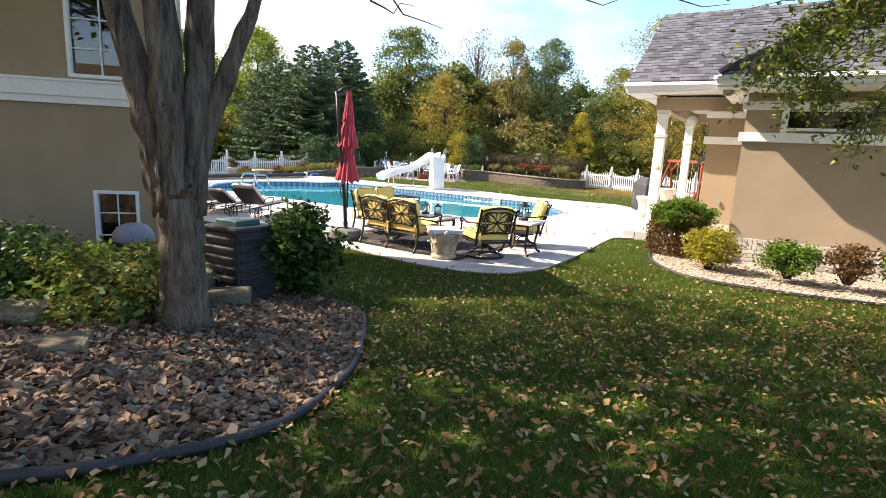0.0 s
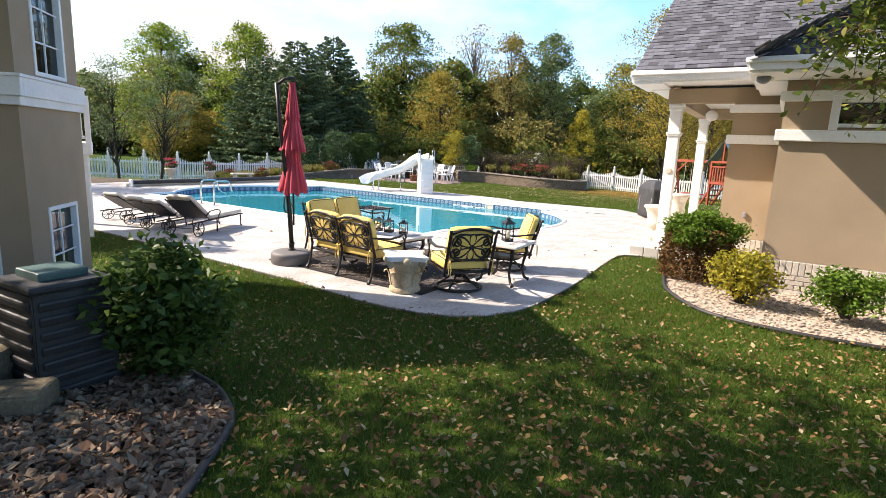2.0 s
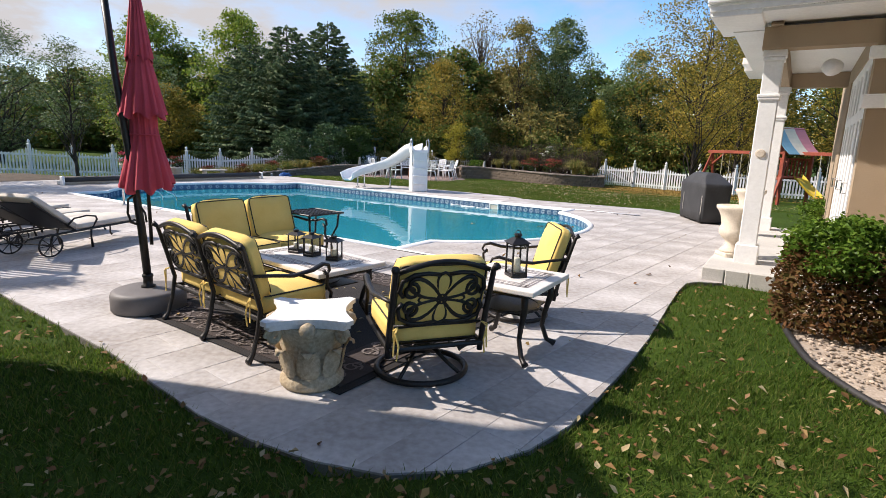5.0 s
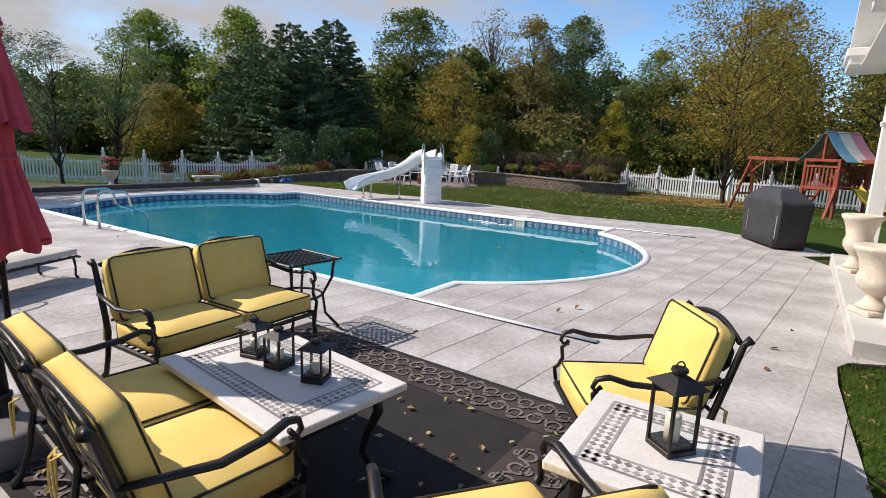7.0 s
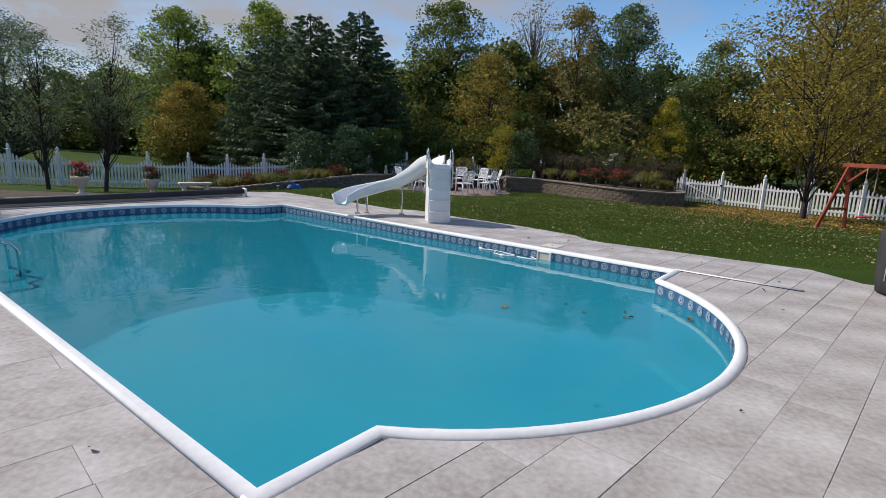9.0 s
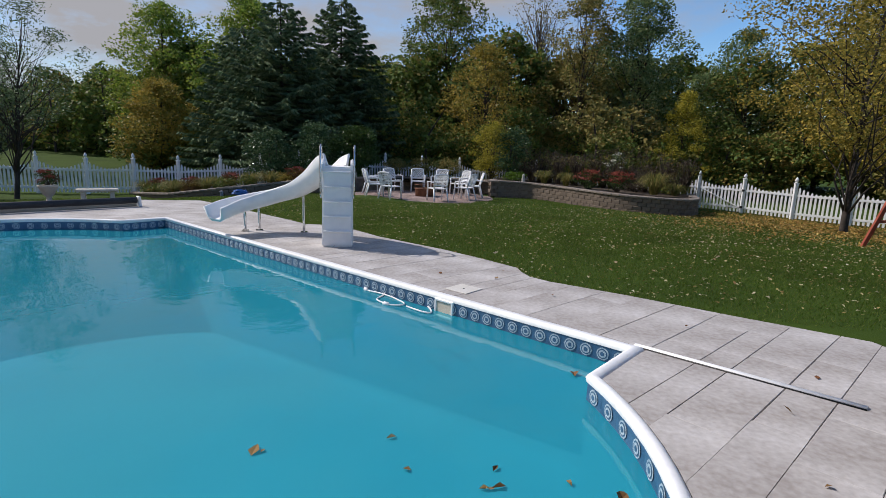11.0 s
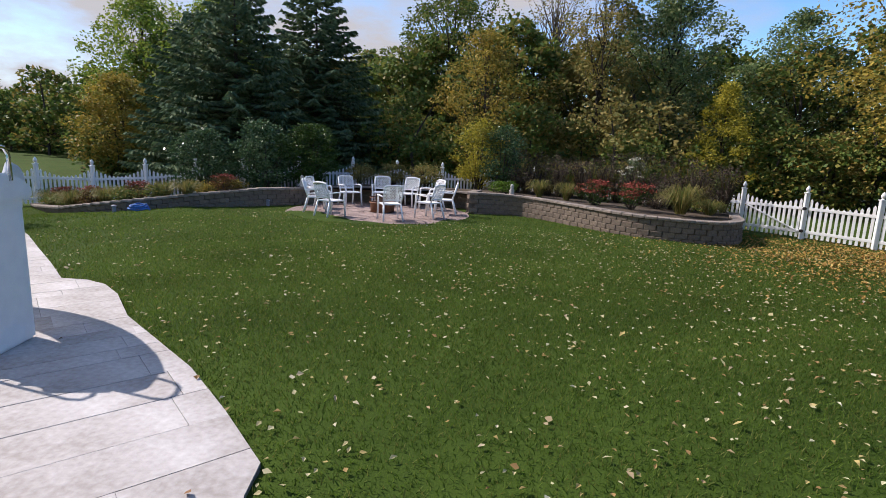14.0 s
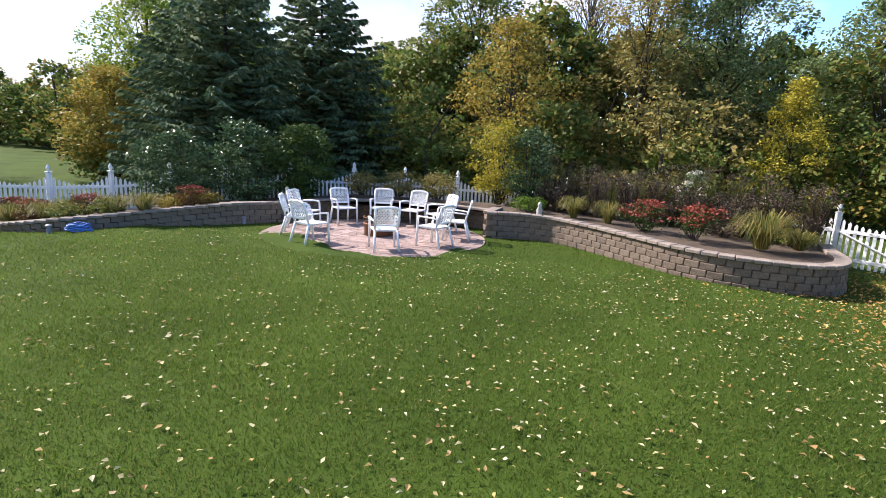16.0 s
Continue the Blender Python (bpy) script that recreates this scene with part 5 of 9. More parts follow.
        tube(bm, [(-0.09, 0.12, 0.98), (-0.14, 0.12, 0.98), (-0.14, 0.12, 1.12), (-0.09, 0.12, 1.12)], 0.01, 6)
        part("handle", bm, CHROME, d)
    # flat dark sheet coloured like the unlit interior seen through the doors
    bm = bmesh.new()
    wall_box(bm, -1.5, -1.45, 13.1, 16.2, 0.1, 2.9)
    part("curtain", bm, surface("blue_grey_interior", (0.05, 0.06, 0.09), (0.09, 0.105, 0.14), 0.9, 40, 3, 0.2), t, "dark blue-grey sheet standing in for the unlit room behind the doors")
    # roof: gabled porch wing and hipped main wing
    e0, pitch, ridge_n = 12.2, 0.755, 14.85
    zr = 3.42 + pitch * (ridge_n - e0)
    def slab(pts, th, name, mat_, label=""):
        bm = bmesh.new()
        hi = [bm.verts.new(p) for p in pts]
        lo = [bm.verts.new((p[0], p[1], p[2] - th)) for p in pts]
        n = len(pts)
        for k in range(n):
            bm.faces.new((hi[k], hi[(k + 1) % n], lo[(k + 1) % n], lo[k]))
        bm.faces.new(hi), bm.faces.new(lo[::-1])
        return part(name, bm, mat_, t, label)
    a = slab([(-3.32, e0, 3.42), (4.5, e0, 3.42), (4.5, ridge_n, zr), (-3.32, ridge_n, zr)], 0.06, "roof_slope", SHINGLE, "grey shingled roof slope")
    slab([(-3.32, 2 * ridge_n - e0, 3.42), (-3.32, ridge_n, zr), (4.5, ridge_n, zr), (4.5, 2 * ridge_n - e0, 3.42)], 0.06, "roof_slope", SHINGLE, "grey shingled roof slope")
    hp = 3.6
    b = slab([(-1.45, 10.2, 3.20), (8.3, 10.2, 3.20), (8.3, 10.2 + hp, 3.20 + pitch * hp), (-1.45 + hp, 10.2 + hp, 3.20 + pitch * hp)], 0.06, "roof_slope", SHINGLE, "grey shingled roof slope")
    c = slab([(-1.45, 10.2, 3.20), (-1.45 + hp, 10.2 + hp, 3.20 + pitch * hp), (-1.45 + hp, 16.0, 3.20 + pitch * hp), (-1.45, 16.0, 3.20)], 0.06, "roof_slope", SHINGLE, "grey shingled roof slope")
    slab([(8.3, 10.2 + hp, 3.20 + pitch * hp), (8.3, 16.5, 3.42), (2.43, 16.5, 3.42), (2.43, 10.2 + hp, 3.20 + pitch * hp)], 0.06, "roof_slope", SHINGLE)
    k = math.sqrt(1 + pitch * pitch)
    shingled(a, (-3.32, e0, 3.42), (1, 0, 0), (0, 1, pitch), [(0, -0.02), (5.2, -0.02), (5.2, (ridge_n - e0) * k), (0, (ridge_n - e0) * k)], 290)
    shingled(b, (-1.45, 10.2, 3.20), (1, 0, 0), (0, 1, pitch), [(0, -0.02), (8.0, -0.02), (8.0, hp * k), (hp, hp * k)], 150)
    shingled(c, (-1.45, 16.0, 3.20), (0, -1, 0), (1, 0, pitch), [(0, 0), (6.25, 0), (6.25 - hp, hp * k), (0, hp * k)], 0)
    bm = bmesh.new()
    for i in range(22):
        f0 = i / 22
        p = Vector((-1.45 + hp * f0, 10.2 + hp * f0, 3.212 + pitch * hp * f0))
        box(bm, p, (0.20, 0.22, 0.008), Matrix.Rotation(radians(45), 4, "Z") @ Matrix.Rotation(radians(-28.1), 4, "Y"))
    part("hip_cap", bm, SHINGLE, t, "row of hip cap shingles")
    # fascias, gutters and soffits
    for u0, u1, n0, zf in ((-3.36, -1.40, e0, 0.0), (-1.51, 8.3, 10.2, -0.20)):
        bm = bmesh.new()
        wall_box(bm, u0, u1, n0 - 0.02, n0 + 0.02, 3.24 + zf, 3.39 + zf, 0.006), wall_box(bm, u0 - 0.02, u1, n0 - 0.07, n0 - 0.02, 3.33 + zf, 3.40 + zf, 0.008)
        part("fascia", bm, WHITE, t, "white stepped fascia")
        bm = bmesh.new()
        wall_box(bm, u0, u1, n0 + 0.02, n0 + 0.78, 3.21 + zf, 3.24 + zf)
        part("soffit", bm, WHITE, t)
    bm = bmesh.new()
    wall_box(bm, -1.51, -1.47, 10.2, 12.2, 3.04, 3.19, 0.006), wall_box(bm, -1.55, -1.51, 10.15, 12.2, 3.13, 3.20, 0.006), wall_box(bm, -1.47, -1.10, 11.020, 12.78, 3.01, 3.04)
    part("fascia", bm, WHITE, t, "white stepped fascia")
    # gable with cornice returns
    bm = bmesh.new()
    g = [bm.verts.new(p) for p in ((-2.80, 12.7, zw), (-2.80, 17.0, zw), (-2.80, ridge_n, zr - 0.25), (-2.68, 12.7, zw), (-2.68, 17.0, zw), (-2.68, ridge_n, zr - 0.25))]
    for f in ((0, 1, 2), (5, 4, 3), (0, 2, 5, 3), (2, 1, 4, 5), (1, 0, 3, 4)):
        bm.faces.new([g[i] for i in f])
    part("gable", bm, STUCCO, t, "tan stucco gable")
    for n0, n1 in ((12.2, 13.3), (16.4, 17.5)):
        bm = bmesh.new()
        wall_box(bm, -3.34, -2.86, n0, n1, 3.18, 3.36, 0.01), wall_box(bm, -3.38, -2.86, n0 - 0.04, n1, 3.30, 3.42, 0.01)
        part("cornice_return", bm, WHITE, t, "white moulded cornice return")
    for s in (-1, 1):
        bm = bmesh.new()
        m = Matrix.Rotation(s * math.atan(pitch), 4, "X")
        ln = (ridge_n - e0) * k
        box(bm, (-3.31, ridge_n - s * (ridge_n - e0) / 2, (3.42 + zr) / 2 - 0.12), (0.05, ln, 0.18), m)
        box(bm, (-3.10, ridge_n - s * (ridge_n - e0) / 2, (3.42 + zr) / 2 - 0.16), (0.42, ln - 0.1, 0.03), m)
        part("rake_board", bm, WHITE, t)
    # columns
    for i, n in enumerate((12.98, 16.75)):
        bm = bmesh.new()
        x = -2.73
        box(bm, (x, n, 1.5), (0.19, 0.19, 2.7), None, 0.008)
        col = part("column", bm, WHITE, t, "square white porch column")
        for z, w_, h in ((0.28, 0.25, 0.26), (2.31, 0.225, 0.035), (2.345, 0.24, 0.04), (2.86, 0.24, 0.08), (2.79, 0.22, 0.05)):
            bm = bmesh.new()
            box(bm, (x, n, z), (w_, w_, h), None, 0.008)
            part("moulding", bm, WHITE, col)
        if i == 0:
            bm = bmesh.new()
            lathe(bm, [(0.055, 0), (0.055, 0.01), (0.04, 0.016)], 20)
            part("plaque", bm, URN, col, "small round cast plaque", m=pose(x, n - 0.096, 1.62, 90, 0, 0))
    # lamps
    bm = bmesh.new()
    lathe(bm, [(0.03, 0), (0.075, 0.05), (0.085, 0.1), (0.07, 0.11)], 16)
    part("floodlight", bm, GREY_PLASTIC, t, "round grey floodlight under the eave", True, m=pose(-1.33, 10.62, 2.96, 70, 0, -20))
    bm = bmesh.new()
    box(bm, (-1.31, 10.70, 3.0), (0.12, 0.12, 0.08), None, 0.02)
    part("lamp_mount", bm, WHITE, t)
    bm = bmesh.new()
    lathe(bm, [(0.02, 0.0), (0.09, 0.02), (0.10, 0.1), (0.06, 0.16), (0.02, 0.17)], 16)
    part("wall_speaker", bm, WHITE, t, "white speaker under the porch roof", True, m=pose(-2.2, 13.1, 2.72, 120, 0, 30))
    bm = bmesh.new()
    box(bm, (-1.45, 12.785, 0.9), (0.05, 0.05, 0.1), None, 0.01)
    part("outlet_cover", bm, GREY_PLASTIC, t)
    return t, plinth


plinth = pool_house()[1]


def porch_slab():
    t = thing("porch_step", pose(-0.53 * U.x, -0.53 * U.y, 0, 0, 0, ANG), "raised concrete porch slab edged with pale blocks", "porch", kind="structure")
    bm = bmesh.new()
    wall_box(bm, -3.12, -0.9, 12.30, 17.25, -0.1, 0.15, 0.012)
    part("slab", bm, SLAB, t)
    rng = random.Random(3)
    me = None
    for i in range(9):
        bm = bmesh.new() if me is None else None
        if me is None:
            box(bm, (0, 0, 0), (0.235, 0.04, 0.24), None, 0.008)
            me = bpy.data.meshes.new("edge_block")
            bm.to_mesh(me), me.materials.append(SLAB)
            bm.free()
        part("edge_block", me, None, t, m=pose(-3.0 + 0.245 * i, 12.285, 0.028))


porch_slab()


def urn(u, n, z, h, label):
    p = un(u, n)
    t = thing("garden_urn", pose(p[0], p[1], z), label, "urn", "urns on the porch")
    bm = bmesh.new()
    box(bm, (0, 0, 0.025), (0.27, 0.27, 0.05), None, 0.008)
    part("plinth", bm, URN, t)
    bm = bmesh.new()
    s = h / 0.75
    lathe(bm, [(0.125, 0.05), (0.13, 0.08), (0.09, 0.13 * s), (0.065, 0.19 * s), (0.085, 0.23 * s), (0.12, 0.27 * s), (0.16, 0.33 * s), (0.165, 0.40 * s), (0.145, 0.46 * s), (0.165, 0.58 * s), (0.20, 0.67 * s), (0.225, 0.70 * s), (0.23, 0.74 * s), (0.21, 0.75 * s), (0.17, 0.70 * s)], 28, (0, 0, 0), lambda a, zz: 1 + (0.03 * math.cos(14 * a) if 0.25 * s < zz < 0.45 * s else 0))
    part("bowl", bm, URN, t, "fluted cream bowl", True)
    return t


urn(-3.46, 13.3, 0.15, 0.66, "cream cast-stone urn beside a white porch column")
urn(-3.46, 15.7, 0.15, 0.76, "tall cream cast-stone urn at the porch corner")


def grill():
    t = thing("covered_grill", pose(6.48, 18.05, 0.004, 0, 0, 84) @ Matrix.Diagonal((0.9, 0.9, 0.95, 1)), "barbecue grill under a charcoal fabric cover", "grill")
    bm = bmesh.new()
    rows = []
    for z, w, d, dx in ((0.03, 0.74, 0.31, 0), (0.25, 0.78, 0.325, 0), (0.5, 0.80, 0.33, 0), (0.78, 0.83, 0.335, 0), (0.87, 0.83, 0.335, 0), (0.90, 0.78, 0.315, 0.0), (1.00, 0.60, 0.25, 0.02), (1.09, 0.46, 0.17, 0.03), (1.12, 0.43, 0.12, 0.03)):
        ring = []
        for i in range(40):
            a = 2 * math.pi * i / 40
            c, s = math.cos(a), math.sin(a)
            e = 0.20
            x = math.copysign(abs(c) ** e, c) * w + dx
            y = math.copysign(abs(s) ** e, s) * d
            f = 1 + 0.016 * math.sin(9 * a + z * 4) + 0.014 * math.sin(17 * a - z * 3) * (1.2 - z)
            ring.append(bm.verts.new((x * f, y * f, z + 0.01 * math.sin(5 * a) * (z < 0.1))))
        rows.append(ring)
    for a, b in zip(rows, rows[1:]):
        for i in range(40):
            bm.faces.new((a[i], a[(i + 1) % 40], b[(i + 1) % 40], b[i]))
    bm.faces.new(rows[-1]), bm.faces.new(rows[0][::-1])
    cover = part("cover", bm, COVER, t, "charcoal fabric cover", True)
    for x in (0.45, -0.8):
        bm = bmesh.new()
        box(bm, (x, 0.338, 0.42), (0.012, 0.012, 0.42), None, 0.003)
        part("zip_strip", bm, SLAB, cover, "pale zip strip")
    bm = bmesh.new()
    box(bm, (0.42, 0.275, 0.9), (0.10, 0.008, 0.04))
    part("badge", bm, SLAB, cover, "small pale badge")
    for x in (-0.7, 0.7):
        for y in (-0.25, 0.25):
            bm = bmesh.new()
            tube(bm, [(x - 0.02, y, 0.03), (x + 0.02, y, 0.03)], 0.03, 10)
            part("caster", bm, IRON, t)


grill()


# ---- main house ----
def main_house():
    A = 12.0     # wall that faces the lawn
    c = Vector((-3.88, 8.42))
    t = thing("house", pose(c.x, c.y, -0.03, 0, 0, A) @ Matrix.Diagonal((0.8, 0.8, 0.8, 1)), "tan stucco house with white band and white-framed windows", "house", kind="structure")
    # local: x along the lawn wall (negative away), y along the side wall
    zb, zt = -0.3, 6.2
    def cut_wall(axis, lo, hi, face, thick, holes, name="wall"):
        bm = bmesh.new()
        us = sorted({lo, hi, *[h[0] for h in holes], *[h[1] for h in holes]})
        for a, b in zip(us, us[1:]):
            hs = sorted((h[2], h[3]) for h in holes if h[0] <= a and h[1] >= b)
            z = zb
            for z0, z1 in hs + [(zt, zt)]:
                if z0 > z:
                    if axis == "x":
                        box(bm, ((a + b) / 2, face + thick / 2, (z + z0) / 2), (b - a, thick, z0 - z))
                    else:
                        box(bm, (face - thick / 2, (a + b) / 2, (z + z0) / 2), (thick, b - a, z0 - z))
                z = z1
        return part(name, bm, STUCCO, t, "tan stucco wall")
    ha = [(-1.02, -0.36, 0.02, 1.12), (-1.25, -0.33, 2.86, 4.6), (-3.2, -2.2, 2.86, 4.6)]
    hb = [(0.48, 1.34, 0.10, 1.14), (0.48, 1.34, 2.86, 4.6)]
    cut_wall("x", -7.0, 0.0, 0.0, 0.25, ha)
    cut_wall("y", 0.25, 1.50, 0.0, 0.25, hb)
    # back wall and roof
    bm = bmesh.new()
    box(bm, (-3.5, 1.62, (zb + zt) / 2), (6.98, 0.24, zt - zb)), box(bm, (-6.88, 0.87, (zb + zt) / 2), (0.24, 1.24, zt - zb))
    part("wall", bm, STUCCO, t)
    bm = bmesh.new()
    vs = [bm.verts.new(p) for p in ((-7.2, -0.25, zt), (0.25, -0.25, zt), (0.25, 1.78, zt), (-7.2, 1.78, zt), (-6.2, 0.8, zt + 0.7), (-0.8, 0.8, zt + 0.7))]
    for f in ((0, 1, 5, 4), (1, 2, 5), (2, 3, 4, 5), (3, 0, 4), (3, 2, 1, 0)):
        bm.faces.new([vs[i] for i in f])
    part("roof", bm, SHINGLE, t, "grey shingle roof")
    for z0, z1, d in ((2.45, 2.56, 0.05), (2.56, 2.80, 0.08), (2.78, 2.82, 0.10)):
        bm = bmesh.new()
        box(bm, (-3.5 + d / 2, -d / 2 + 0.002, (z0 + z1) / 2), (7.0 + d, d, z1 - z0), None, 0.006)
        box(bm, (d / 2 - 0.002, 0.87, (z0 + z1) / 2), (d, 1.74, z1 - z0), None, 0.006)
        part("trim_band", bm, WHITE, t, "white moulded band")
    def window(i, axis, hole, cols, rows_):
        a, b, z0, z1 = hole
        if axis == "x":
            m = pose((a + b) / 2, 0.06, (z0 + z1) / 2)
        else:
            m = pose(-0.06, (a + b) / 2, (z0 + z1) / 2, 0, 0, 90)
        ww, hh = b - a, z1 - z0
        bm = bmesh.new()
        for s in (-1, 1):
            box(bm, (s * (ww / 2 - 0.025), -0.03, 0), (0.055, 0.09, hh), None, 0.006)
            box(bm, (0, -0.03, s * (hh / 2 - 0.025)), (ww - 0.1, 0.088, 0.055), None, 0.006)
        w = part("window", bm, WHITE, t, "white-framed window with dividing bars and dark glass", m=m)
        bm = bmesh.new()
        for k in range(1, cols):
            box(bm, (-ww / 2 + ww * k / cols, -0.01, 0), (0.018, 0.02, hh - 0.1))
        for k in range(1, rows_):
            box(bm, (0, -0.012, -hh / 2 + hh * k / rows_), (ww - 0.1, 0.02, 0.018))
        part("glazing_bar", bm, WHITE, w)
        bm = bmesh.new()
        box(bm, (0, 0.015, 0), (ww - 0.06, 0.01, hh - 0.06))
        part("pane", bm, GLASS, w)
        # the room's darkness is painted on a flat board
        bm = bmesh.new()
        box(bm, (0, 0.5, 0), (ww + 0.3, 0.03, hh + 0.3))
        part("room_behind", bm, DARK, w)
    for i, (ax, h, cc, rr) in enumerate((("x", ha[0], 2, 3), ("x", ha[1], 2, 4), ("x", ha[2], 2, 4), ("y", hb[0], 2, 3), ("y", hb[1], 2, 4))):
        window(i + 2, ax, h, cc, rr)

    # unseen walls added to close the yard behind and cut its sky light
    bm = bmesh.new()
    box(bm, (-8.6, -7.0, 2.1), (0.3, 13.9, 5.0)), box(bm, (-2.5, -14.1, 2.1), (12.4, 0.3, 5.0))
    part("wall", bm, STUCCO, t)


main_house()


def balcony():
    t = thing("raised_deck", pose(-5.60, 11.98, 0, 0, 0, 32) @ Matrix.Diagonal((0.8, 0.8, 0.8, 1)), "white raised deck with railing and a flower box", "deck", kind="structure")
    for x, y in ((0.0, 0.0), (-1.6, 0.0), (0.0, 1.7), (-1.6, 1.7)):
        bm = bmesh.new()
        box(bm, (x, y, 0.72), (0.13, 0.13, 1.95), None, 0.01)
        part("post", bm, WHITE, t)
    bm = bmesh.new()
    box(bm, (-1.5, 0.85, 1.80), (3.3, 2.0, 0.25), None, 0.015)
    part("platform", bm, WHITE, t)
    for x in (0.1, -1.5):
        bm = bmesh.new()
        box(bm, (x, -0.1, 2.38), (0.10, 0.10, 0.95), None, 0.01)
        part("newel", bm, WHITE, t)
    bm = bmesh.new()
    for z in (2.03, 2.76):
        box(bm, (-1.5, -0.1, z), (3.2, 0.06, 0.06), None, 0.01), box(bm, (0.1, 0.85, z), (0.06, 1.8, 0.06), None, 0.01)
    part("handrail", bm, WHITE, t)
    for i in range(24):
        bm = bmesh.new()
        box(bm, (-3.0 + 0.13 * i, -0.1, 2.4), (0.035, 0.035, 0.72))
        part("baluster", bm, WHITE, t)
    for i in range(12):
        bm = bmesh.new()
        box(bm, (0.1, 0.05 + 0.14 * i, 2.4), (0.035, 0.035, 0.72))
        part("baluster", bm, WHITE, t)


balcony()


def compost_bin():
    t = thing("compost_bin", pose(-2.06, 6.17, -0.04, 0, 0, -30) @ Matrix.Diagonal((0.68, 0.68, 1.2, 1)), "black louvred plastic garden bin with a green lid", "compost bin")
    bm = bmesh.new()
    v = [bm.verts.new(p) for p in ((-0.34, -0.34, 0), (0.34, -0.34, 0), (0.34, 0.34, 0), (-0.34, 0.34, 0), (-0.31, -0.31, 0.70), (0.31, -0.31, 0.70), (0.31, 0.31, 0.70), (-0.31, 0.31, 0.70))]
    for f in ((0, 1, 5, 4), (1, 2, 6, 5), (2, 3, 7, 6), (3, 0, 4, 7), (4, 5, 6, 7), (3, 2, 1, 0)):
        bm.faces.new([v[i] for i in f])
    bmesh.ops.bevel(bm, geom=bm.edges[:], offset=0.012, segments=2, affect="EDGES")
    part("body", bm, BOX_DARK, t)
    for i in range(9):
        z = 0.06 + 0.072 * i
        k = 0.34 - 0.03 * z / 0.7
        for rz in (0, 90, 180, 270):
            bm = bmesh.new()
            box(bm, (0, -k - 0.006, z), (2 * k - 0.08, 0.03, 0.045), Matrix.Rotation(radians(18), 4, "X"), 0.008)
            part("louvre", bm, BOX_DARK, t, m=pose(0, 0, 0, 0, 0, rz))
    bm = bmesh.new()
    box(bm, (0, 0, 0.715), (0.66, 0.66, 0.035), None, 0.01)
    part("rim", bm, BOX_DARK, t)
    bm = bmesh.new()
    box(bm, (-0.05, 0.02, 0.750), (0.40, 0.40, 0.045), None, 0.012, 2)
    part("lid", bm, BOX_LID, t, "green plastic lid")


compost_bin()


def pump_cover():
    t = thing("pool_filter_tank", pose(-3.72, 7.4, 0.02) @ Matrix.Diagonal((0.8, 0.8, 0.85, 1)), "grey domed filter tank with white pipes", "filter tank")
    bm = bmesh.new()
    lathe(bm, [(0.25, 0), (0.26, 0.03), (0.26, 0.42), (0.27, 0.44), (0.27, 0.47), (0.255, 0.56), (0.2, 0.64), (0.1, 0.68), (0.03, 0.685)], 24)
    part("tank", bm, GREY_PLASTIC, t, smooth=True)
    bm = bmesh.new()
    lathe(bm, [(0.275, 0.40), (0.285, 0.41), (0.285, 0.45), (0.275, 0.46)], 24)
    part("clamp_band", bm, IRON, t)
    for pts in ([(0.2, -0.1, 0.2), (0.42, -0.1, 0.2), (0.47, -0.1, 0.15), (0.47, -0.1, -0.05)], [(0.2, 0.1, 0.36), (0.5, 0.1, 0.36), (0.9, 0.12, 0.36)]):
        bm = bmesh.new()
        tube(bm, pts, 0.032, 10)
        part("pipe", bm, PLASTIC, t, "white plastic pipe", True)
    bm = bmesh.new()
    box(bm, (0.62, 0.2, 0.15), (0.1, 0.1, 0.6), None, 0.01)
    part("post", bm, surface("grey_post", (0.12, 0.115, 0.11), (0.2, 0.19, 0.18), 0.8, 40, 4, 0.3), t)


pump_cover()


def block_wall():
    rng = random.Random(9)
    for x, y, z, sx, sy, sz, rz in ((-3.0, 6.42, 0.22, 0.44, 0.32, 0.26, 5), (-2.42, 5.93, 0.30, 0.40, 0.30, 0.30, 8), (-1.98, 5.68, 0.24, 0.34, 0.28, 0.24, 14), (-1.66, 5.53, 0.18, 0.24, 0.22, 0.14, 30), (-2.85, 4.45, 0.42, 0.46, 0.36, 0.26, 15), (-2.28, 4.0, 0.42, 0.38, 0.32, 0.20, 25), (-3.3, 4.6, 0.46, 0.46, 0.36, 0.28, 5)):
        t = thing("stone_block", pose(x, y, z, rng.uniform(-3, 3), rng.uniform(-3, 3), rz), "rough brown stone block half buried among fallen leaves", "stone block", "stone edging blocks")
        bm = bmesh.new()
        box(bm, (0, 0, 0), (sx, sy, sz), None, 0.03, 2)
        bmesh.ops.subdivide_edges(bm, edges=bm.edges[:], cuts=1)
        for v in bm.verts:
            v.co += v.co.normalized() * 0.018 * noise.noise(v.co * 9 + Vector((x, y, 0)))
        part("stone", bm, surface("mossy_block", (0.085, 0.07, 0.042), (0.19, 0.155, 0.10), 0.95, 50, 5, 0.8) if "mossy_block" not in bpy.data.materials else bpy.data.materials["mossy_block"], t)


block_wall()


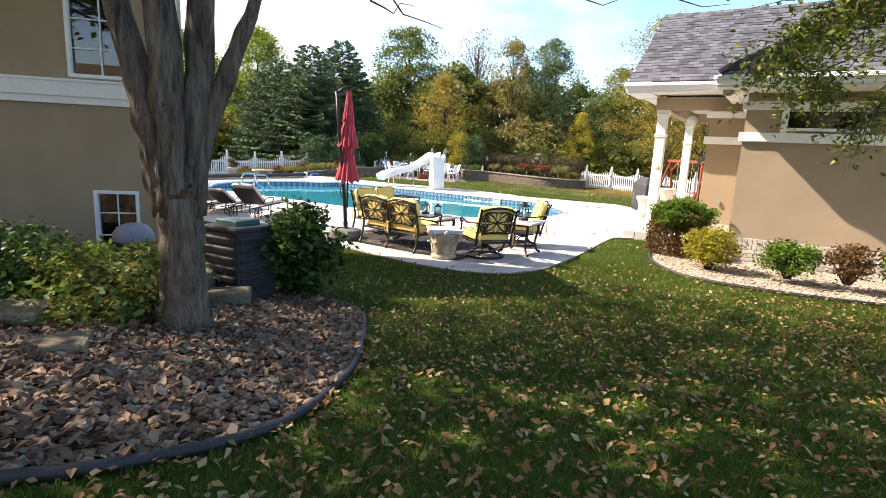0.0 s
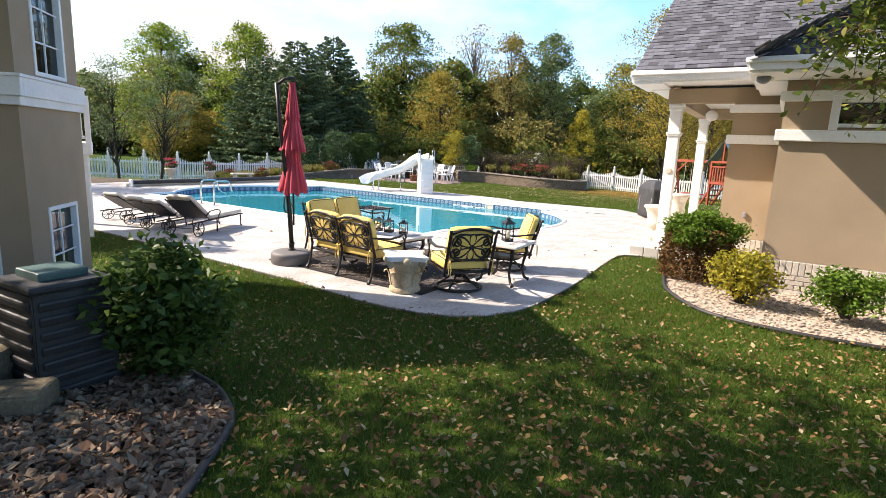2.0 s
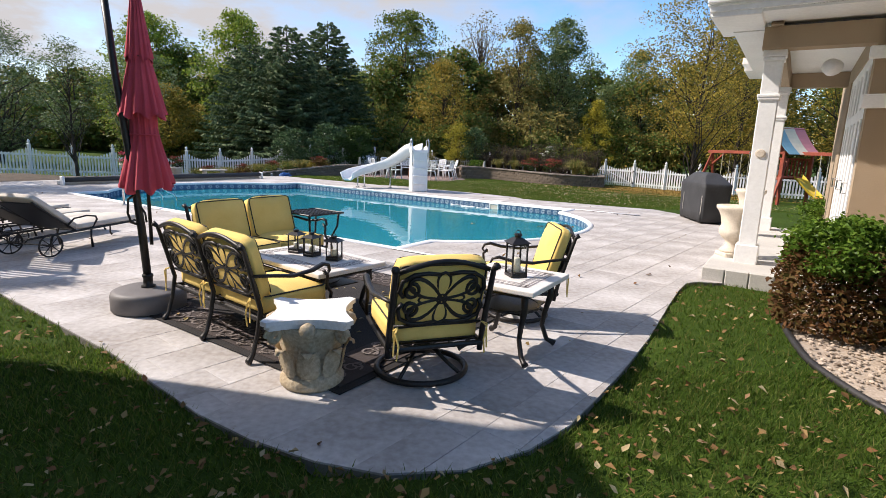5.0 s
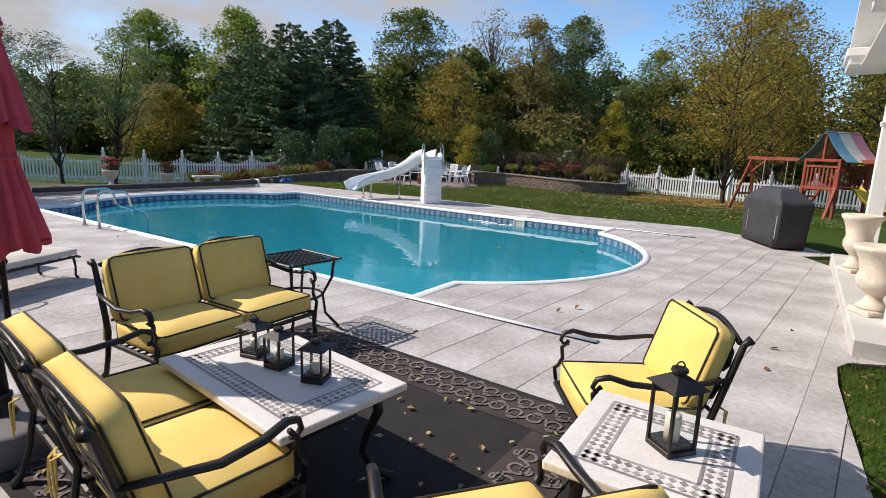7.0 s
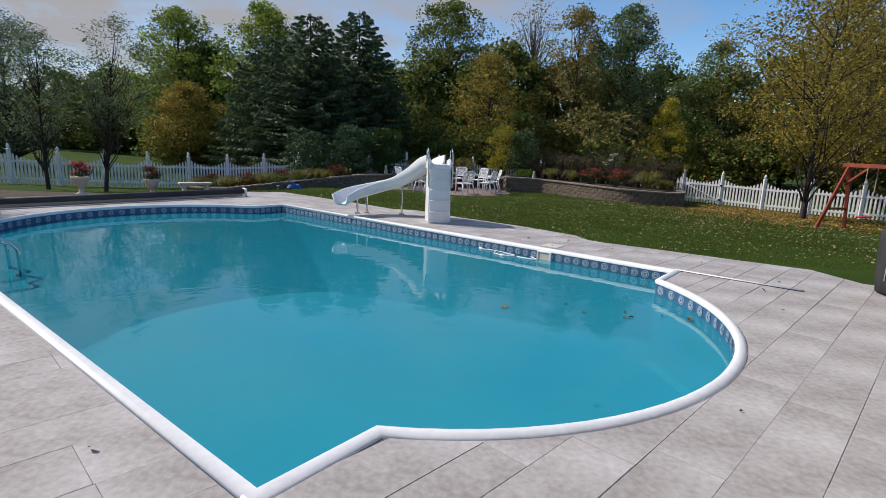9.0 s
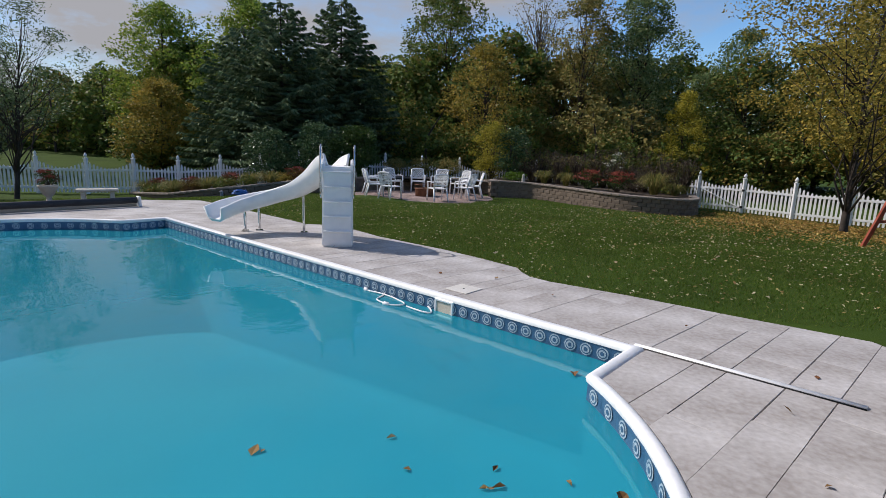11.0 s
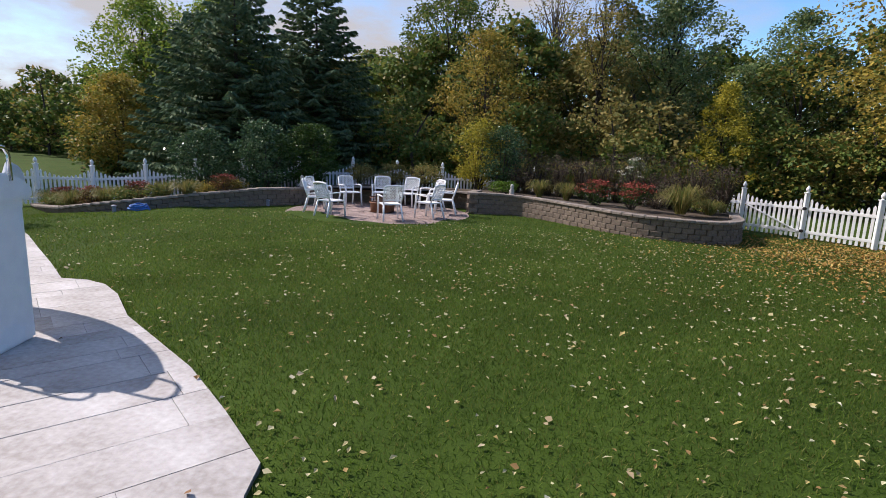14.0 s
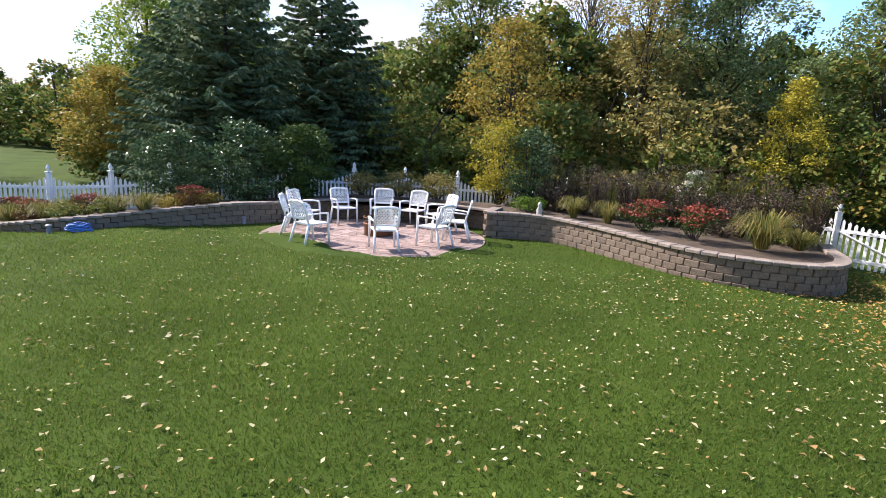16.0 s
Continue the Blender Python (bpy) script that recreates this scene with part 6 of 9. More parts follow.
# ---- fences ----
def picket_mesh():
    bm = bmesh.new()
    v = [bm.verts.new(p) for p in ((-0.036, -0.012, 0), (0.036, -0.012, 0), (0.036, 0.012, 0), (-0.036, 0.012, 0), (-0.036, -0.012, 0.95), (0.036, -0.012, 0.95), (0.036, 0.012, 0.95), (-0.036, 0.012, 0.95), (0, -0.012, 1.0), (0, 0.012, 1.0))]
    for f in ((0, 1, 5, 8, 4), (2, 3, 7, 9, 6), (1, 2, 6, 5), (3, 0, 4, 7), (5, 6, 9, 8), (7, 4, 8, 9), (3, 2, 1, 0)):
        bm.faces.new([v[i] for i in f])
    bmesh.ops.recalc_face_normals(bm, faces=bm.faces)
    me = bpy.data.meshes.new("picket")
    bm.to_mesh(me)
    bm.free()
    me.materials.append(VINYL)
    return me


def post_mesh():
    bm = bmesh.new()
    box(bm, (0, 0, 0.56), (0.12, 0.12, 1.5), None, 0.01)
    box(bm, (0, 0, 1.32), (0.15, 0.15, 0.03), None, 0.006)
    lathe(bm, [(0.05, 1.33), (0.035, 1.36), (0.06, 1.40), (0.065, 1.43), (0.045, 1.48), (0.012, 1.53)], 10)
    me = bpy.data.meshes.new("fence_post")
    bm.to_mesh(me)
    bm.free()
    me.materials.append(VINYL)
    return me


PICKET, POST = picket_mesh(), post_mesh()


def fence(line, label, top=1.0, gate=(), hide=()):
    """A scalloped picket fence along the points; each bay is hung between two posts."""
    t = thing("picket_fence", pose(0, 0, 0), label, "fence", kind="structure")
    for i, (x, y) in enumerate(line):
        part("post", POST, None, t, m=Matrix.Translation((x, y, float(land(x, y)) - 0.02)) @ Matrix.Diagonal((1, 1, top * 0.92, 1)))
    for i, ((x0, y0), (x1, y1)) in enumerate(zip(line, line[1:])):
        if i in hide:
            continue
        d = Vector((x1 - x0, y1 - y0))
        n = max(3, round(d.length / 0.135))
        ang = math.atan2(d.y, d.x)
        z0, z1 = float(land(x0, y0)), float(land(x1, y1))
        for k in range(1, n):
            f = k / n
            h = top * (1.12 - 0.24 * math.sin(math.pi * f)) if i not in gate else top * (1.10 - 0.18 * math.sin(math.pi * f))
            part("picket", PICKET, None, t, m=Matrix.Translation((x0 + d.x * f, y0 + d.y * f, z0 + (z1 - z0) * f + 0.05)) @ Matrix.Rotation(ang, 4, "Z") @ Matrix.Diagonal((1, 1, h - 0.05, 1)))
        for zr in (0.20, 0.80):
            bm = bmesh.new()
            a, b = Vector((x0, y0, z0 + zr * top)), Vector((x1, y1, z1 + zr * top))
            m = (b - a).to_track_quat("X", "Z").to_matrix().to_4x4()
            box(bm, (a + b) / 2, ((b - a).length - 0.1, 0.045, 0.085), m @ Matrix.Identity(4), 0.004)
            part("rail", bm, VINYL, t)
        if i in gate:
            bm = bmesh.new()
            a, b = Vector((x0 + d.x * 0.06, y0 + d.y * 0.06, z0 + 0.78 * top)), Vector((x1 - d.x * 0.06, y1 - d.y * 0.06, z1 + 0.2 * top))
            s = Vector((d.y, -d.x, 0)).normalized() * 0.03
            tube(bm, [a + s, b + s], 0.025, 6)
            part("gate_brace", bm, VINYL, t)
            for zz in (0.22, 0.8):
                bm = bmesh.new()
                box(bm, Vector((x1, y1, z1 + zz * top)) + s * 2.2, (0.1, 0.1, 0.09), Matrix.Rotation(ang, 4, "Z"), 0.02)
                part("latch", bm, IRON, t, "black gate latch")


left_line = [(-10.4 - 1.46 * k, 36.9 - 0.86 * k) for k in range(-2, 11)]
fence([(-3.9, 41.0), (-5.7, 39.7)] + left_line, "white picket fence with dipping tops behind the flower bed", 1.22)
fence([(10.4 + 1.36 * k, 38.6 - 1.15 * k) for k in range(10)], "white picket fence with a braced gate by the retaining wall", 1.15, gate=(0,))
fence([(-3.9, 41.0), (-2.1, 41.4), (-0.2, 41.6), (1.7, 41.5), (3.6, 41.3), (5.5, 41.0), (7.4, 40.3), (9.0, 39.5), (10.4, 38.6)], "white picket fence half hidden behind shrubs", 1.15)


# ---- retaining walls and fire pit ----
def spline(pts, n=8):
    pts = [Vector(p) for p in pts]
    out = []
    for i in range(len(pts) - 1):
        p0, p1, p2, p3 = pts[max(i - 1, 0)], pts[i], pts[i + 1], pts[min(i + 2, len(pts) - 1)]
        for k in range(n):
            s = k / n
            out.append(0.5 * ((2 * p1) + (p2 - p0) * s + (2 * p0 - 5 * p1 + 4 * p2 - p3) * s * s + (3 * p1 - p0 - 3 * p2 + p3) * s ** 3))
    return out + [pts[-1]]


def block_meshes():
    out = []
    rng = random.Random(2)
    for k in range(4):
        bm = bmesh.new()
        box(bm, (0, 0, 0), (0.292, 0.22, 0.145), None, 0.012)
        for v in bm.verts:
            if v.co.y < 0:
                v.co.y -= 0.02 * abs(noise.noise(v.co * 14 + Vector((k * 3, 0, 0)))) + (0.012 if abs(v.co.x) < 0.1 else 0)
            v.co += Vector((rng.uniform(-1, 1), rng.uniform(-1, 1), rng.uniform(-1, 1))) * 0.003
        me = bpy.data.meshes.new("wall_block")
        bm.to_mesh(me)
        bm.free()
        me.materials.append(BLOCK)
        out.append(me)
    bm = bmesh.new()
    box(bm, (0, -0.02, 0), (0.296, 0.30, 0.075), None, 0.012)
    me = bpy.data.meshes.new("cap_block")
    bm.to_mesh(me)
    bm.free()
    me.materials.append(CAPSTONE)
    return out, me


BLOCKS, CAP = block_meshes()


def retaining_wall(pts, top, courses, label, singles):
    """A curved block wall; pts go so that the open side lies to the right of the way."""
    t = thing("retaining_wall", pose(0, 0, 0), label, "retaining wall", kind="structure")
    line = spline(pts, 10)
    cum = [0.0]
    for a, b in zip(line, line[1:]):
        cum.append(cum[-1] + (b - a).length)
    def at(s):
        s = max(0, min(cum[-1] - 1e-4, s))
        i = next(k for k in range(len(cum) - 1) if cum[k + 1] > s)
        f = (s - cum[i]) / (cum[i + 1] - cum[i])
        return line[i].lerp(line[i + 1], f), (line[i + 1] - line[i]).normalized()
    rng = random.Random(4)
    made, verts, faces = 0, [], []
    for c in range(courses + 1):
        s = 0.15 if c % 2 == 0 else 0.0
        while s < cum[-1]:
            p, d = at(s)
            z = top(p) - 0.0375 - (0 if c == 0 else 0.0375 + 0.148 * (c - 0.5))
            if c and z < float(land(p.x, p.y)) - 0.16:
                s += 0.3
                continue
            back = Vector((-d.y, d.x)) * (0.012 * (courses - c))
            m = Matrix.Translation((p.x + back.x, p.y + back.y, z)) @ Matrix.Rotation(math.atan2(d.y, d.x) + rng.uniform(-0.012, 0.012), 4, "Z")
            me = CAP if c == 0 else rng.choice(BLOCKS)
            if made < singles:
                part("cap_block" if c == 0 else "wall_block", me, None, t, m=m)
                made += 1
            else:
                k = len(verts)
                verts += [tuple(m @ v.co) for v in me.vertices]
                faces += [tuple(k + i for i in f.vertices) for f in me.polygons]
            s += 0.3
    if faces:
        ob = raw("block_field", verts, faces, BLOCK)
        ob.parent = t
        tagged(ob, "rows of rough wall blocks", kind="stuff")
    bm = bmesh.new()
    lo, hi = [], []
    for p, q in zip(line, line[1:] + [line[-1] + (line[-1] - line[-2])]):
        d = (q - p).normalized()
        b = p + Vector((-d.y, d.x)) * 0.08
        lo.append(bm.verts.new((b.x, b.y, -0.9))), hi.append(bm.verts.new((b.x, b.y, top(p) - 0.06)))
    for k in range(len(lo) - 1):
        bm.faces.new((lo[k], lo[k + 1], hi[k + 1], hi[k]))
    part("backing", bm, SOIL, t)
    return line


RW = [(1.7, 38.6), (1.62, 37.7), (1.72, 37.35), (2.3, 37.5), (3.3, 37.45), (4.2, 36.85), (5.2, 35.85), (6.0, 35.0), (6.8, 34.5), (7.7, 34.35), (8.5, 34.5), (9.1, 35.0), (9.5, 35.8), (9.7, 36.8), (10.0, 37.9)]
LW = [(-13.3, 34.95), (-12.6, 34.45), (-11.6, 33.9), (-10.2, 33.3), (-8.8, 33.05), (-7.6, 33.4), (-6.7, 34.35), (-5.6, 35.45), (-4.65, 36.45), (-4.3, 36.9), (-4.1, 37.6), (-3.4, 38.5), (-2.3, 39.1), (-1.0, 39.3), (0.3, 39.2), (1.1, 38.95), (1.7, 38.6)]
right_top = lambda p: 0.36 - 0.032 * max(0, p.x - 2.5)
left_top = lambda p: float(np.interp(p.x, [-13.3, -10.5, -8.0, -6.5, -5.2], [-0.64, -0.44, -0.08, 0.10, 0.25]))
r_line = retaining_wall(RW, right_top, 5, "curved grey-brown block retaining wall round a raised flower bed", 290)
l_line = retaining_wall(LW, left_top, 5, "low curved block retaining wall beside the fire pit patio", 290)


def bed(name, outline, z, label):
    bm = bmesh.new()
    n = len(outline)
    vs = [bm.verts.new((p[0], p[1], z(Vector((p[0], p[1]))))) for p in outline]
    f = bm.faces.new(vs)
    bmesh.ops.triangulate(bm, faces=[f])
    tagged(link(name, bm, SOIL), label, "flower bed", kind="structure")


bed("flower_bed", [(p.x, p.y) for p in r_line] + [(10.2, 38.6), (8.9, 39.4), (7.3, 40.2), (3.6, 41.2), (1.75, 41.4)], lambda p: right_top(p) - 0.07, "mulched raised bed behind a block wall")
bed("flower_bed", [(p.x, p.y) for p in l_line] + [(1.7, 41.4), (-3.8, 40.9), (-7.2, 38.6), (-10.4, 36.75), (-13.4, 35.05)], lambda p: left_top(p) - 0.07, "mulched raised bed behind a low block wall")

PATIO = Vector((-1.08, 36.0))


def patio():
    t = thing("fire_pit_patio", pose(PATIO.x, PATIO.y, 0), "round patio of red-brown pavers", "patio", kind="structure")
    r0, z = 2.82, -0.335
    bm = bmesh.new()
    lathe(bm, [(r0, -0.3), (r0, 0.0)], 48)
    part("bedding", bm, JOINT, t, m=pose(0, 0, z - 0.005))
    rings = []
    r = 0.30
    made = 0
    verts, faces = [], []
    while r < r0 - 0.05:
        w = 0.20
        n = round(2 * math.pi * (r + w / 2) / 0.22)
        bm = bmesh.new()
        a = math.pi / n * 0.96
        pts = [(math.cos(q) * rr, math.sin(q) * rr) for rr, q in ((r, -a), (r + w - 0.008, -a), (r + w - 0.008, a), (r, a))]
        prism(bm, pts, 0, 0.03)
        bmesh.ops.recalc_face_normals(bm, faces=bm.faces)
        me = bpy.data.meshes.new("paver")
        bm.to_mesh(me)
        bm.free()
        me.materials.append(PAVER)
        for k in range(n):
            m = pose(0, 0, z - 0.012 + 0.003 * math.sin(k * 7.3 + r * 11), 0, 0, 360 * k / n)
            if made < 300:
                part("paver", me, None, t, m=m)
                made += 1
            else:
                b = len(verts)
                verts += [tuple(m @ v.co) for v in me.vertices]
                faces += [tuple(b + i for i in f.vertices) for f in me.polygons]
        r += w
    ob = raw("paver_field", verts, faces, PAVER)
    ob.parent = t
    tagged(ob, "rings of red-brown pavers", kind="stuff")


patio()


def fire_pit():
    t = thing("fire_pit", pose(PATIO.x + 0.1, PATIO.y + 0.05, -0.31), "rust-brown fire pit bowl with a raised rim", "fire pit")
    bm = bmesh.new()
    lathe(bm, [(0.36, 0), (0.38, 0.02), (0.39, 0.26), (0.42, 0.29), (0.42, 0.32), (0.36, 0.32), (0.34, 0.2)], 28)
    part("bowl", bm, COPPER, t, smooth=True)
    bm = bmesh.new()
    tube(bm, arc((0, 0, 0.46), 0.40, 0, 360, 28, "xy"), 0.014, 6, False)
    part("rim_ring", bm, COPPER, t)
    for a in (30, 120, 210, 300):
        bm = bmesh.new()
        c, s = 0.40 * math.cos(radians(a)), 0.40 * math.sin(radians(a))
        tube(bm, [(c, s, 0.3), (c, s, 0.46)], 0.012, 6)
        part("rim_post", bm, COPPER, t)


fire_pit()


def patio_chair():
    """A cast white armchair with an open lattice back, facing +y."""
    t = thing("lattice_armchair", pose(0, 0, 0), "white moulded armchair with an open lattice back", "chair", "white chairs round the fire pit")
    for sx in (-1, 1):
        bm = bmesh.new()
        tube(bm, [(sx * 0.27, 0.27, 0), (sx * 0.255, 0.25, 0.42), (sx * 0.27, 0.235, 0.6), (sx * 0.275, 0.19, 0.635)], [0.026, 0.026, 0.024, 0.024], 7)
        part("front_leg", bm, PLASTIC, t, smooth=True)
        bm = bmesh.new()
        tube(bm, [(sx * 0.25, -0.34, 0), (sx * 0.22, -0.22, 0.42)], 0.026, 7)
        part("back_leg", bm, PLASTIC, t, smooth=True)
        bm = bmesh.new()
        tube(bm, [(sx * 0.275, 0.23, 0.63), (sx * 0.29, 0.05, 0.64), (sx * 0.28, -0.15, 0.63), (sx * 0.245, -0.27, 0.61)], [0.028, 0.03, 0.028, 0.022], 7, True, 0.6)
        part("armrest", bm, PLASTIC, t, smooth=True)
        bm = bmesh.new()
        tube(bm, [(sx * 0.22, -0.21, 0.40), (sx * 0.24, -0.28, 0.62), (sx * 0.235, -0.35, 0.86)], 0.022, 7)
        part("back_post", bm, PLASTIC, t, smooth=True)
    bm = bmesh.new()
    box(bm, (0, 0.02, 0.415), (0.50, 0.50, 0.035), None, 0.012, 2)
    part("seat", bm, PLASTIC, t)
    bm = bmesh.new()
    def bp(x, z):
        return Vector((x, -0.21 - (z - 0.40) * 0.31, z))
    tube(bm, [bp(-0.235, 0.86), bp(-0.12, 0.89), bp(0.12, 0.89), bp(0.235, 0.86)], 0.026, 7)
    tube(bm, [bp(-0.22, 0.52), bp(0.22, 0.52)], 0.02, 7)
    for i in range(-4, 8):
        x = -0.23 + 0.066 * i
        for s in (0, 1):
            a, b = (x, 0.53), (x + 0.30, 0.86)
            if s:
                a, b = (-x, 0.53), (-x - 0.30, 0.86)
            lo, hi = 0.0, 1.0
            dx = b[0] - a[0]
            ts = sorted(((-0.225 - a[0]) / dx, (0.225 - a[0]) / dx))
            lo, hi = max(0, ts[0]), min(1, ts[1])
            if hi - lo > 0.08:
                tube(bm, [bp(a[0] + dx * lo, a[1] + 0.33 * lo), bp(a[0] + dx * hi, a[1] + 0.33 * hi)], 0.009, 4, False)
    part("lattice_back", bm, PLASTIC, t, "open diamond-lattice back")
    return t


chair0 = patio_chair()
first = True
for a, r in ((-118, 1.95), (-62, 1.9), (-22, 1.95), (12, 2.1), (48, 2.05), (78, 2.0), (106, 2.0), (138, 2.05), (176, 2.1), (206, 1.95)):
    x, y = PATIO.x + r * math.cos(radians(a)), PATIO.y + r * math.sin(radians(a))
    m = pose(x, y, -0.315, 0, 0, a + 90 + 4 * math.sin(a))
    if first:
        chair0.matrix_basis = m @ Matrix.Diagonal((1.12, 1.12, 1.12, 1))
        first = False
    else:
        copy_thing(chair0, m)


# ---- swing set ----
def swing_set():
    t = thing("swing_set", pose(12.62, 26.65, -0.47, 0, 0, -70), "red-stained wooden swing set with a striped canvas roof", "swing set")
    def bar(a, b, w, name, m=REDWOOD, label=""):
        a, b = Vector(a), Vector(b)
        bm = bmesh.new()
        q = (b - a).to_track_quat("X", "Z").to_matrix().to_4x4()
        box(bm, (a + b) / 2, ((b - a).length, w, w), q, 0.008)
        part(name, bm, m, t, label)
    bar((-2.4, 0, 2.1), (0.5, 0, 2.1), 0.12, "beam"), bar((1.55, 0, 2.1), (3.6, 0, 2.1), 0.12, "beam")
    bar((-2.2, 0, 2.1), (-2.5, -0.6, 0), 0.09, "leg"), bar((-2.2, 0, 2.1), (-2.5, 0.6, 0), 0.09, "leg")
    bar((1.5, -0.45, 1.9), (1.6, -1.2, 0), 0.09, "leg"), bar((3.4, 0, 2.1), (3.6, -0.7, 0), 0.09, "leg"), bar((3.4, 0, 2.1), (3.6, 0.7, 0), 0.09, "leg")
    bar((-2.39, -0.4, 0.75), (-2.39, 0.4, 0.75), 0.07, "leg_crossbar")
    bar((-1.6, 0, 2.05), (-2.28, 0, 1.5), 0.07, "brace")
    for x in (0.45, 1.55):
        for y in (-0.7, 0.7):
            bar((x, y, 0), (x, y, 2.15), 0.09, "tower_post")
    for y in (-0.7, 0.7):
        bar((1.0, y, 2.1), (1.0, y, 2.95), 0.07, "roof_post")
    bar((1.0, -0.8, 2.95), (1.0, 0.8, 2.95), 0.07, "ridge_pole")
    for y in (-0.7, 0.7):
        bar((0.45, y, 2.1), (1.55, y, 2.1), 0.09, "top_rail"), bar((0.45, y, 1.2), (1.55, y, 1.2), 0.09, "platform_rail"), bar((0.45, y, 1.9), (1.55, y, 1.9), 0.07, "guard_rail")
        for k in range(8):
            bm = bmesh.new()
            box(bm, (0.55 + 0.13 * k, y, 1.55), (0.06, 0.025, 0.62), None, 0.004)
            part("slat", bm, REDWOOD, t)
    for k in range(6):
        bm = bmesh.new()
        box(bm, (0.54 + 0.185 * k, 0, 1.26), (0.17, 1.4, 0.03), None, 0.004)
        part("floor_board", bm, REDWOOD, t)
    cols = ((0.16, 0.34, 0.42), (0.66, 0.60, 0.46), (0.60, 0.22, 0.24))
    for i, c in enumerate(cols):
        mt = surface("canvas_stripe_%s" % "abc"[i], tuple(v * 0.85 for v in c), c, 0.9, 90, 4, 0.1)
        for s in (-1, 1):
            bm = bmesh.new()
            y0, y1 = -0.8 + 0.53 * i, -0.8 + 0.53 * (i + 1)
            rows = []
            for k in range(7):
                f = k / 6
                rows.append([bm.verts.new((1.0 + s * 0.80 * f, y, 3.02 - 0.95 * f - 0.09 * math.sin(math.pi * f))) for y in (y0, (y0 + y1) / 2, y1)])
            for a, b in zip(rows, rows[1:]):
                for q in (0, 1):
                    bm.faces.new((a[q], a[q + 1], b[q + 1], b[q]))
            e = bmesh.ops.extrude_face_region(bm, geom=bm.faces[:])
            bmesh.ops.translate(bm, vec=(0, 0, -0.012), verts=[v for v in e["geom"] if isinstance(v, bmesh.types.BMVert)])
            part("canvas_roof", bm, mt, t, "striped canvas roof panel")
    for x in (-1.5, -0.6, 2.5):
        bm = bmesh.new()
        for y in (-0.2, 0.2):
            tube(bm, [(x, y, 2.05), (x, y, 0.62)], 0.012, 5)
        part("swing_chain", bm, surface("pale_rope", (0.4, 0.38, 0.3), (0.55, 0.52, 0.42), 0.9, 60, 5, 0.1), t)
        bm = bmesh.new()
        box(bm, (x, 0, 0.6), (0.2, 0.46, 0.05), None, 0.02)
        part("swing_seat", bm, surface("red_seat", (0.4, 0.02, 0.02), (0.5, 0.05, 0.04), 0.5, 40, 4, 0.05), t, "red plastic swing seat")
    for y in (-0.35, 0.35):
        bar((0.4, y, 1.25), (-0.4, y, 0.0), 0.08, "ladder_side")
    for k in range(5):
        f = (k + 0.5) / 5
        bar((0.4 - 0.8 * f, -0.35, 1.25 - 1.25 * f), (0.4 - 0.8 * f, 0.35, 1.25 - 1.25 * f), 0.05, "ladder_rung")
    bm = bmesh.new()
    rows = [[bm.verts.new((1.65 + 1.7 * f, y, 1.25 - 1.2 * f + 0.12 * abs(q) - 0.1 * math.sin(math.pi * f))) for y, q in ((-0.25, 1), (-0.2, 0), (0.2, 0), (0.25, 1))] for f in (k / 8 for k in range(9))]
    for a, b in zip(rows, rows[1:]):
        for k in range(3):
            bm.faces.new((a[k], a[k + 1], b[k + 1], b[k]))
    part("slide", bm, surface("yellow_plastic", (0.62, 0.42, 0.03), (0.75, 0.52, 0.06), 0.4, 30, 4, 0.02), t, "yellow plastic slide", True)


swing_set()


# ---- small garden things ----
def planter(x, y, label):
    z = float(land(x, y))
    t = thing("planter_urn", pose(x, y, z), label, "planter", "planters beyond the pool")
    bm = bmesh.new()
    lathe(bm, [(0.15, 0), (0.15, 0.05), (0.07, 0.1), (0.06, 0.2), (0.14, 0.28), (0.2, 0.42), (0.24, 0.5), (0.25, 0.54), (0.22, 0.54)], 18)
    part("urn", bm, URN, t, smooth=True)
    return t


planter(-10.2, 27.8, "pale footed planter with dark red flowers")
planter(-10.9, 25.6, "pale footed planter with pink flowers")


def bench():
    t = thing("stone_bench", pose(-8.75, 27.9, float(land(-8.75, 27.9)), 0, 0, 40), "small pale stone bench on the lawn edge", "bench")
    bm = bmesh.new()
    box(bm, (0, 0, 0.40), (1.0, 0.36, 0.07), None, 0.015)
    part("seat", bm, URN, t)
    for s in (-1, 1):
        bm = bmesh.new()
        box(bm, (s * 0.34, 0, 0.18), (0.12, 0.28, 0.37), None, 0.02)
        part("leg", bm, URN, t)


bench()


def hose_coil():
    t = thing("hose_coil", pose(-7.35, 33.0, float(land(-7.35, 33.0)) + 0.02), "bright blue garden hose in a heap by the wall", "hose")
    bm = bmesh.new()
    pts = [Vector(((0.28 - 0.012 * k / 6) * math.cos(k * 0.5) * 1.2, (0.2 + 0.04 * math.sin(k)) * math.sin(k * 0.5), 0.02 + 0.0023 * k + 0.02 * math.sin(k * 1.7))) for k in range(70)]
    tube(bm, pts, 0.02, 6)
    part("coil", bm, BLUE_HOSE, t, smooth=True)


hose_coil()


def path_lamp(x, y, z):
    t = thing("path_light", pose(x, y, z), "small grey cylinder garden light by the wall", "garden light", "garden lights")
    bm = bmesh.new()
    lathe(bm, [(0.05, 0), (0.05, 0.16), (0.07, 0.17), (0.07, 0.2), (0.02, 0.22)], 12)
    part("body", bm, GREY_PLASTIC, t)


path_lamp(-7.95, 32.75, float(land(-7.95, 32.75)))
path_lamp(-4.95, 35.95, float(land(-4.95, 35.95)))


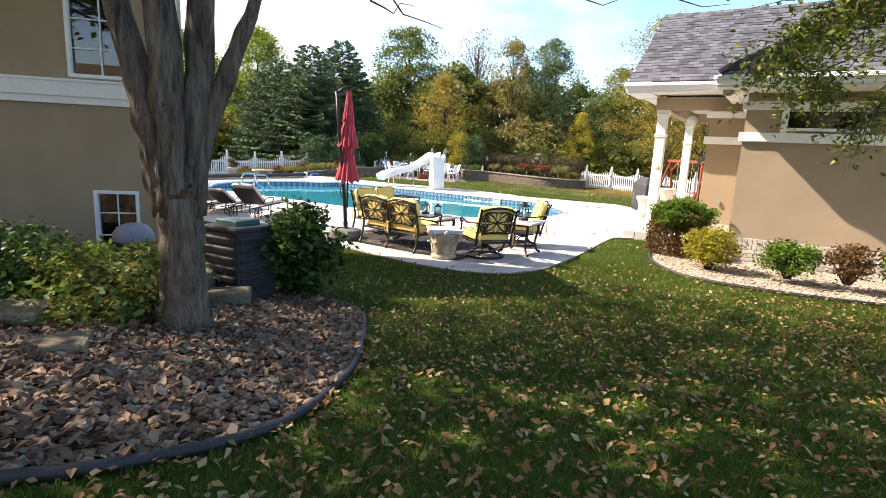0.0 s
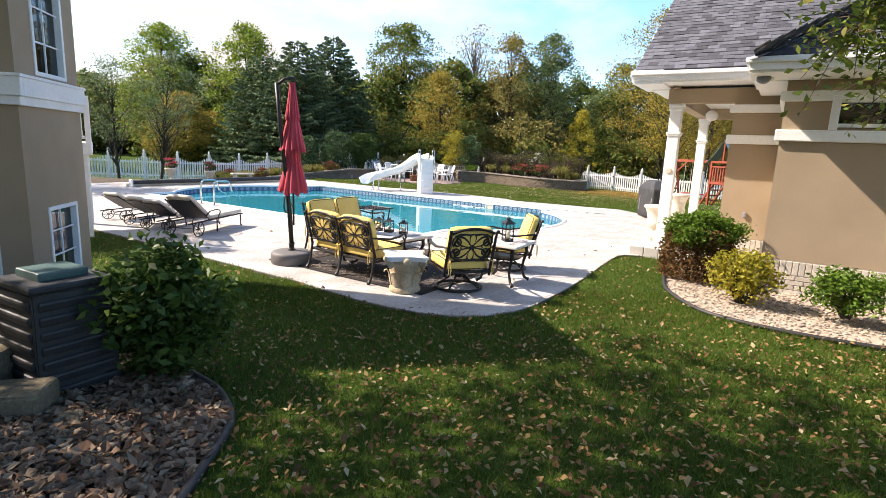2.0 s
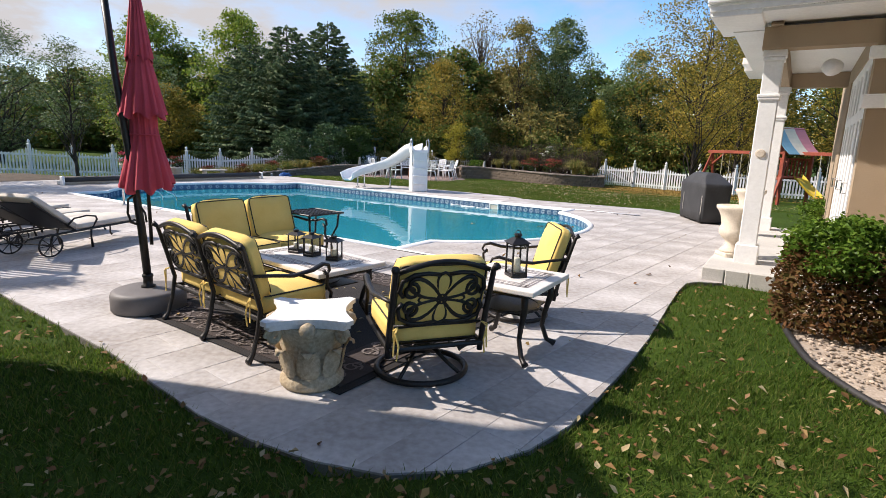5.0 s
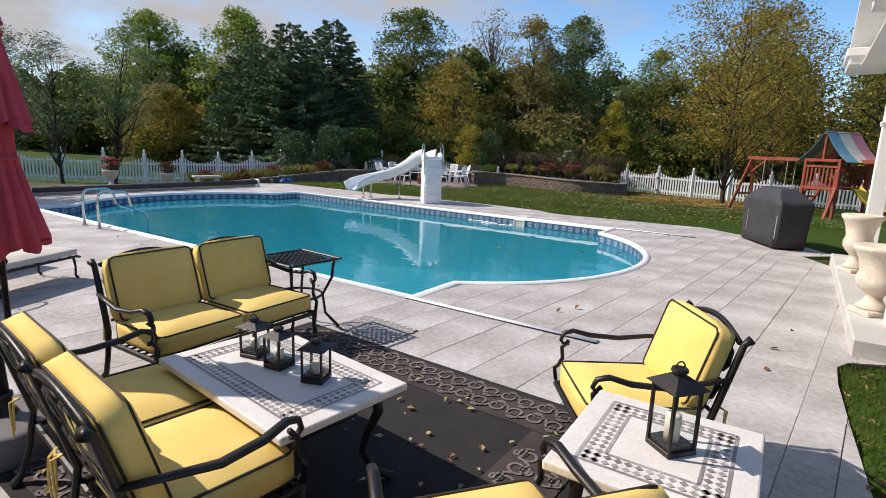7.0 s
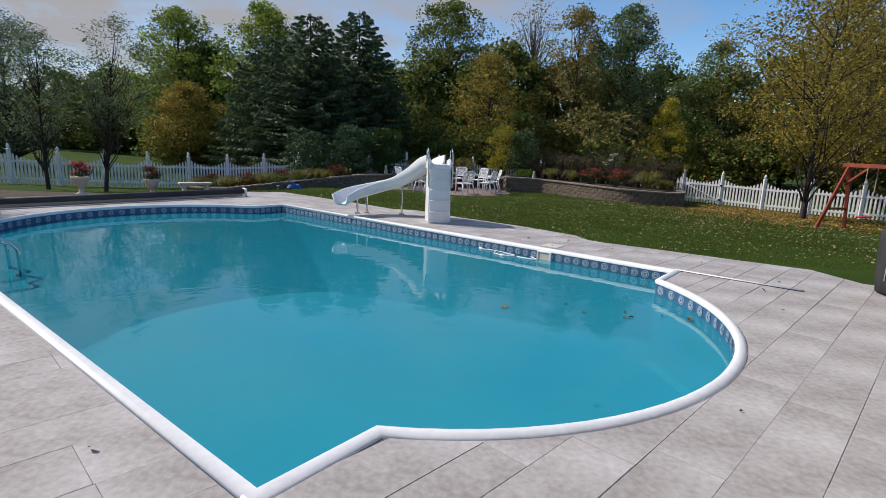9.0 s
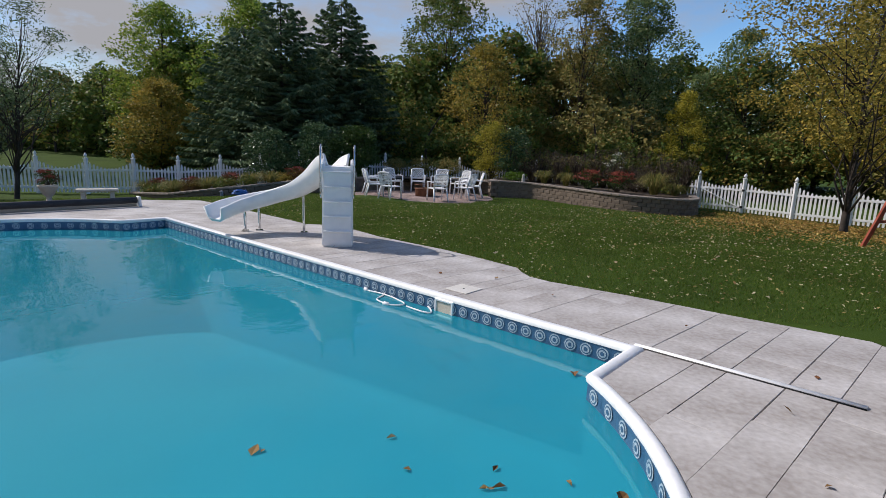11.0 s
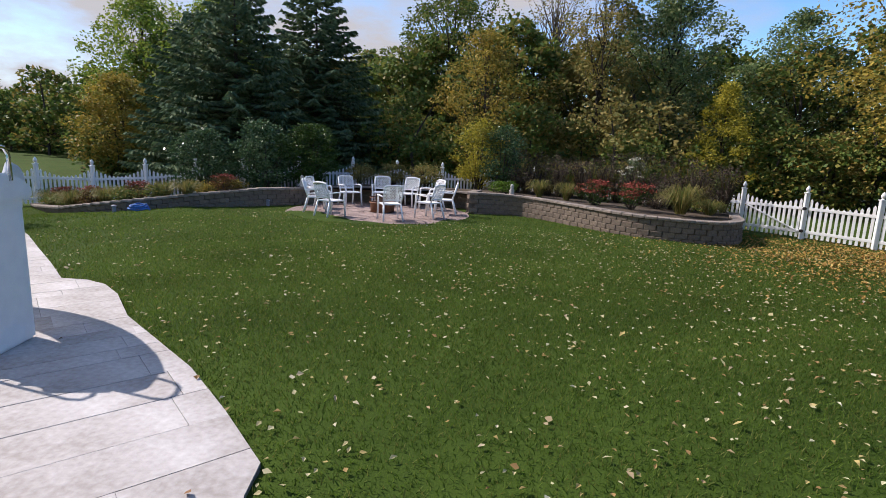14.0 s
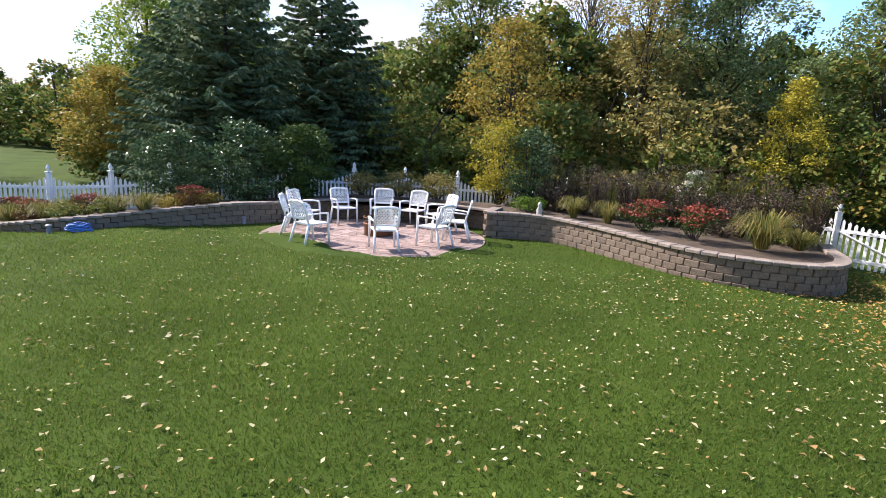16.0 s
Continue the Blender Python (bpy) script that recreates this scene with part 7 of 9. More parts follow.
def statue(x, y, z, label):
    bm = bmesh.new()
    lathe(bm, [(0.09, 0), (0.1, 0.05), (0.075, 0.12), (0.085, 0.2), (0.05, 0.27), (0.055, 0.31), (0.06, 0.35), (0.04, 0.4), (0.01, 0.42)], 12)
    ob = link("garden_statue", bm, surface("grey_statue", (0.28, 0.28, 0.26), (0.45, 0.45, 0.42), 0.9, 50, 6, 0.3) if "grey_statue" not in bpy.data.materials else bpy.data.materials["grey_statue"], True)
    ob.matrix_basis = pose(x, y, z)
    tagged(ob, label, "statue")


statue(3.0, 37.75, 0.26, "small grey garden statue on the raised bed")
statue(-4.25, 37.05, 0.25, "small grey garden statue on the wall end")


# ---- trees and plants ----
def foliage(name, colours, rough=0.55, light=0.3):
    """Leaves lighter than the plain list by one factor."""
    return leafy(name, [tuple(v * 2.25 for v in c) for c in colours], rough, light)


OAK = foliage("oak_leaves", [(0.024, 0.042, 0.010), (0.045, 0.070, 0.015), (0.070, 0.092, 0.020), (0.10, 0.085, 0.024)], 0.55, 0.3)
FOREST = foliage("woodland_leaves", [(0.022, 0.040, 0.010), (0.045, 0.072, 0.016), (0.085, 0.095, 0.022), (0.13, 0.085, 0.022)], 0.6, 0.3)
MAPLE = foliage("maple_leaves", [(0.045, 0.078, 0.012), (0.075, 0.115, 0.018), (0.110, 0.145, 0.024), (0.14, 0.15, 0.026)], 0.5, 0.35)
OLIVE = foliage("olive_brown_leaves", [(0.06, 0.065, 0.012), (0.13, 0.105, 0.02), (0.19, 0.13, 0.025), (0.09, 0.085, 0.02)], 0.6, 0.3)
GREYLEAF = foliage("grey_green_leaves", [(0.025, 0.042, 0.018), (0.042, 0.066, 0.030), (0.065, 0.094, 0.045), (0.10, 0.125, 0.07)], 0.5, 0.3)
ROUNDLEAF = foliage("deep_green_leaves", [(0.034, 0.058, 0.022), (0.056, 0.086, 0.034), (0.082, 0.112, 0.046), (0.11, 0.115, 0.045)], 0.5, 0.3)
GOLD = leafy("yellow_leaves", [(0.16, 0.145, 0.03), (0.34, 0.26, 0.05), (0.48, 0.36, 0.07), (0.10, 0.12, 0.03), (0.20, 0.155, 0.04)], 0.55, 0.4)
LIME = leafy("yellow_green_leaves", [(0.20, 0.20, 0.025), (0.36, 0.32, 0.04), (0.50, 0.42, 0.06), (0.15, 0.16, 0.025)], 0.5, 0.35)
BROWNLEAF = foliage("brown_autumn_leaves", [(0.055, 0.06, 0.018), (0.095, 0.085, 0.026), (0.15, 0.11, 0.035), (0.07, 0.08, 0.024)], 0.65, 0.25)
NEEDLE = foliage("spruce_needles", [(0.020, 0.036, 0.018), (0.036, 0.058, 0.028), (0.058, 0.082, 0.040), (0.078, 0.092, 0.048)], 0.85, 0.15)
SHRUBLEAF = leafy("glossy_dark_leaves", [(0.022, 0.055, 0.010), (0.045, 0.090, 0.018), (0.085, 0.135, 0.032)], 0.45, 0.25)
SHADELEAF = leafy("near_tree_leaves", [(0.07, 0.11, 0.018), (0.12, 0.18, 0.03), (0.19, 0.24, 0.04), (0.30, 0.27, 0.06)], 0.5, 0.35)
BOXLEAF = leafy("clipped_leaves", [(0.05, 0.11, 0.012), (0.09, 0.17, 0.02), (0.14, 0.22, 0.03)], 0.45, 0.3)
DRYLEAF = leafy("rusty_dry_leaves", [(0.09, 0.045, 0.02), (0.16, 0.075, 0.03), (0.08, 0.075, 0.02)], 0.7, 0.2)
REDHEAD = leafy("red_flower_heads", [(0.19, 0.04, 0.03), (0.30, 0.07, 0.05), (0.26, 0.10, 0.065)], 0.7, 0.15)
PINKHEAD = leafy("pink_red_petals", [(0.45, 0.03, 0.06), (0.60, 0.10, 0.16), (0.35, 0.02, 0.03)], 0.6, 0.25)
WHITEHEAD = leafy("white_petals", [(0.60, 0.60, 0.50), (0.72, 0.70, 0.62), (0.45, 0.42, 0.30)], 0.6, 0.25)
SEEDHEAD = leafy("brown_seed_heads", [(0.035, 0.026, 0.020), (0.075, 0.055, 0.042), (0.13, 0.11, 0.08)], 0.8, 0.1)
TUFT = leafy("ornamental_grass_blades", [(0.07, 0.10, 0.02), (0.13, 0.15, 0.035), (0.24, 0.21, 0.06), (0.32, 0.24, 0.095)], 0.6, 0.35)
ROSELEAF = foliage("rose_leaves", [(0.012, 0.030, 0.012), (0.022, 0.046, 0.018), (0.040, 0.066, 0.028), (0.07, 0.10, 0.05)], 0.25, 0.15)


def quads(name, v, material):
    """Many loose four-cornered leaves; v has the shape (n, 4, 3)."""
    n = len(v)
    me = bpy.data.meshes.new(name)
    me.vertices.add(4 * n)
    me.vertices.foreach_set("co", np.ascontiguousarray(v, np.float32).ravel())
    me.loops.add(4 * n)
    me.loops.foreach_set("vertex_index", np.arange(4 * n, dtype=np.int32))
    me.polygons.add(n)
    me.polygons.foreach_set("loop_start", np.arange(0, 4 * n, 4, dtype=np.int32))
    me.update(calc_edges=True)
    me.materials.append(material)
    return me


def leaves(rng, c, size, wide=0.6, up=0.5, droop=0.0):
    """A folded leaf at each place in c."""
    n = len(c)
    d = rng.normal(size=(n, 3))
    d[:, 2] = d[:, 2] * 0.6 - droop
    d /= np.linalg.norm(d, axis=1)[:, None]
    q = rng.normal(size=(n, 3)) + np.array([0, 0, up])
    s = np.cross(d, q)
    s /= np.linalg.norm(s, axis=1)[:, None] + 1e-6
    k = np.cross(s, d)
    L = (size * rng.uniform(0.6, 1.35, n))[:, None]
    fold = k * L * 0.12
    return np.stack([c - d * L * 0.5, c + s * L * wide * 0.5 + fold, c + d * L * 0.5, c - s * L * wide * 0.5 + fold], 1)


SHAPES = {
    "round": lambda s: np.sqrt(np.clip(1 - (2 * s - 1) ** 2, 0, 1)),
    "oval": lambda s: np.sin(np.pi * np.clip(s, 0, 1) ** 0.88) ** 0.55,
    "cone": lambda s: (1 - s) ** 0.75 * np.clip(s * 8, 0.5, 1),
    "vase": lambda s: (0.35 + 0.75 * s) * np.sqrt(np.clip(1.02 - s ** 3, 0, 1)),
}


def crown_points(rng, h0, h1, r, shape, clumps, each, spread, hollow=0.4):
    """Clump centres in an uneven crown and the leaves' places round them."""
    s = rng.random(clumps)
    a = rng.random(clumps) * 2 * math.pi
    p1, p2, p3 = rng.random(3) * 6.28
    lobes = 1 + 0.20 * np.sin(3 * a + p1 + 4 * s) + 0.13 * np.sin(5 * a + p2 - 7 * s) + 0.10 * np.sin(11 * s + p3)
    rr = r * SHAPES[shape](s) * lobes * rng.random(clumps) ** hollow
    c = np.stack([rr * np.cos(a), rr * np.sin(a), h0 + (h1 - h0) * s], 1)
    w = rng.uniform(0.55, 1.3, clumps) * spread
    off = rng.normal(size=(clumps, each, 3))
    off /= np.linalg.norm(off, axis=2)[..., None] ** 0.55
    pts = c[:, None, :] + off * w[:, None, None] * np.array([1, 1, 0.62])
    return c, pts.reshape(-1, 3)


def limbs(bm, rng, trunk, tr, ends, n=5):
    """Bent limbs from the trunk line out to the places in ends."""
    for e in ends:
        e = Vector(e)
        f = min(0.95, max(0.22, (e.z / trunk[-1].z) * 0.88 - 0.06))
        k = f * (len(trunk) - 1)
        i = min(int(k), len(trunk) - 2)
        a = trunk[i].lerp(trunk[i + 1], k - i)
        r0 = tr * (1 - 0.75 * f) * 0.5
        m1 = a.lerp(e, 0.4) + Vector(rng.normal(size=3) * 0.06 * (e - a).length) + Vector((0, 0, -0.05 * (e - a).length))
        m2 = a.lerp(e, 0.75) + Vector(rng.normal(size=3) * 0.05 * (e - a).length)
        tube(bm, [a, m1, m2, e], [r0, r0 * 0.62, r0 * 0.36, r0 * 0.12], n)


def tree(name, x, y, h, r, h0, leaf, label, shape="oval", clumps=150, each=55, size=0.2, spread=0.55, tr=0.16, bark=None, seed=1, limb=40, lean=(0, 0), wide=0.6, category="tree", z=None, hollow=0.4, droop=0.0, group=""):
    rng = np.random.default_rng(seed)
    z = float(land(x, y)) if z is None else z
    t = thing(name, pose(x, y, z), label, category, group)
    each, size = int(each * 1.2), size * 0.9
    c, pts = crown_points(rng, h0, h, r, shape, clumps, each, spread, hollow)
    shift = lambda q: np.stack([q[:, 0] + lean[0] * q[:, 2] / h, q[:, 1] + lean[1] * q[:, 2] / h, q[:, 2]], 1)
    c, pts = shift(c), shift(pts)
    line = [Vector((lean[0] * s + 0.12 * math.sin(4 * s + seed) * s, lean[1] * s + 0.12 * math.cos(5 * s + seed) * s, -0.15 + (h * 0.93 + 0.15) * s)) for s in (0, 0.03, 0.15, 0.35, 0.55, 0.75, 1.0)]
    bm = bmesh.new()
    tube(bm, line, [tr * 1.5, tr * 1.1, tr * 0.95, tr * 0.72, tr * 0.5, tr * 0.28, tr * 0.08], 9)
    limbs(bm, rng, line, tr, c[: limb])
    part("trunk", bm, bark or BARK_DARK, t, "", True)
    if each:
        part("crown", quads("crown", leaves(rng, pts, size, wide, 0.5, droop), leaf), leaf, t)
    return t


def spruce(x, y, h, r, seed, label, density=1.0):
    rng = np.random.default_rng(seed)
    t = thing("spruce", pose(x, y, float(land(x, y))), label, "spruce tree", "spruces behind the fence")
    bm = bmesh.new()
    tube(bm, [(0, 0, -0.1), (0, 0, h * 0.5), (0.03, 0, h)], [0.17, 0.1, 0.012], 8)
    out = []
    z = 0.25
    while z < h - 0.1:
        s = z / h
        n = max(4, int(11 * (1 - s) + 4))
        ph = rng.random() * 6.28
        for k in range(n):
            a = ph + 2 * math.pi * k / n + rng.normal() * 0.18
            L = r * (1 - s) ** 0.58 * rng.uniform(0.72, 1.14) + 0.12
            d = np.array([math.cos(a), math.sin(a), 0.0])
            q = np.array([-math.sin(a), math.cos(a), 0.0])
            rise = 0.28 * s - 0.12
            m = max(7, int(L * 34 * density))
            f = np.sqrt(rng.random(m)) * 0.97 + 0.03
            base = d * (f * L)[:, None] + np.array([0, 0, 1.0]) * (z + rise * f * L + 0.16 * L * (f - 0.5) ** 2 * 2 - 0.10 * L * f)[:, None]
            side = rng.uniform(-1, 1, m)
            wide = (0.18 + 0.26 * L * (1.05 - f))
            tip = base + q * (side * wide)[:, None] + d * (0.14 + 0.10 * rng.random(m))[:, None] + np.array([0, 0, 1.0]) * (-0.10 - 0.12 * rng.random(m))[:, None]
            ax = tip - base
            w = np.cross(ax, rng.normal(size=(m, 3)))
            w = w / (np.linalg.norm(w, axis=1)[:, None] + 1e-6) * 0.06
            mid = base + ax * 0.45
            out.append(np.stack([base, mid + w, tip, mid - w], 1))
            if k % 3 == 0:
                tube(bm, [(0, 0, z), tuple(d * L * 0.9 + np.array([0, 0, z + (rise - 0.08) * L]))], [0.028 * (1 - s) + 0.006, 0.004], 4)
        z += 0.19 + 0.07 * (1 - s)
    part("trunk", bm, BARK_DARK, t)
    part("crown", quads("crown", np.concatenate(out), NEEDLE), NEEDLE, t)


def shrub(name, x, y, rx, ry, h, leaf, label, clumps=40, each=45, size=0.06, spread=0.16, seed=1, z=None, low=0.1, extra=None, category="shrub", wide=0.55, stems=14, shape="round", group="", up=0.5):
    """Stems and leaves; extra = (part name, material, count, size) for flowers on the outside."""
    rng = np.random.default_rng(seed)
    z = float(land(x, y)) if z is None else z
    t = thing(name, pose(x, y, z), label, category, group)
    c, pts = crown_points(rng, low, h - spread * 0.4, 1.0, shape, clumps, each, 1.0, 0.33)
    c0 = np.repeat(c, each, 0)
    off = (pts - c0) * spread
    sc = np.array([max(0.01, rx - spread * 0.5), max(0.01, ry - spread * 0.5), 1])
    pts, c = c0 * sc + off, c * sc
    pts[:, 2] = np.maximum(pts[:, 2], 0.01)
    bm = bmesh.new()
    for e in c[:stems]:
        b = Vector((e[0] * 0.15, e[1] * 0.15, -0.03))
        tube(bm, [b, b.lerp(Vector(e), 0.5) + Vector((0, 0, 0.06 * h)), Vector(e)], [0.010 + 0.008 * h, 0.008 + 0.004 * h, 0.003], 5)
    tagged(part("stem", bm, BARK_DARK, t), kind="stuff")
    part("foliage", quads("foliage", leaves(rng, pts, size, wide, up), leaf), leaf, t)
    if extra:
        nm, mt, cnt, sz = extra
        top = c[np.argsort(-c[:, 2] - np.hypot(c[:, 0] / rx, c[:, 1] / ry) * h * 0.3)][: max(4, cnt)]
        q = np.repeat(top, 26, 0) + rng.normal(size=(len(top) * 26, 3)) * np.array([1, 1, 0.3]) * sz + np.array([0, 0, spread * 0.75])
        tagged(part(nm, quads(nm, leaves(rng, q, sz * 0.7, 0.9, 1.5), mt), mt, t), kind="stuff")
    return t


def tuft(x, y, z, r, h, leaf, label, blades=260, seed=1, heads=None, group="", droop=0.7):
    """A clump of arching grass blades, each of three joints."""
    rng = np.random.default_rng(seed)
    t = thing("ornamental_grass", pose(x, y, z), label, "ornamental grass", group)
    verts, faces = [], []
    for i in range(blades):
        a, l, b = rng.random() * 6.283, h * rng.uniform(0.6, 1.15), rng.random() ** 0.6
        d = np.array([math.cos(a), math.sin(a), 0.0])
        q = np.array([-d[1], d[0], 0.0]) * (0.006 + 0.004 * rng.random())
        p0 = d * r * 0.18 * rng.random()
        row = [p0, p0 + d * r * b * 0.30 + [0, 0, l * 0.55], p0 + d * r * b * 0.72 + [0, 0, l * 0.88], p0 + d * r * b * 1.1 + [0, 0, l * (1.0 - droop * b * 0.6)]]
        k = len(verts)
        for j, p in enumerate(row):
            w = q * (1, 0.9, 0.6, 0.12)[j]
            verts += [tuple(p - w), tuple(p + w)]
        faces += [(k + 2 * j, k + 2 * j + 1, k + 2 * j + 3, k + 2 * j + 2) for j in range(3)]
    ob = raw("blades", verts, faces, leaf)
    ob.parent = t
    if heads:
        q = np.stack([rng.normal(size=heads) * r * 0.5, rng.normal(size=heads) * r * 0.5, h * rng.uniform(0.75, 1.2, heads)], 1)
        q = np.repeat(q, 9, 0) + rng.normal(size=(heads * 9, 3)) * [0.025, 0.025, 0.05]
        part("seed_heads", quads("seed_heads", leaves(rng, q, 0.05, 0.6), SEEDHEAD), SEEDHEAD, t)


# behind the fence
spruce(-9.75, 41.9, 9.4, 4.2, 1, "tall dark green spruce with drooping boughs behind the fence")
spruce(-8.2, 46.8, 10.6, 4.4, 2, "tall dark green spruce with drooping boughs behind the fence")
spruce(-12.9, 44.0, 8.8, 4.0, 3, "lower dark spruce beside two tall ones", 0.9)
tree("olive_tree", -20.0, 46.5, 5.7, 2.7, 0.6, OLIVE, "bushy tree with olive and brown autumn leaves", "oval", 150, 70, 0.19, 0.5, 0.14, seed=4)
tree("maple_tree", -26.0, 55.5, 12.4, 4.5, 1.5, MAPLE, "tall bright green maple tree with upright shoots", "oval", 240, 70, 0.24, 0.6, 0.24, seed=5, limb=50)
tree("maple_tree", -16.5, 51, 11.9, 3.2, 1.5, MAPLE, "tall fresh green tree rising behind the spruces", "oval", 200, 60, 0.23, 0.55, 0.2, seed=6, limb=40)
tree("willow_tree", -29.5, 42.5, 9.0, 3.6, 1.0, GREYLEAF, "grey-green willow-like tree with airy twigs", "oval", 260, 60, 0.19, 0.6, 0.22, seed=7, limb=70, wide=0.3)
tree("young_tree", -13.6, 30.0, 6.2, 1.45, 2.3, GREYLEAF, "slim young tree with thin grey-green leaves inside the fence", "oval", 90, 42, 0.13, 0.34, 0.075, seed=8, limb=70, lean=(0.7, 0.2), wide=0.3, category="tree")
tree("young_tree", -15.2, 29.2, 5.6, 1.3, 2.0, GREYLEAF, "slim young tree with sparse dark leaves inside the fence", "oval", 70, 40, 0.13, 0.34, 0.07, seed=9, limb=60, lean=(-0.2, 0.2), wide=0.3)
tree("oak_tree", -3.5, 60.0, 14.0, 4.8, 1.2, OAK, "broad dark green oak with rounded crown", "round", 300, 62, 0.25, 0.62, 0.28, seed=10, limb=60)
tree("bare_tree", 3.75, 60, 14.3, 3.8, 4.5, BROWNLEAF, "tall half-bare tree with fine grey branches", "vase", 240, 9, 0.2, 0.5, 0.2, BARK, 11, limb=240, hollow=0.5)
tree("brown_tree", 6.5, 52, 12.2, 2.8, 1.5, BROWNLEAF, "tree with thin brown and olive autumn leaves", "oval", 190, 48, 0.2, 0.5, 0.16, seed=12, limb=80)
tree("brown_tree", 0.4, 49.5, 8.2, 2.6, 1.2, OLIVE, "small tree with yellow and olive leaves", "oval", 150, 46, 0.18, 0.5, 0.13, seed=13, limb=60)
tree("round_tree", 10.5, 53, 12.4, 3.0, 1.0, ROUNDLEAF, "dense deep green tree with a tall oval crown", "oval", 260, 75, 0.2, 0.52, 0.2, seed=14, limb=40)
tree("golden_shrub_tree", 12.25, 48.0, 5.7, 2.4, 0.15, LIME, "small cone-shaped tree with yellow-green leaves", "cone", 130, 55, 0.12, 0.3, 0.06, seed=15, limb=30)
tree("round_tree", 18.0, 56.5, 10.8, 3.5, 1.0, ROUNDLEAF, "dense green tree with a round crown", "oval", 220, 62, 0.2, 0.55, 0.18, seed=16, limb=40)
tree("yellow_tree", 12.9, 32.6, 10.0, 3.4, 2.7, GOLD, "slim-trunked tree with sparse yellow autumn leaves", "oval", 230, 64, 0.115, 0.5, 0.105, BARK_DARK, 17, limb=46)
tree("yellow_tree", 19.0, 40.0, 10.5, 3.2, 2.2, GOLD, "tall tree with yellow autumn leaves beyond the fence", "oval", 200, 50, 0.14, 0.55, 0.12, BARK_DARK, 18, limb=50)
tree("yellow_tree", 23.0, 36.5, 10.8, 3.3, 2.0, GOLD, "yellow and green tree behind the swing set", "oval", 200, 50, 0.15, 0.55, 0.13, BARK_DARK, 19, limb=50)
tree("green_tree", 20.5, 45, 11.5, 3.6, 1.5, OLIVE, "tall olive green tree beyond the fence", "oval", 230, 55, 0.22, 0.6, 0.2, seed=20, limb=60)
tree("green_tree", 29.0, 40, 11.5, 4.0, 1.2, FOREST, "large green tree beyond the swing set", "oval", 250, 60, 0.24, 0.65, 0.22, seed=21, limb=40)


def woods():
    """Undergrowth and far crowns behind the garden trees, and the tree line beyond the field."""
    rng = np.random.default_rng(33)
    v = {"green": [], "brown": [], "dark": []}
    bm = bmesh.new()
    spots = []
    for i in range(64):
        x = -30 + 80 * (i + rng.random()) / 64
        y = 55 + rng.random() * 12 - max(0, x - 15) * 0.35
        spots.append((x, y, rng.uniform(8.2, 10.2), rng.uniform(2.8, 3.8), 105, 36, 0.34))
    for i in range(66):
        x = -24 + 66 * (i + rng.random()) / 66
        y = 46 + rng.random() * 6 - max(0, x - 14) * 0.4
        spots.append((x, y, rng.uniform(2.6, 5.6), rng.uniform(1.4, 2.3), 44, 38, 0.22))
    for i in range(70):
        x = -95 + 72 * (i + rng.random()) / 70
        y = 62 + rng.random() * 16 + max(0, -x - 40) * 0.3
        spots.append((x, y, rng.uniform(5, 9.0), rng.uniform(2.5, 3.6), 45, 28, 0.46))
    for i in range(18):
        x = -47 + 21 * (i + rng.random()) / 18
        spots.append((x, 68 + rng.random() * 8, rng.uniform(7.5, 9.5), rng.uniform(2.6, 3.4), 80, 34, 0.36))
    for i in range(22):
        x = 30 + 34 * rng.random()
        y = 6 + 40 * rng.random()
        spots.append((x, y, rng.uniform(8, 12), rng.uniform(2.6, 3.8), 50, 28, 0.42))
    for k, (x, y, h, r, c, e, sz) in enumerate(spots):
        z = float(land(x, y))
        cc, pts = crown_points(rng, 0.3 if h < 5 or x < -23 else 1.0, h, r, "oval", c, e, 0.62 if h > 5 else 0.42)
        kind = ("green", "dark", "brown", "green", "dark")[int(rng.integers(0, 5))]
        v[kind].append(leaves(rng, pts + [x, y, z], sz, 0.6, 0.5))
        tube(bm, [(x, y, z - 0.2), (x + rng.normal() * 0.2, y, z + h * 0.5), (x + rng.normal() * 0.4, y, z + h * 0.9)], [0.05 + 0.012 * h, 0.03 + 0.008 * h, 0.02], 6)
        if h > 5:
            for e_ in cc[:7]:
                tube(bm, [(x, y, z + e_[2] * 0.55), tuple(e_ + [x, y, z])], [0.06, 0.015], 4)
    t = thing("far_woods", pose(0, 0, 0), "mixed green and brown autumn woods behind the garden", "woods", kind="stuff")
    part("trunks", bm, BARK_DARK, t)
    for k, mt in (("green", FOREST), ("brown", BROWNLEAF), ("dark", OAK)):
        part("foliage", quads("foliage", np.concatenate(v[k]), mt), mt, t)


woods()
tree("red_tree", -34, 66, 7.4, 2.4, 1.0, REDHEAD, "far red autumn tree on the edge of the field", "oval", 90, 40, 0.3, 0.6, 0.2, seed=61, limb=10)

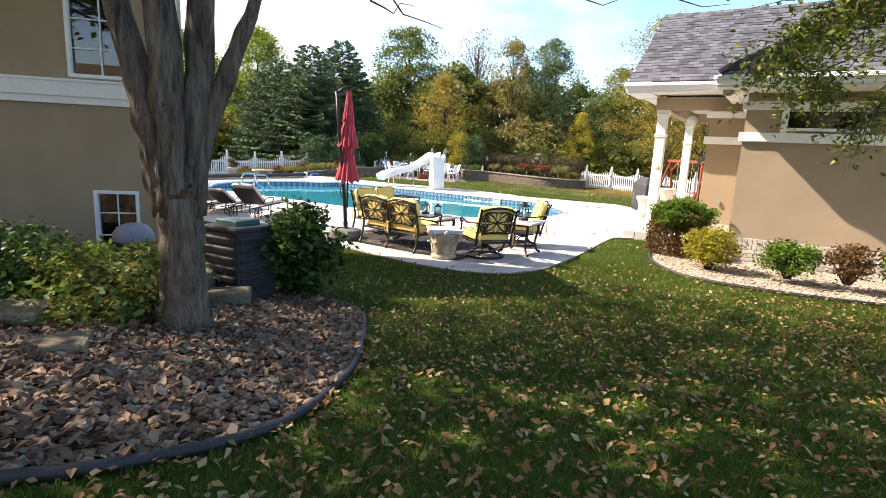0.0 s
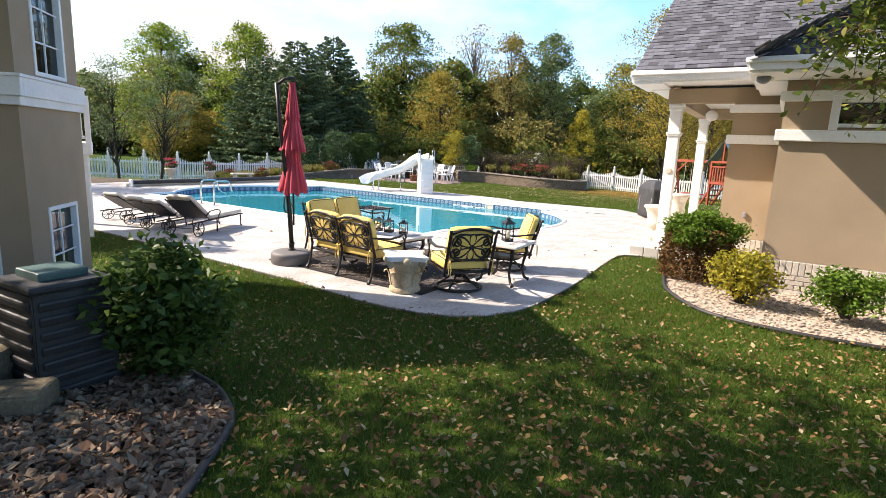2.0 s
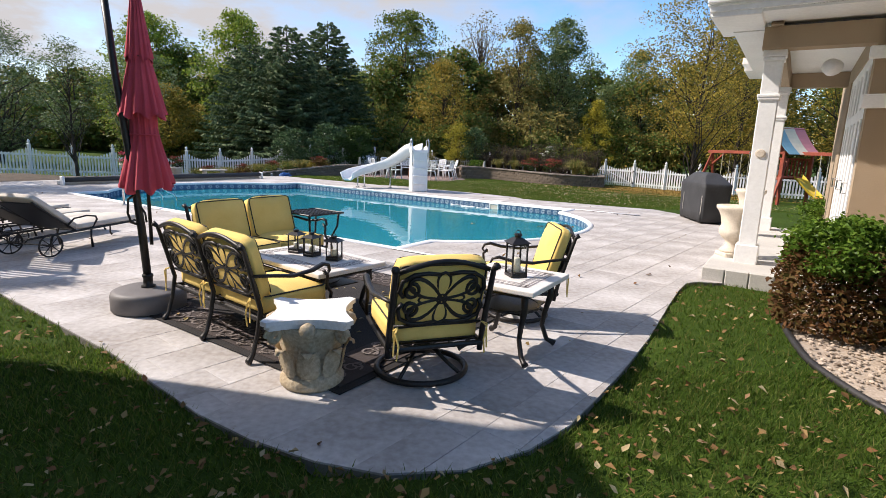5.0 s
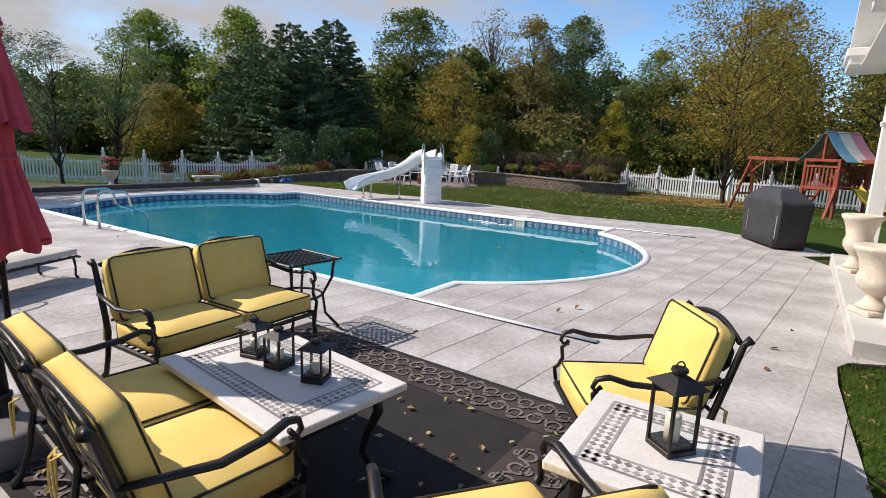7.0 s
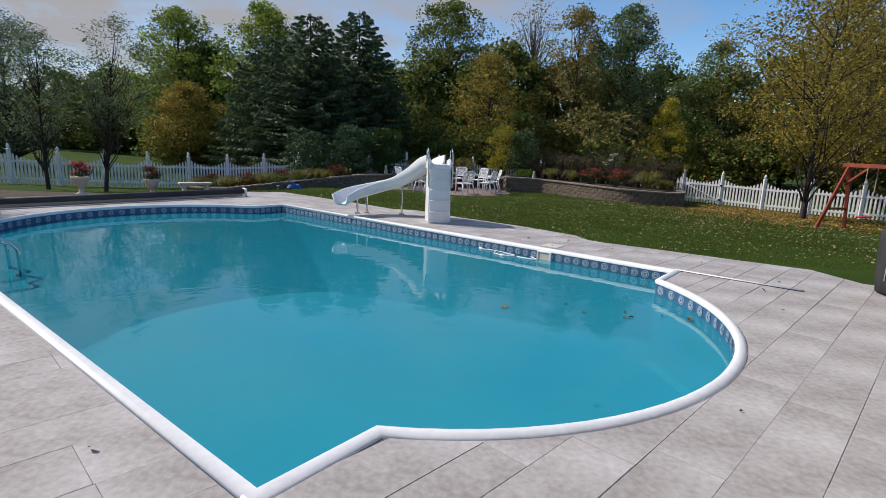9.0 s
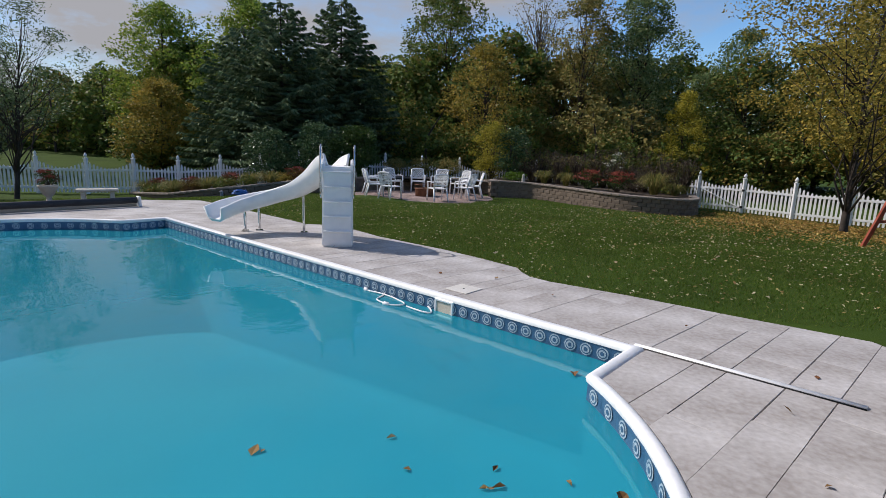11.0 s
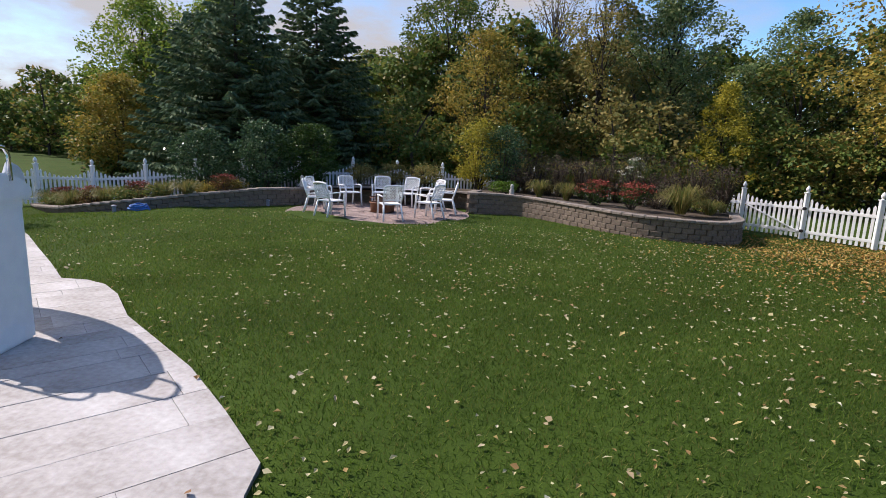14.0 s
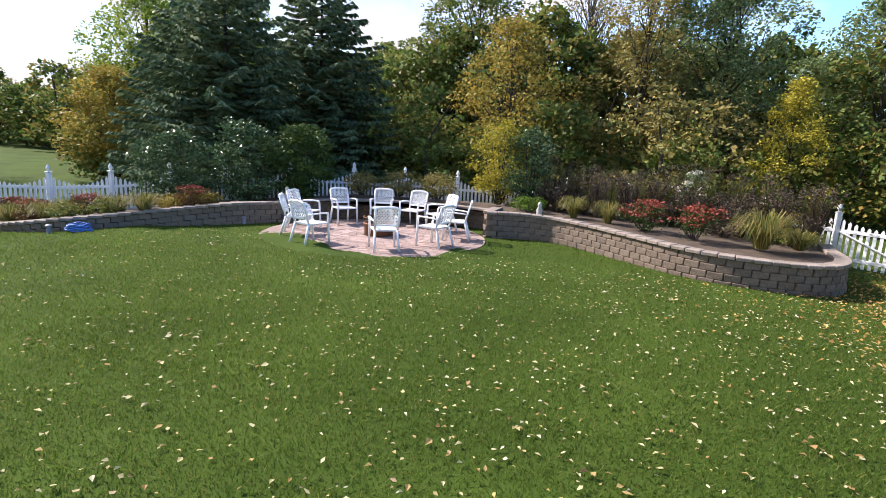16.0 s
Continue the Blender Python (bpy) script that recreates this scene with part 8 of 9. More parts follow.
# bed between the deck and the fence
def side_bed():
    inner = [(-13.0, 17.2), (-12.75, 20.0), (-10.65, 24.1), (-7.6, 27.75)]
    outer = [(-17.0, 16.5), (-16.8, 21.5), (-14.2, 26.2), (-9.4, 29.6)]
    bm = bmesh.new()
    rows = []
    for i in range(3):
        for k in range(12 if i < 2 else 13):
            f = k / 12
            a, b = Vector(inner[i]).lerp(Vector(inner[i + 1]), f), Vector(outer[i]).lerp(Vector(outer[i + 1]), f)
            line = []
            for j in range(9):
                p = a.lerp(b, j / 8)
                h = 0.035 + 0.05 * noise.noise(Vector((p.x * 1.3, p.y * 1.3, 0))) if 0 < j < 8 else -0.03
                line.append(bm.verts.new((p.x, p.y, float(land(p.x, p.y)) + h)))
            rows.append(line)
    for r, s in zip(rows, rows[1:]):
        for j in range(8):
            bm.faces.new((r[j], r[j + 1], s[j + 1], s[j]))
    bmesh.ops.recalc_face_normals(bm, faces=bm.faces)
    tagged(link("mulch_bed", bm, SOIL, True), "dark mulch bed between the pool deck and the fence", "mulch", kind="structure")


side_bed()
tree("small_tree", -14.3, 20.4, 5.6, 1.9, 1.2, OAK, "low-branched dark green tree beside the balcony", "oval", 130, 60, 0.13, 0.4, 0.08, BARK_DARK, 23, limb=40)

# behind the low left wall
for i, (x, y, r, h, lf) in enumerate(((-7.9, 37.0, 1.2, 2.25, ROSELEAF), (-6.2, 37.9, 1.25, 2.45, ROSELEAF), (-4.7, 38.7, 1.1, 2.3, SHRUBLEAF))):
    shrub("rose_bush", x, y, r, r * 0.9, h, lf, "large dark green bush with glossy leaves behind the low wall", 100, 60, 0.105, 0.26, 70 + i, left_top(Vector((x, y))) - 0.08, group="bushes behind the low wall")
for i, (x, y, r, h) in enumerate(((-3.2, 40.0, 0.7, 0.75), (-2.0, 40.4, 0.8, 0.8), (-0.6, 40.3, 0.7, 0.8))):
    shrub("low_bush", x, y, r, r, h, BROWNLEAF, "low brown and green perennial bush behind the patio", 50, 40, 0.07, 0.16, 80 + i, 0.3, group="low bushes behind the patio")
shrub("yellow_bush", 1.45, 40.40, 0.9, 0.85, 2.6, LIME, "tall yellow-green leafy bush by the patio", 90, 60, 0.085, 0.24, 84, 0.28)
shrub("dark_bush", 2.45, 40.00, 0.8, 0.75, 2.4, ROSELEAF, "dark blue-green bush beside a yellow one", 80, 60, 0.08, 0.22, 85, 0.28)
shrub("low_bush", 2.60, 38.60, 0.55, 0.5, 0.45, BOXLEAF, "low bright green clump beside a small statue", 30, 45, 0.06, 0.13, 86, 0.26)
for i, (x, y, r) in enumerate(((5.7, 37.1, 0.55), (6.7, 36.5, 0.56))):
    shrub("sedum_clump", x, y, r, r, 0.72, SHRUBLEAF, "clump with flat red autumn flower heads on the raised bed", 40, 40, 0.05, 0.13, 90 + i, 0.2, extra=("flower_heads", REDHEAD, 30, 0.085), category="flowers", group="red flower clumps")
for i in range(36):
    s = (i // 2) / 17.5
    x, y = 3.0 + 6.8 * s, 39.6 - 2.2 * s ** 1.4 + 0.3 * math.sin(i * 2.1) + 0.7 * (i % 2)
    tuft(x, y, 0.12, 0.48, (0.85 if i % 2 == 0 else 1.15) + 0.3 * math.sin(i * 1.7), (SEEDHEAD, BROWNLEAF, SEEDHEAD, FOREST)[i % 4], "tall brown perennial stalks with dark seed heads", 190, 120 + i, 60, "tall perennials on the raised bed", 0.25)
shrub("white_flower_bush", 7.00, 39.00, 0.5, 0.45, 1.5, GREYLEAF, "pale bush with small white flowers", 45, 40, 0.06, 0.15, 140, 0.15, extra=("flowers", WHITEHEAD, 20, 0.07))
tuft(7.95, 35.95, 0.17, 0.85, 0.85, TUFT, "arching pale green grass hanging over the wall", 420, 150, None, "arching grasses on the raised bed", 1.1)
tuft(8.80, 36.30, 0.15, 0.55, 0.45, TUFT, "arching pale green grass hanging over the wall", 300, 151, None, "arching grasses on the raised bed", 1.1)
tuft(3.90, 38.30, 0.25, 0.5, 0.6, TUFT, "arching pale green grass on the raised bed", 260, 152, None, "arching grasses on the raised bed", 0.9)
tuft(4.80, 37.90, 0.22, 0.5, 0.6, TUFT, "arching pale green grass on the raised bed", 260, 153, None, "arching grasses on the raised bed", 0.9)
shrub("low_bush", 9.00, 37.30, 0.5, 0.5, 0.38, FOREST, "low olive perennial bush on the raised bed", 40, 40, 0.06, 0.15, 154, 0.1)
shrub("low_bush", 7.60, 37.60, 0.6, 0.55, 0.8, SEEDHEAD, "low dark brown perennial bush on the raised bed", 40, 40, 0.06, 0.15, 155, 0.1)
for i in range(20):
    x = -12.7 + 6.9 * (i // 2) / 9.5
    y = float(np.interp(x, [-13.3, -11.6, -10.2, -8.8, -7.6, -5.6], [34.95, 33.9, 33.3, 33.05, 33.4, 35.45])) + 0.5 + 0.15 * math.sin(i * 1.9) + 0.55 * (i % 2)
    zb = left_top(Vector((x, y))) - 0.08
    if i % 5 == 3:
        shrub("sedum_clump", x, y, 0.52, 0.45, 0.56, DRYLEAF, "rusty red perennial clump behind the low wall", 30, 40, 0.06, 0.13, 160 + i, zb, extra=("flower_heads", REDHEAD, 10, 0.07), category="flowers", group="red flower clumps")
    elif i % 5 in (0, 1):
        tuft(x, y, zb, 0.6, 0.55, TUFT, "arching yellow-green grass behind the low wall", 300, 160 + i, None, "grasses behind the low wall", 0.9)
    else:
        shrub("low_bush", x, y, 0.5, 0.45, 0.42, (FOREST, OLIVE)[i % 2], "low green and olive perennial clump behind the low wall", 32, 40, 0.06, 0.13, 160 + i, zb, group="low bushes behind the low wall")
for x, y, mt, lb in ((-10.2, 27.8, REDHEAD, "dark red"), (-10.9, 25.6, PINKHEAD, "pink")):
    shrub("potted_flowers", x, y, 0.30, 0.30, 0.42, SHRUBLEAF, lb + " flowers growing in a footed planter", 22, 34, 0.05, 0.09, 171, float(land(x, y)) + 0.50, 0.03, ("petals", mt, 22, 0.06), "flowers")
bx = pose(-5.60, 11.98, 0, 0, 0, 32) @ Matrix.Diagonal((0.8, 0.8, 0.8, 1))
bm = bmesh.new()
box(bm, (0, 0, 0.09), (0.95, 0.22, 0.18), None, 0.01)
fb = thing("flower_box", bx @ pose(-0.55, -0.25, 2.72), "white box of red and pink flowers on a deck railing", "flower box")
part("trough", bm, WHITE, fb)
frng = np.random.default_rng(9)
fp = np.stack([frng.uniform(-0.46, 0.46, 900), frng.normal(0, 0.13, 900), 0.22 + np.abs(frng.normal(0, 0.11, 900))], 1)
part("foliage", quads("foliage", leaves(frng, fp, 0.06), SHRUBLEAF), SHRUBLEAF, fb)
part("petals", quads("petals", leaves(frng, fp[:420] + [0, -0.03, 0.04], 0.05, 0.9), PINKHEAD), PINKHEAD, fb)


# ---- the near tree and the planting round it ----
def near_tree():
    t = thing("shade_tree", pose(-1.92, 4.72, 0.33) @ Matrix.Diagonal((1.0, 1.0, 0.92, 1)), "large multi-stemmed tree with rough grey-brown bark", "tree")
    bm = bmesh.new()
    stems = [
        ([(0, 0, -0.2), (0, 0, 0.05), (0.02, 0, 0.5), (0.03, 0, 0.95), (0.02, 0, 1.3)], [0.34, 0.25, 0.205, 0.20, 0.215]),
        ([(-0.06, 0, 1.1), (-0.17, -0.02, 1.6), (-0.30, -0.03, 2.1), (-0.62, -0.05, 3.2), (-1.2, -0.1, 5.0), (-1.7, 0.0, 7.2)], [0.16, 0.135, 0.12, 0.10, 0.07, 0.02]),
        ([(0.0, -0.03, 1.1), (0.0, -0.05, 1.7), (-0.02, -0.08, 2.4), (-0.1, -0.2, 4.0), (-0.15, -0.3, 6.5), (0, -0.2, 8.5)], [0.17, 0.145, 0.125, 0.10, 0.06, 0.02]),
        ([(0.09, 0.02, 1.1), (0.17, 0.03, 1.7), (0.22, 0.05, 2.4), (0.35, 0.2, 4.0), (0.6, 0.3, 6.5), (0.8, 0.4, 8.2)], [0.15, 0.13, 0.11, 0.09, 0.05, 0.02]),
        ([(0.14, 0.03, 1.05), (0.30, 0.06, 1.42), (0.50, 0.08, 1.85), (0.74, 0.12, 2.3), (1.1, 0.2, 2.75), (1.6, 0.3, 3.4), (2.2, 0.4, 4.4)], [0.09, 0.07, 0.058, 0.05, 0.042, 0.03, 0.012]),
    ]
    for pts, rs in stems:
        pts, rs = [Vector((p[0] * 0.72, p[1], p[2] + (0.12 if rs[0] < 0.1 else -0.25 if 1.0 < p[2] < 2.5 else -0.2 if p[2] >= 2.5 else 0))) for p in pts], [r * 0.64 for r in rs]
        fine, fr = [], []
        for i in range(len(pts) - 1):
            for k in range(4):
                f = k / 4
                fine.append(pts[i].lerp(pts[i + 1], f) + Vector((0.008 * math.sin(7 * i + 3 * k), 0.008 * math.cos(5 * i + 4 * k), 0)))
                fr.append((rs[i] * (1 - f) + rs[i + 1] * f) * (1 + 0.04 * math.sin(5 * i + 3 * k)))
        tube(bm, fine + [pts[-1]], fr + [rs[-1]], 18)
    rng = np.random.default_rng(41)
    # bark ridges
    bmesh.ops.recalc_face_normals(bm, faces=bm.faces)
    bm.normal_update()
    for v in bm.verts:
        a = math.atan2(v.co.y, v.co.x)
        v.co += v.normal * (0.013 * math.sin(a * 9 + 3 * v.co.z) + 0.008 * math.sin(a * 17 - 5 * v.co.z) + rng.normal() * 0.004)
    bark = part("trunk", bm, BARK, t, "rough furrowed bark", True)
    bm = bmesh.new()
    lathe(bm, [(0.035, 0), (0.032, 0.012), (0.02, 0.016), (0.012, 0.006)], 12)
    part("knot", bm, BARK, bark, "pale round branch scar", True, pose(0.0, -0.135, 1.56, 90, 0, 0))
    # crown lies out of view; shifted left and made dense to shade the lawn
    c, pts = crown_points(rng, 3.7, 9.8, 4.7, "oval", 430, 54, 0.62)
    pts, c = pts + [-2.2, -0.4, 0], c + [-2.2, -0.4, 0]
    bm = bmesh.new()
    for e in c[:90]:
        e = Vector(e)
        b = Vector((-0.25 + e.x * 0.25, e.y * 0.2, max(2.6, e.z * 0.6)))
        tube(bm, [b, b.lerp(e, 0.55) + Vector((0, 0, 0.15)), e], [0.04, 0.022, 0.006], 5)
    # bare twigs that hang into view
    for i in range(26):
        a = Vector((rng.uniform(0.4, 3.0), rng.uniform(0.2, 1.6), rng.uniform(2.7, 3.4)))
        p = [a]
        for k in range(4):
            p.append(p[-1] + Vector((rng.uniform(0.02, 0.22), rng.normal() * 0.08, rng.normal() * 0.09 - 0.02)))
        tube(bm, p, [0.010, 0.008, 0.006, 0.004, 0.002], 5)
    tagged(part("branches", bm, BARK, t), kind="stuff")
    part("crown", quads("crown", leaves(rng, pts, 0.16), SHADELEAF), SHADELEAF, t)


near_tree()


def hanging_tree():
    x, y = 6.35, 4.7
    z = float(land(x, y))
    t = thing("shade_tree", pose(x, y, z) @ Matrix.Diagonal((0.82, 0.82, 0.82, 1)), "tree beside the pool house with low hanging leafy boughs", "tree")
    rng = np.random.default_rng(51)
    bm = bmesh.new()
    tube(bm, [(0, 0, -0.2), (0, 0, 1.0), (-0.05, 0.1, 2.4), (-0.1, 0.1, 4.5), (0, 0, 7.0)], [0.22, 0.16, 0.14, 0.1, 0.02], 12)
    at = []
    for tip in ((-3.9, 2.3, 3.0), (-4.2, 2.2, 2.85), (-3.5, 2.5, 2.6), (-3.0, 2.1, 2.3), (-2.5, 2.4, 2.6), (-3.7, 1.6, 3.5), (-2.2, 1.8, 2.2), (-3.1, 2.7, 3.3), (-2.0, 2.4, 2.9), (-3.9, 1.9, 3.3), (-2.7, 1.5, 3.0)):
        a, e = Vector((-0.08, 0.1, 3.2)), Vector(tip)
        p = [a, a.lerp(e, 0.35) + Vector((0, 0, 0.75)), a.lerp(e, 0.7) + Vector((0, 0, 0.62)), e + Vector((0, 0, 0.18)), e + (e - a) * 0.04 + Vector((0, 0, -0.18))]
        tube(bm, p, [0.05, 0.03, 0.018, 0.009, 0.003], 6)
        for k in range(40):
            f = rng.uniform(0.5, 1.0)
            i = min(2, int(f * 3 - 0.0001))
            b = p[i + 1].lerp(p[min(4, i + 2)], rng.random())
            q = b + Vector((rng.normal() * 0.28, rng.normal() * 0.28, -abs(rng.normal()) * 0.30 + 0.06))
            tube(bm, [b, b.lerp(q, 0.5) + Vector((0, 0, 0.05)), q], [0.007, 0.005, 0.002], 4)
            m = 15
            at.append(np.array([list(b.lerp(q, g)) for g in rng.uniform(0.2, 1.1, m)]) + rng.normal(size=(m, 3)) * 0.07)
    c, pts = crown_points(rng, 3.6, 7.4, 2.4, "oval", 130, 50, 0.55)
    at.append(pts)
    for e in c[:50]:
        e = Vector(e)
        tube(bm, [(0, 0, max(2.2, e.z * 0.65)), tuple(e)], [0.04, 0.008], 5)
    part("trunk", bm, BARK, t, "", True)
    part("crown", quads("crown", leaves(rng, np.concatenate(at), 0.085, 0.42, 0.3, 0.25), SHADELEAF), SHADELEAF, t)


hanging_tree()
shrub("glossy_shrub", -1.57, 6.45, 0.37, 0.37, 0.95, SHRUBLEAF, "dark green shrub with large glossy leaves by the trunk", 90, 60, 0.07, 0.13, 201, 0.04, 0.2, wide=0.5, shape="round")
for i, (x, y, r, h, lf) in enumerate(((-2.75, 5.0, 0.5, 0.5, SHADELEAF), (-2.35, 4.7, 0.32, 0.4, FOREST), (-3.3, 5.0, 0.48, 0.6, SHRUBLEAF), (-2.5, 5.3, 0.4, 0.5, FOREST), (-3.5, 5.5, 0.5, 0.65, SHRUBLEAF))):
    shrub("ground_shrub", x, y, r, r, h, lf, "low spreading green shrub below the house wall", 52, 46, 0.055, 0.15, 205 + i, float(land(x, y)) - 0.05, 0.05, group="low shrubs below the house")
bush = shrub("clipped_shrub", 4.02, 10.5, 0.50, 0.48, 0.98, BOXLEAF, "clipped shrub with fresh green top and rusty sides", 240, 50, 0.045, 0.085, 212, -0.03, 0.50, shape="round")
crng = np.random.default_rng(77)
ca, cz = crng.random(7000) * 6.283, crng.random(7000) * 0.72 + 0.06
cr_ = (0.40 + 0.04 * np.sin(cz * 5) + crng.normal(0, 0.04, 7000))
part("lower_leaves", quads("lower_leaves", leaves(crng, np.stack([cr_ * np.cos(ca), cr_ * np.sin(ca), cz], 1), 0.05), DRYLEAF), DRYLEAF, bush, "rusty brown lower leaves")
shrub("yellow_shrub", 4.0, 9.25, 0.40, 0.38, 0.60, LIME, "rounded yellow-green shrub on pale gravel", 80, 44, 0.05, 0.11, 213, 0.02)
shrub("green_shrub", 4.75, 8.55, 0.38, 0.36, 0.48, BOXLEAF, "low green shrub on pale gravel", 70, 44, 0.05, 0.11, 214, 0.08)
shrub("red_shrub", 5.3, 8.15, 0.32, 0.32, 0.5, DRYLEAF, "small shrub with reddish leaves on pale gravel", 46, 40, 0.05, 0.10, 215, 0.12)
shrub("green_shrub", 5.8, 7.8, 0.36, 0.34, 0.45, BOXLEAF, "low green shrub on pale gravel", 50, 40, 0.05, 0.11, 216, 0.16)
shrub("porch_shrub", 7.85, 16.15, 0.42, 0.42, 0.75, BOXLEAF, "round green shrub beside the porch", 60, 44, 0.055, 0.12, 217, -0.05)


# ---- loose pieces of the setting ----
def stones(rng, c, size, flat=0.6):
    """Squashed, uneven pebbles at the places c: vertices and faces."""
    n = len(c)
    g = (1 + 5 ** 0.5) / 2
    base = np.array([[-1, g, 0], [1, g, 0], [-1, -g, 0], [1, -g, 0], [0, -1, g], [0, 1, g], [0, -1, -g], [0, 1, -g], [g, 0, -1], [g, 0, 1], [-g, 0, -1], [-g, 0, 1]]) * 0.28
    f = np.array([[0, 11, 5], [0, 5, 1], [0, 1, 7], [0, 7, 10], [0, 10, 11], [1, 5, 9], [5, 11, 4], [11, 10, 2], [10, 7, 6], [7, 1, 8], [3, 9, 4], [3, 4, 2], [3, 2, 6], [3, 6, 8], [3, 8, 9], [4, 9, 5], [2, 4, 11], [6, 2, 10], [8, 6, 7], [9, 8, 1]])
    s = size * rng.uniform(0.6, 1.4, n)
    v = base[None] * np.stack([s * rng.uniform(0.9, 1.5, n), s, s * flat], 1)[:, None] * rng.uniform(0.86, 1.14, (n, 12, 1))
    a, b = rng.random(n) * 6.283, rng.normal(0, 0.3, n)
    ca, sa, cb, sb = np.cos(a)[:, None], np.sin(a)[:, None], np.cos(b)[:, None], np.sin(b)[:, None]
    y, z = v[..., 1] * cb - v[..., 2] * sb, v[..., 1] * sb + v[..., 2] * cb
    v = np.stack([v[..., 0] * ca - y * sa, v[..., 0] * sa + y * ca, z], -1) + c[:, None]
    return v.reshape(-1, 3), (f[None] + 12 * np.arange(n)[:, None, None]).reshape(-1, 3)


def scatter(rng, n, x0, x1, y0, y1, keep):
    x, y = rng.uniform(x0, x1, n), rng.uniform(y0, y1, n)
    k = keep(x, y)
    return x[k], y[k]


# the rock bed round the near tree
L_EDGE = [(-1.75, 6.75), (-1.36, 6.42), (-1.08, 6.15), (-0.87, 5.75), (-0.79, 5.2), (-0.75, 4.75), (-0.73, 4.3), (-0.78, 3.95), (-0.86, 3.6), (-1.0, 3.33), (-1.25, 3.08), (-1.6, 2.85), (-2.6, 2.4)]
R_EDGE = [(4.2, 11.6), (3.8, 10.9), (3.46, 10.2), (3.27, 9.6), (3.3, 8.85), (3.62, 8.38), (4.1, 8.0), (4.85, 7.6), (6.0, 7.1), (8.0, 6.1)]


def edging(pts, label):
    line = [Vector((p.x, p.y, float(land(p.x, p.y)) + 0.025)) for p in spline([Vector(q) for q in pts], 8)]
    bm = bmesh.new()
    tube(bm, line, 0.026, 8)
    tagged(link("lawn_edging", bm, EDGING, True), label, "lawn edging", kind="structure")
    return [(p.x, p.y) for p in line]


left_bed = edging(L_EDGE, "black plastic edging round a leaf-covered bed") + [(-6.0, 2.4), (-6.0, 6.9)]
right_bed = edging(R_EDGE, "black plastic edging round a gravel bed")
HOUSE_S = [un(-1.63, 11.0), un(-1.63, 12.8), un(-2.35, 12.8)]
right_bed = right_bed + [un(7.5, 11.0)] + HOUSE_S


def loose_bed(name, poly, lift, mat, label, category):
    bm = bmesh.new()
    rows = [(x, y) for x, y in poly]
    f = bm.faces.new([bm.verts.new((x, y, 0)) for x, y in rows])
    bmesh.ops.triangulate(bm, faces=[f])
    bmesh.ops.subdivide_edges(bm, edges=bm.edges[:], cuts=5, use_grid_fill=True)
    for v in bm.verts:
        v.co.z = float(land(v.co.x, v.co.y)) + lift
    tagged(link(name, bm, mat), label, category, kind="structure")


loose_bed("rock_bed", left_bed, 0.008, SOIL, "dark soil under river rocks round the near tree", "rock bed")
loose_bed("gravel_bed", right_bed, 0.012, GRAVEL, "pale gravel bed along the pool house wall", "gravel bed")
rng = np.random.default_rng(300)
x, y = scatter(rng, 7000, -5.2, -0.6, 2.3, 6.9, lambda x, y: inside_many(x, y, left_bed) & (np.hypot(x + 1.92, y - 4.72) > 0.2))
v, f = stones(rng, np.stack([x, y, land(x, y) + 0.018 + 0.02 * rng.random(len(x))], 1), 0.042)
tagged(raw("river_rocks", v.tolist(), f.tolist(), ROCK, True), "rounded tan and grey river rocks under fallen leaves", "river rocks", kind="stuff")
x, y = scatter(rng, 12000, 3.2, 8.0, 6.0, 12.0, lambda x, y: inside_many(x, y, right_bed))
v, f = stones(rng, np.stack([x, y, land(x, y) + 0.018 + 0.01 * rng.random(len(x))], 1), 0.028)
tagged(raw("gravel", v.tolist(), f.tolist(), GRAVEL), "pale tan gravel along the pool house wall", "gravel", kind="stuff")


# grass
def off_lawn(x, y):
    grown = [tuple(np.array([0.0, 18.0]) + (np.array(p) - [0.0, 18.0]) * 1.001) for p in DECK]
    bad = inside_many(x, y, grown) | inside_many(x, y, left_bed) | inside_many(x, y, right_bed)
    bad |= np.hypot(x - PATIO.x, y - PATIO.y) < 2.86
    u, n = x * U.x + y * U.y, x * N.x + y * N.y
    bad |= ((u > -3.8) & (n > 12.75) | (u > -1.66) & (n > 10.9)) & (n < 18.5) & (u < 7.6)
    walls = [(p.x, p.y) for p in l_line] + [(1.7, 41.5), (-13.5, 41.0), (-13.5, 35.1)]
    wallr = [(p.x, p.y) for p in r_line] + [(10.2, 41.5), (1.7, 41.5)]
    return bad | inside_many(x, y, walls) | inside_many(x, y, wallr)


def grass(name, n, x0, x1, y0, y1, h, w, seed, label, keep=None):
    rng = np.random.default_rng(seed)
    x, y = scatter(rng, n, x0, x1, y0, y1, lambda x, y: ~off_lawn(x, y) & (keep(x, y) if keep else True))
    n = len(x)
    a, hh = rng.random(n) * 6.283, h * rng.uniform(0.6, 1.4, n)
    p = np.stack([x, y, land(x, y) - 0.008], 1)
    q = np.stack([np.cos(a), np.sin(a), np.zeros(n)], 1)
    d = np.stack([rng.normal(0, 0.55, n) * hh, rng.normal(0, 0.55, n) * hh, hh], 1)
    v = np.stack([p - q * w, p + q * w, p + d * 0.6 + q * w * 0.7 , p + d + q * 0.0005], 1)
    ob = new(name, quads(name, v, BLADES))
    tagged(ob, label, "grass", kind="stuff")


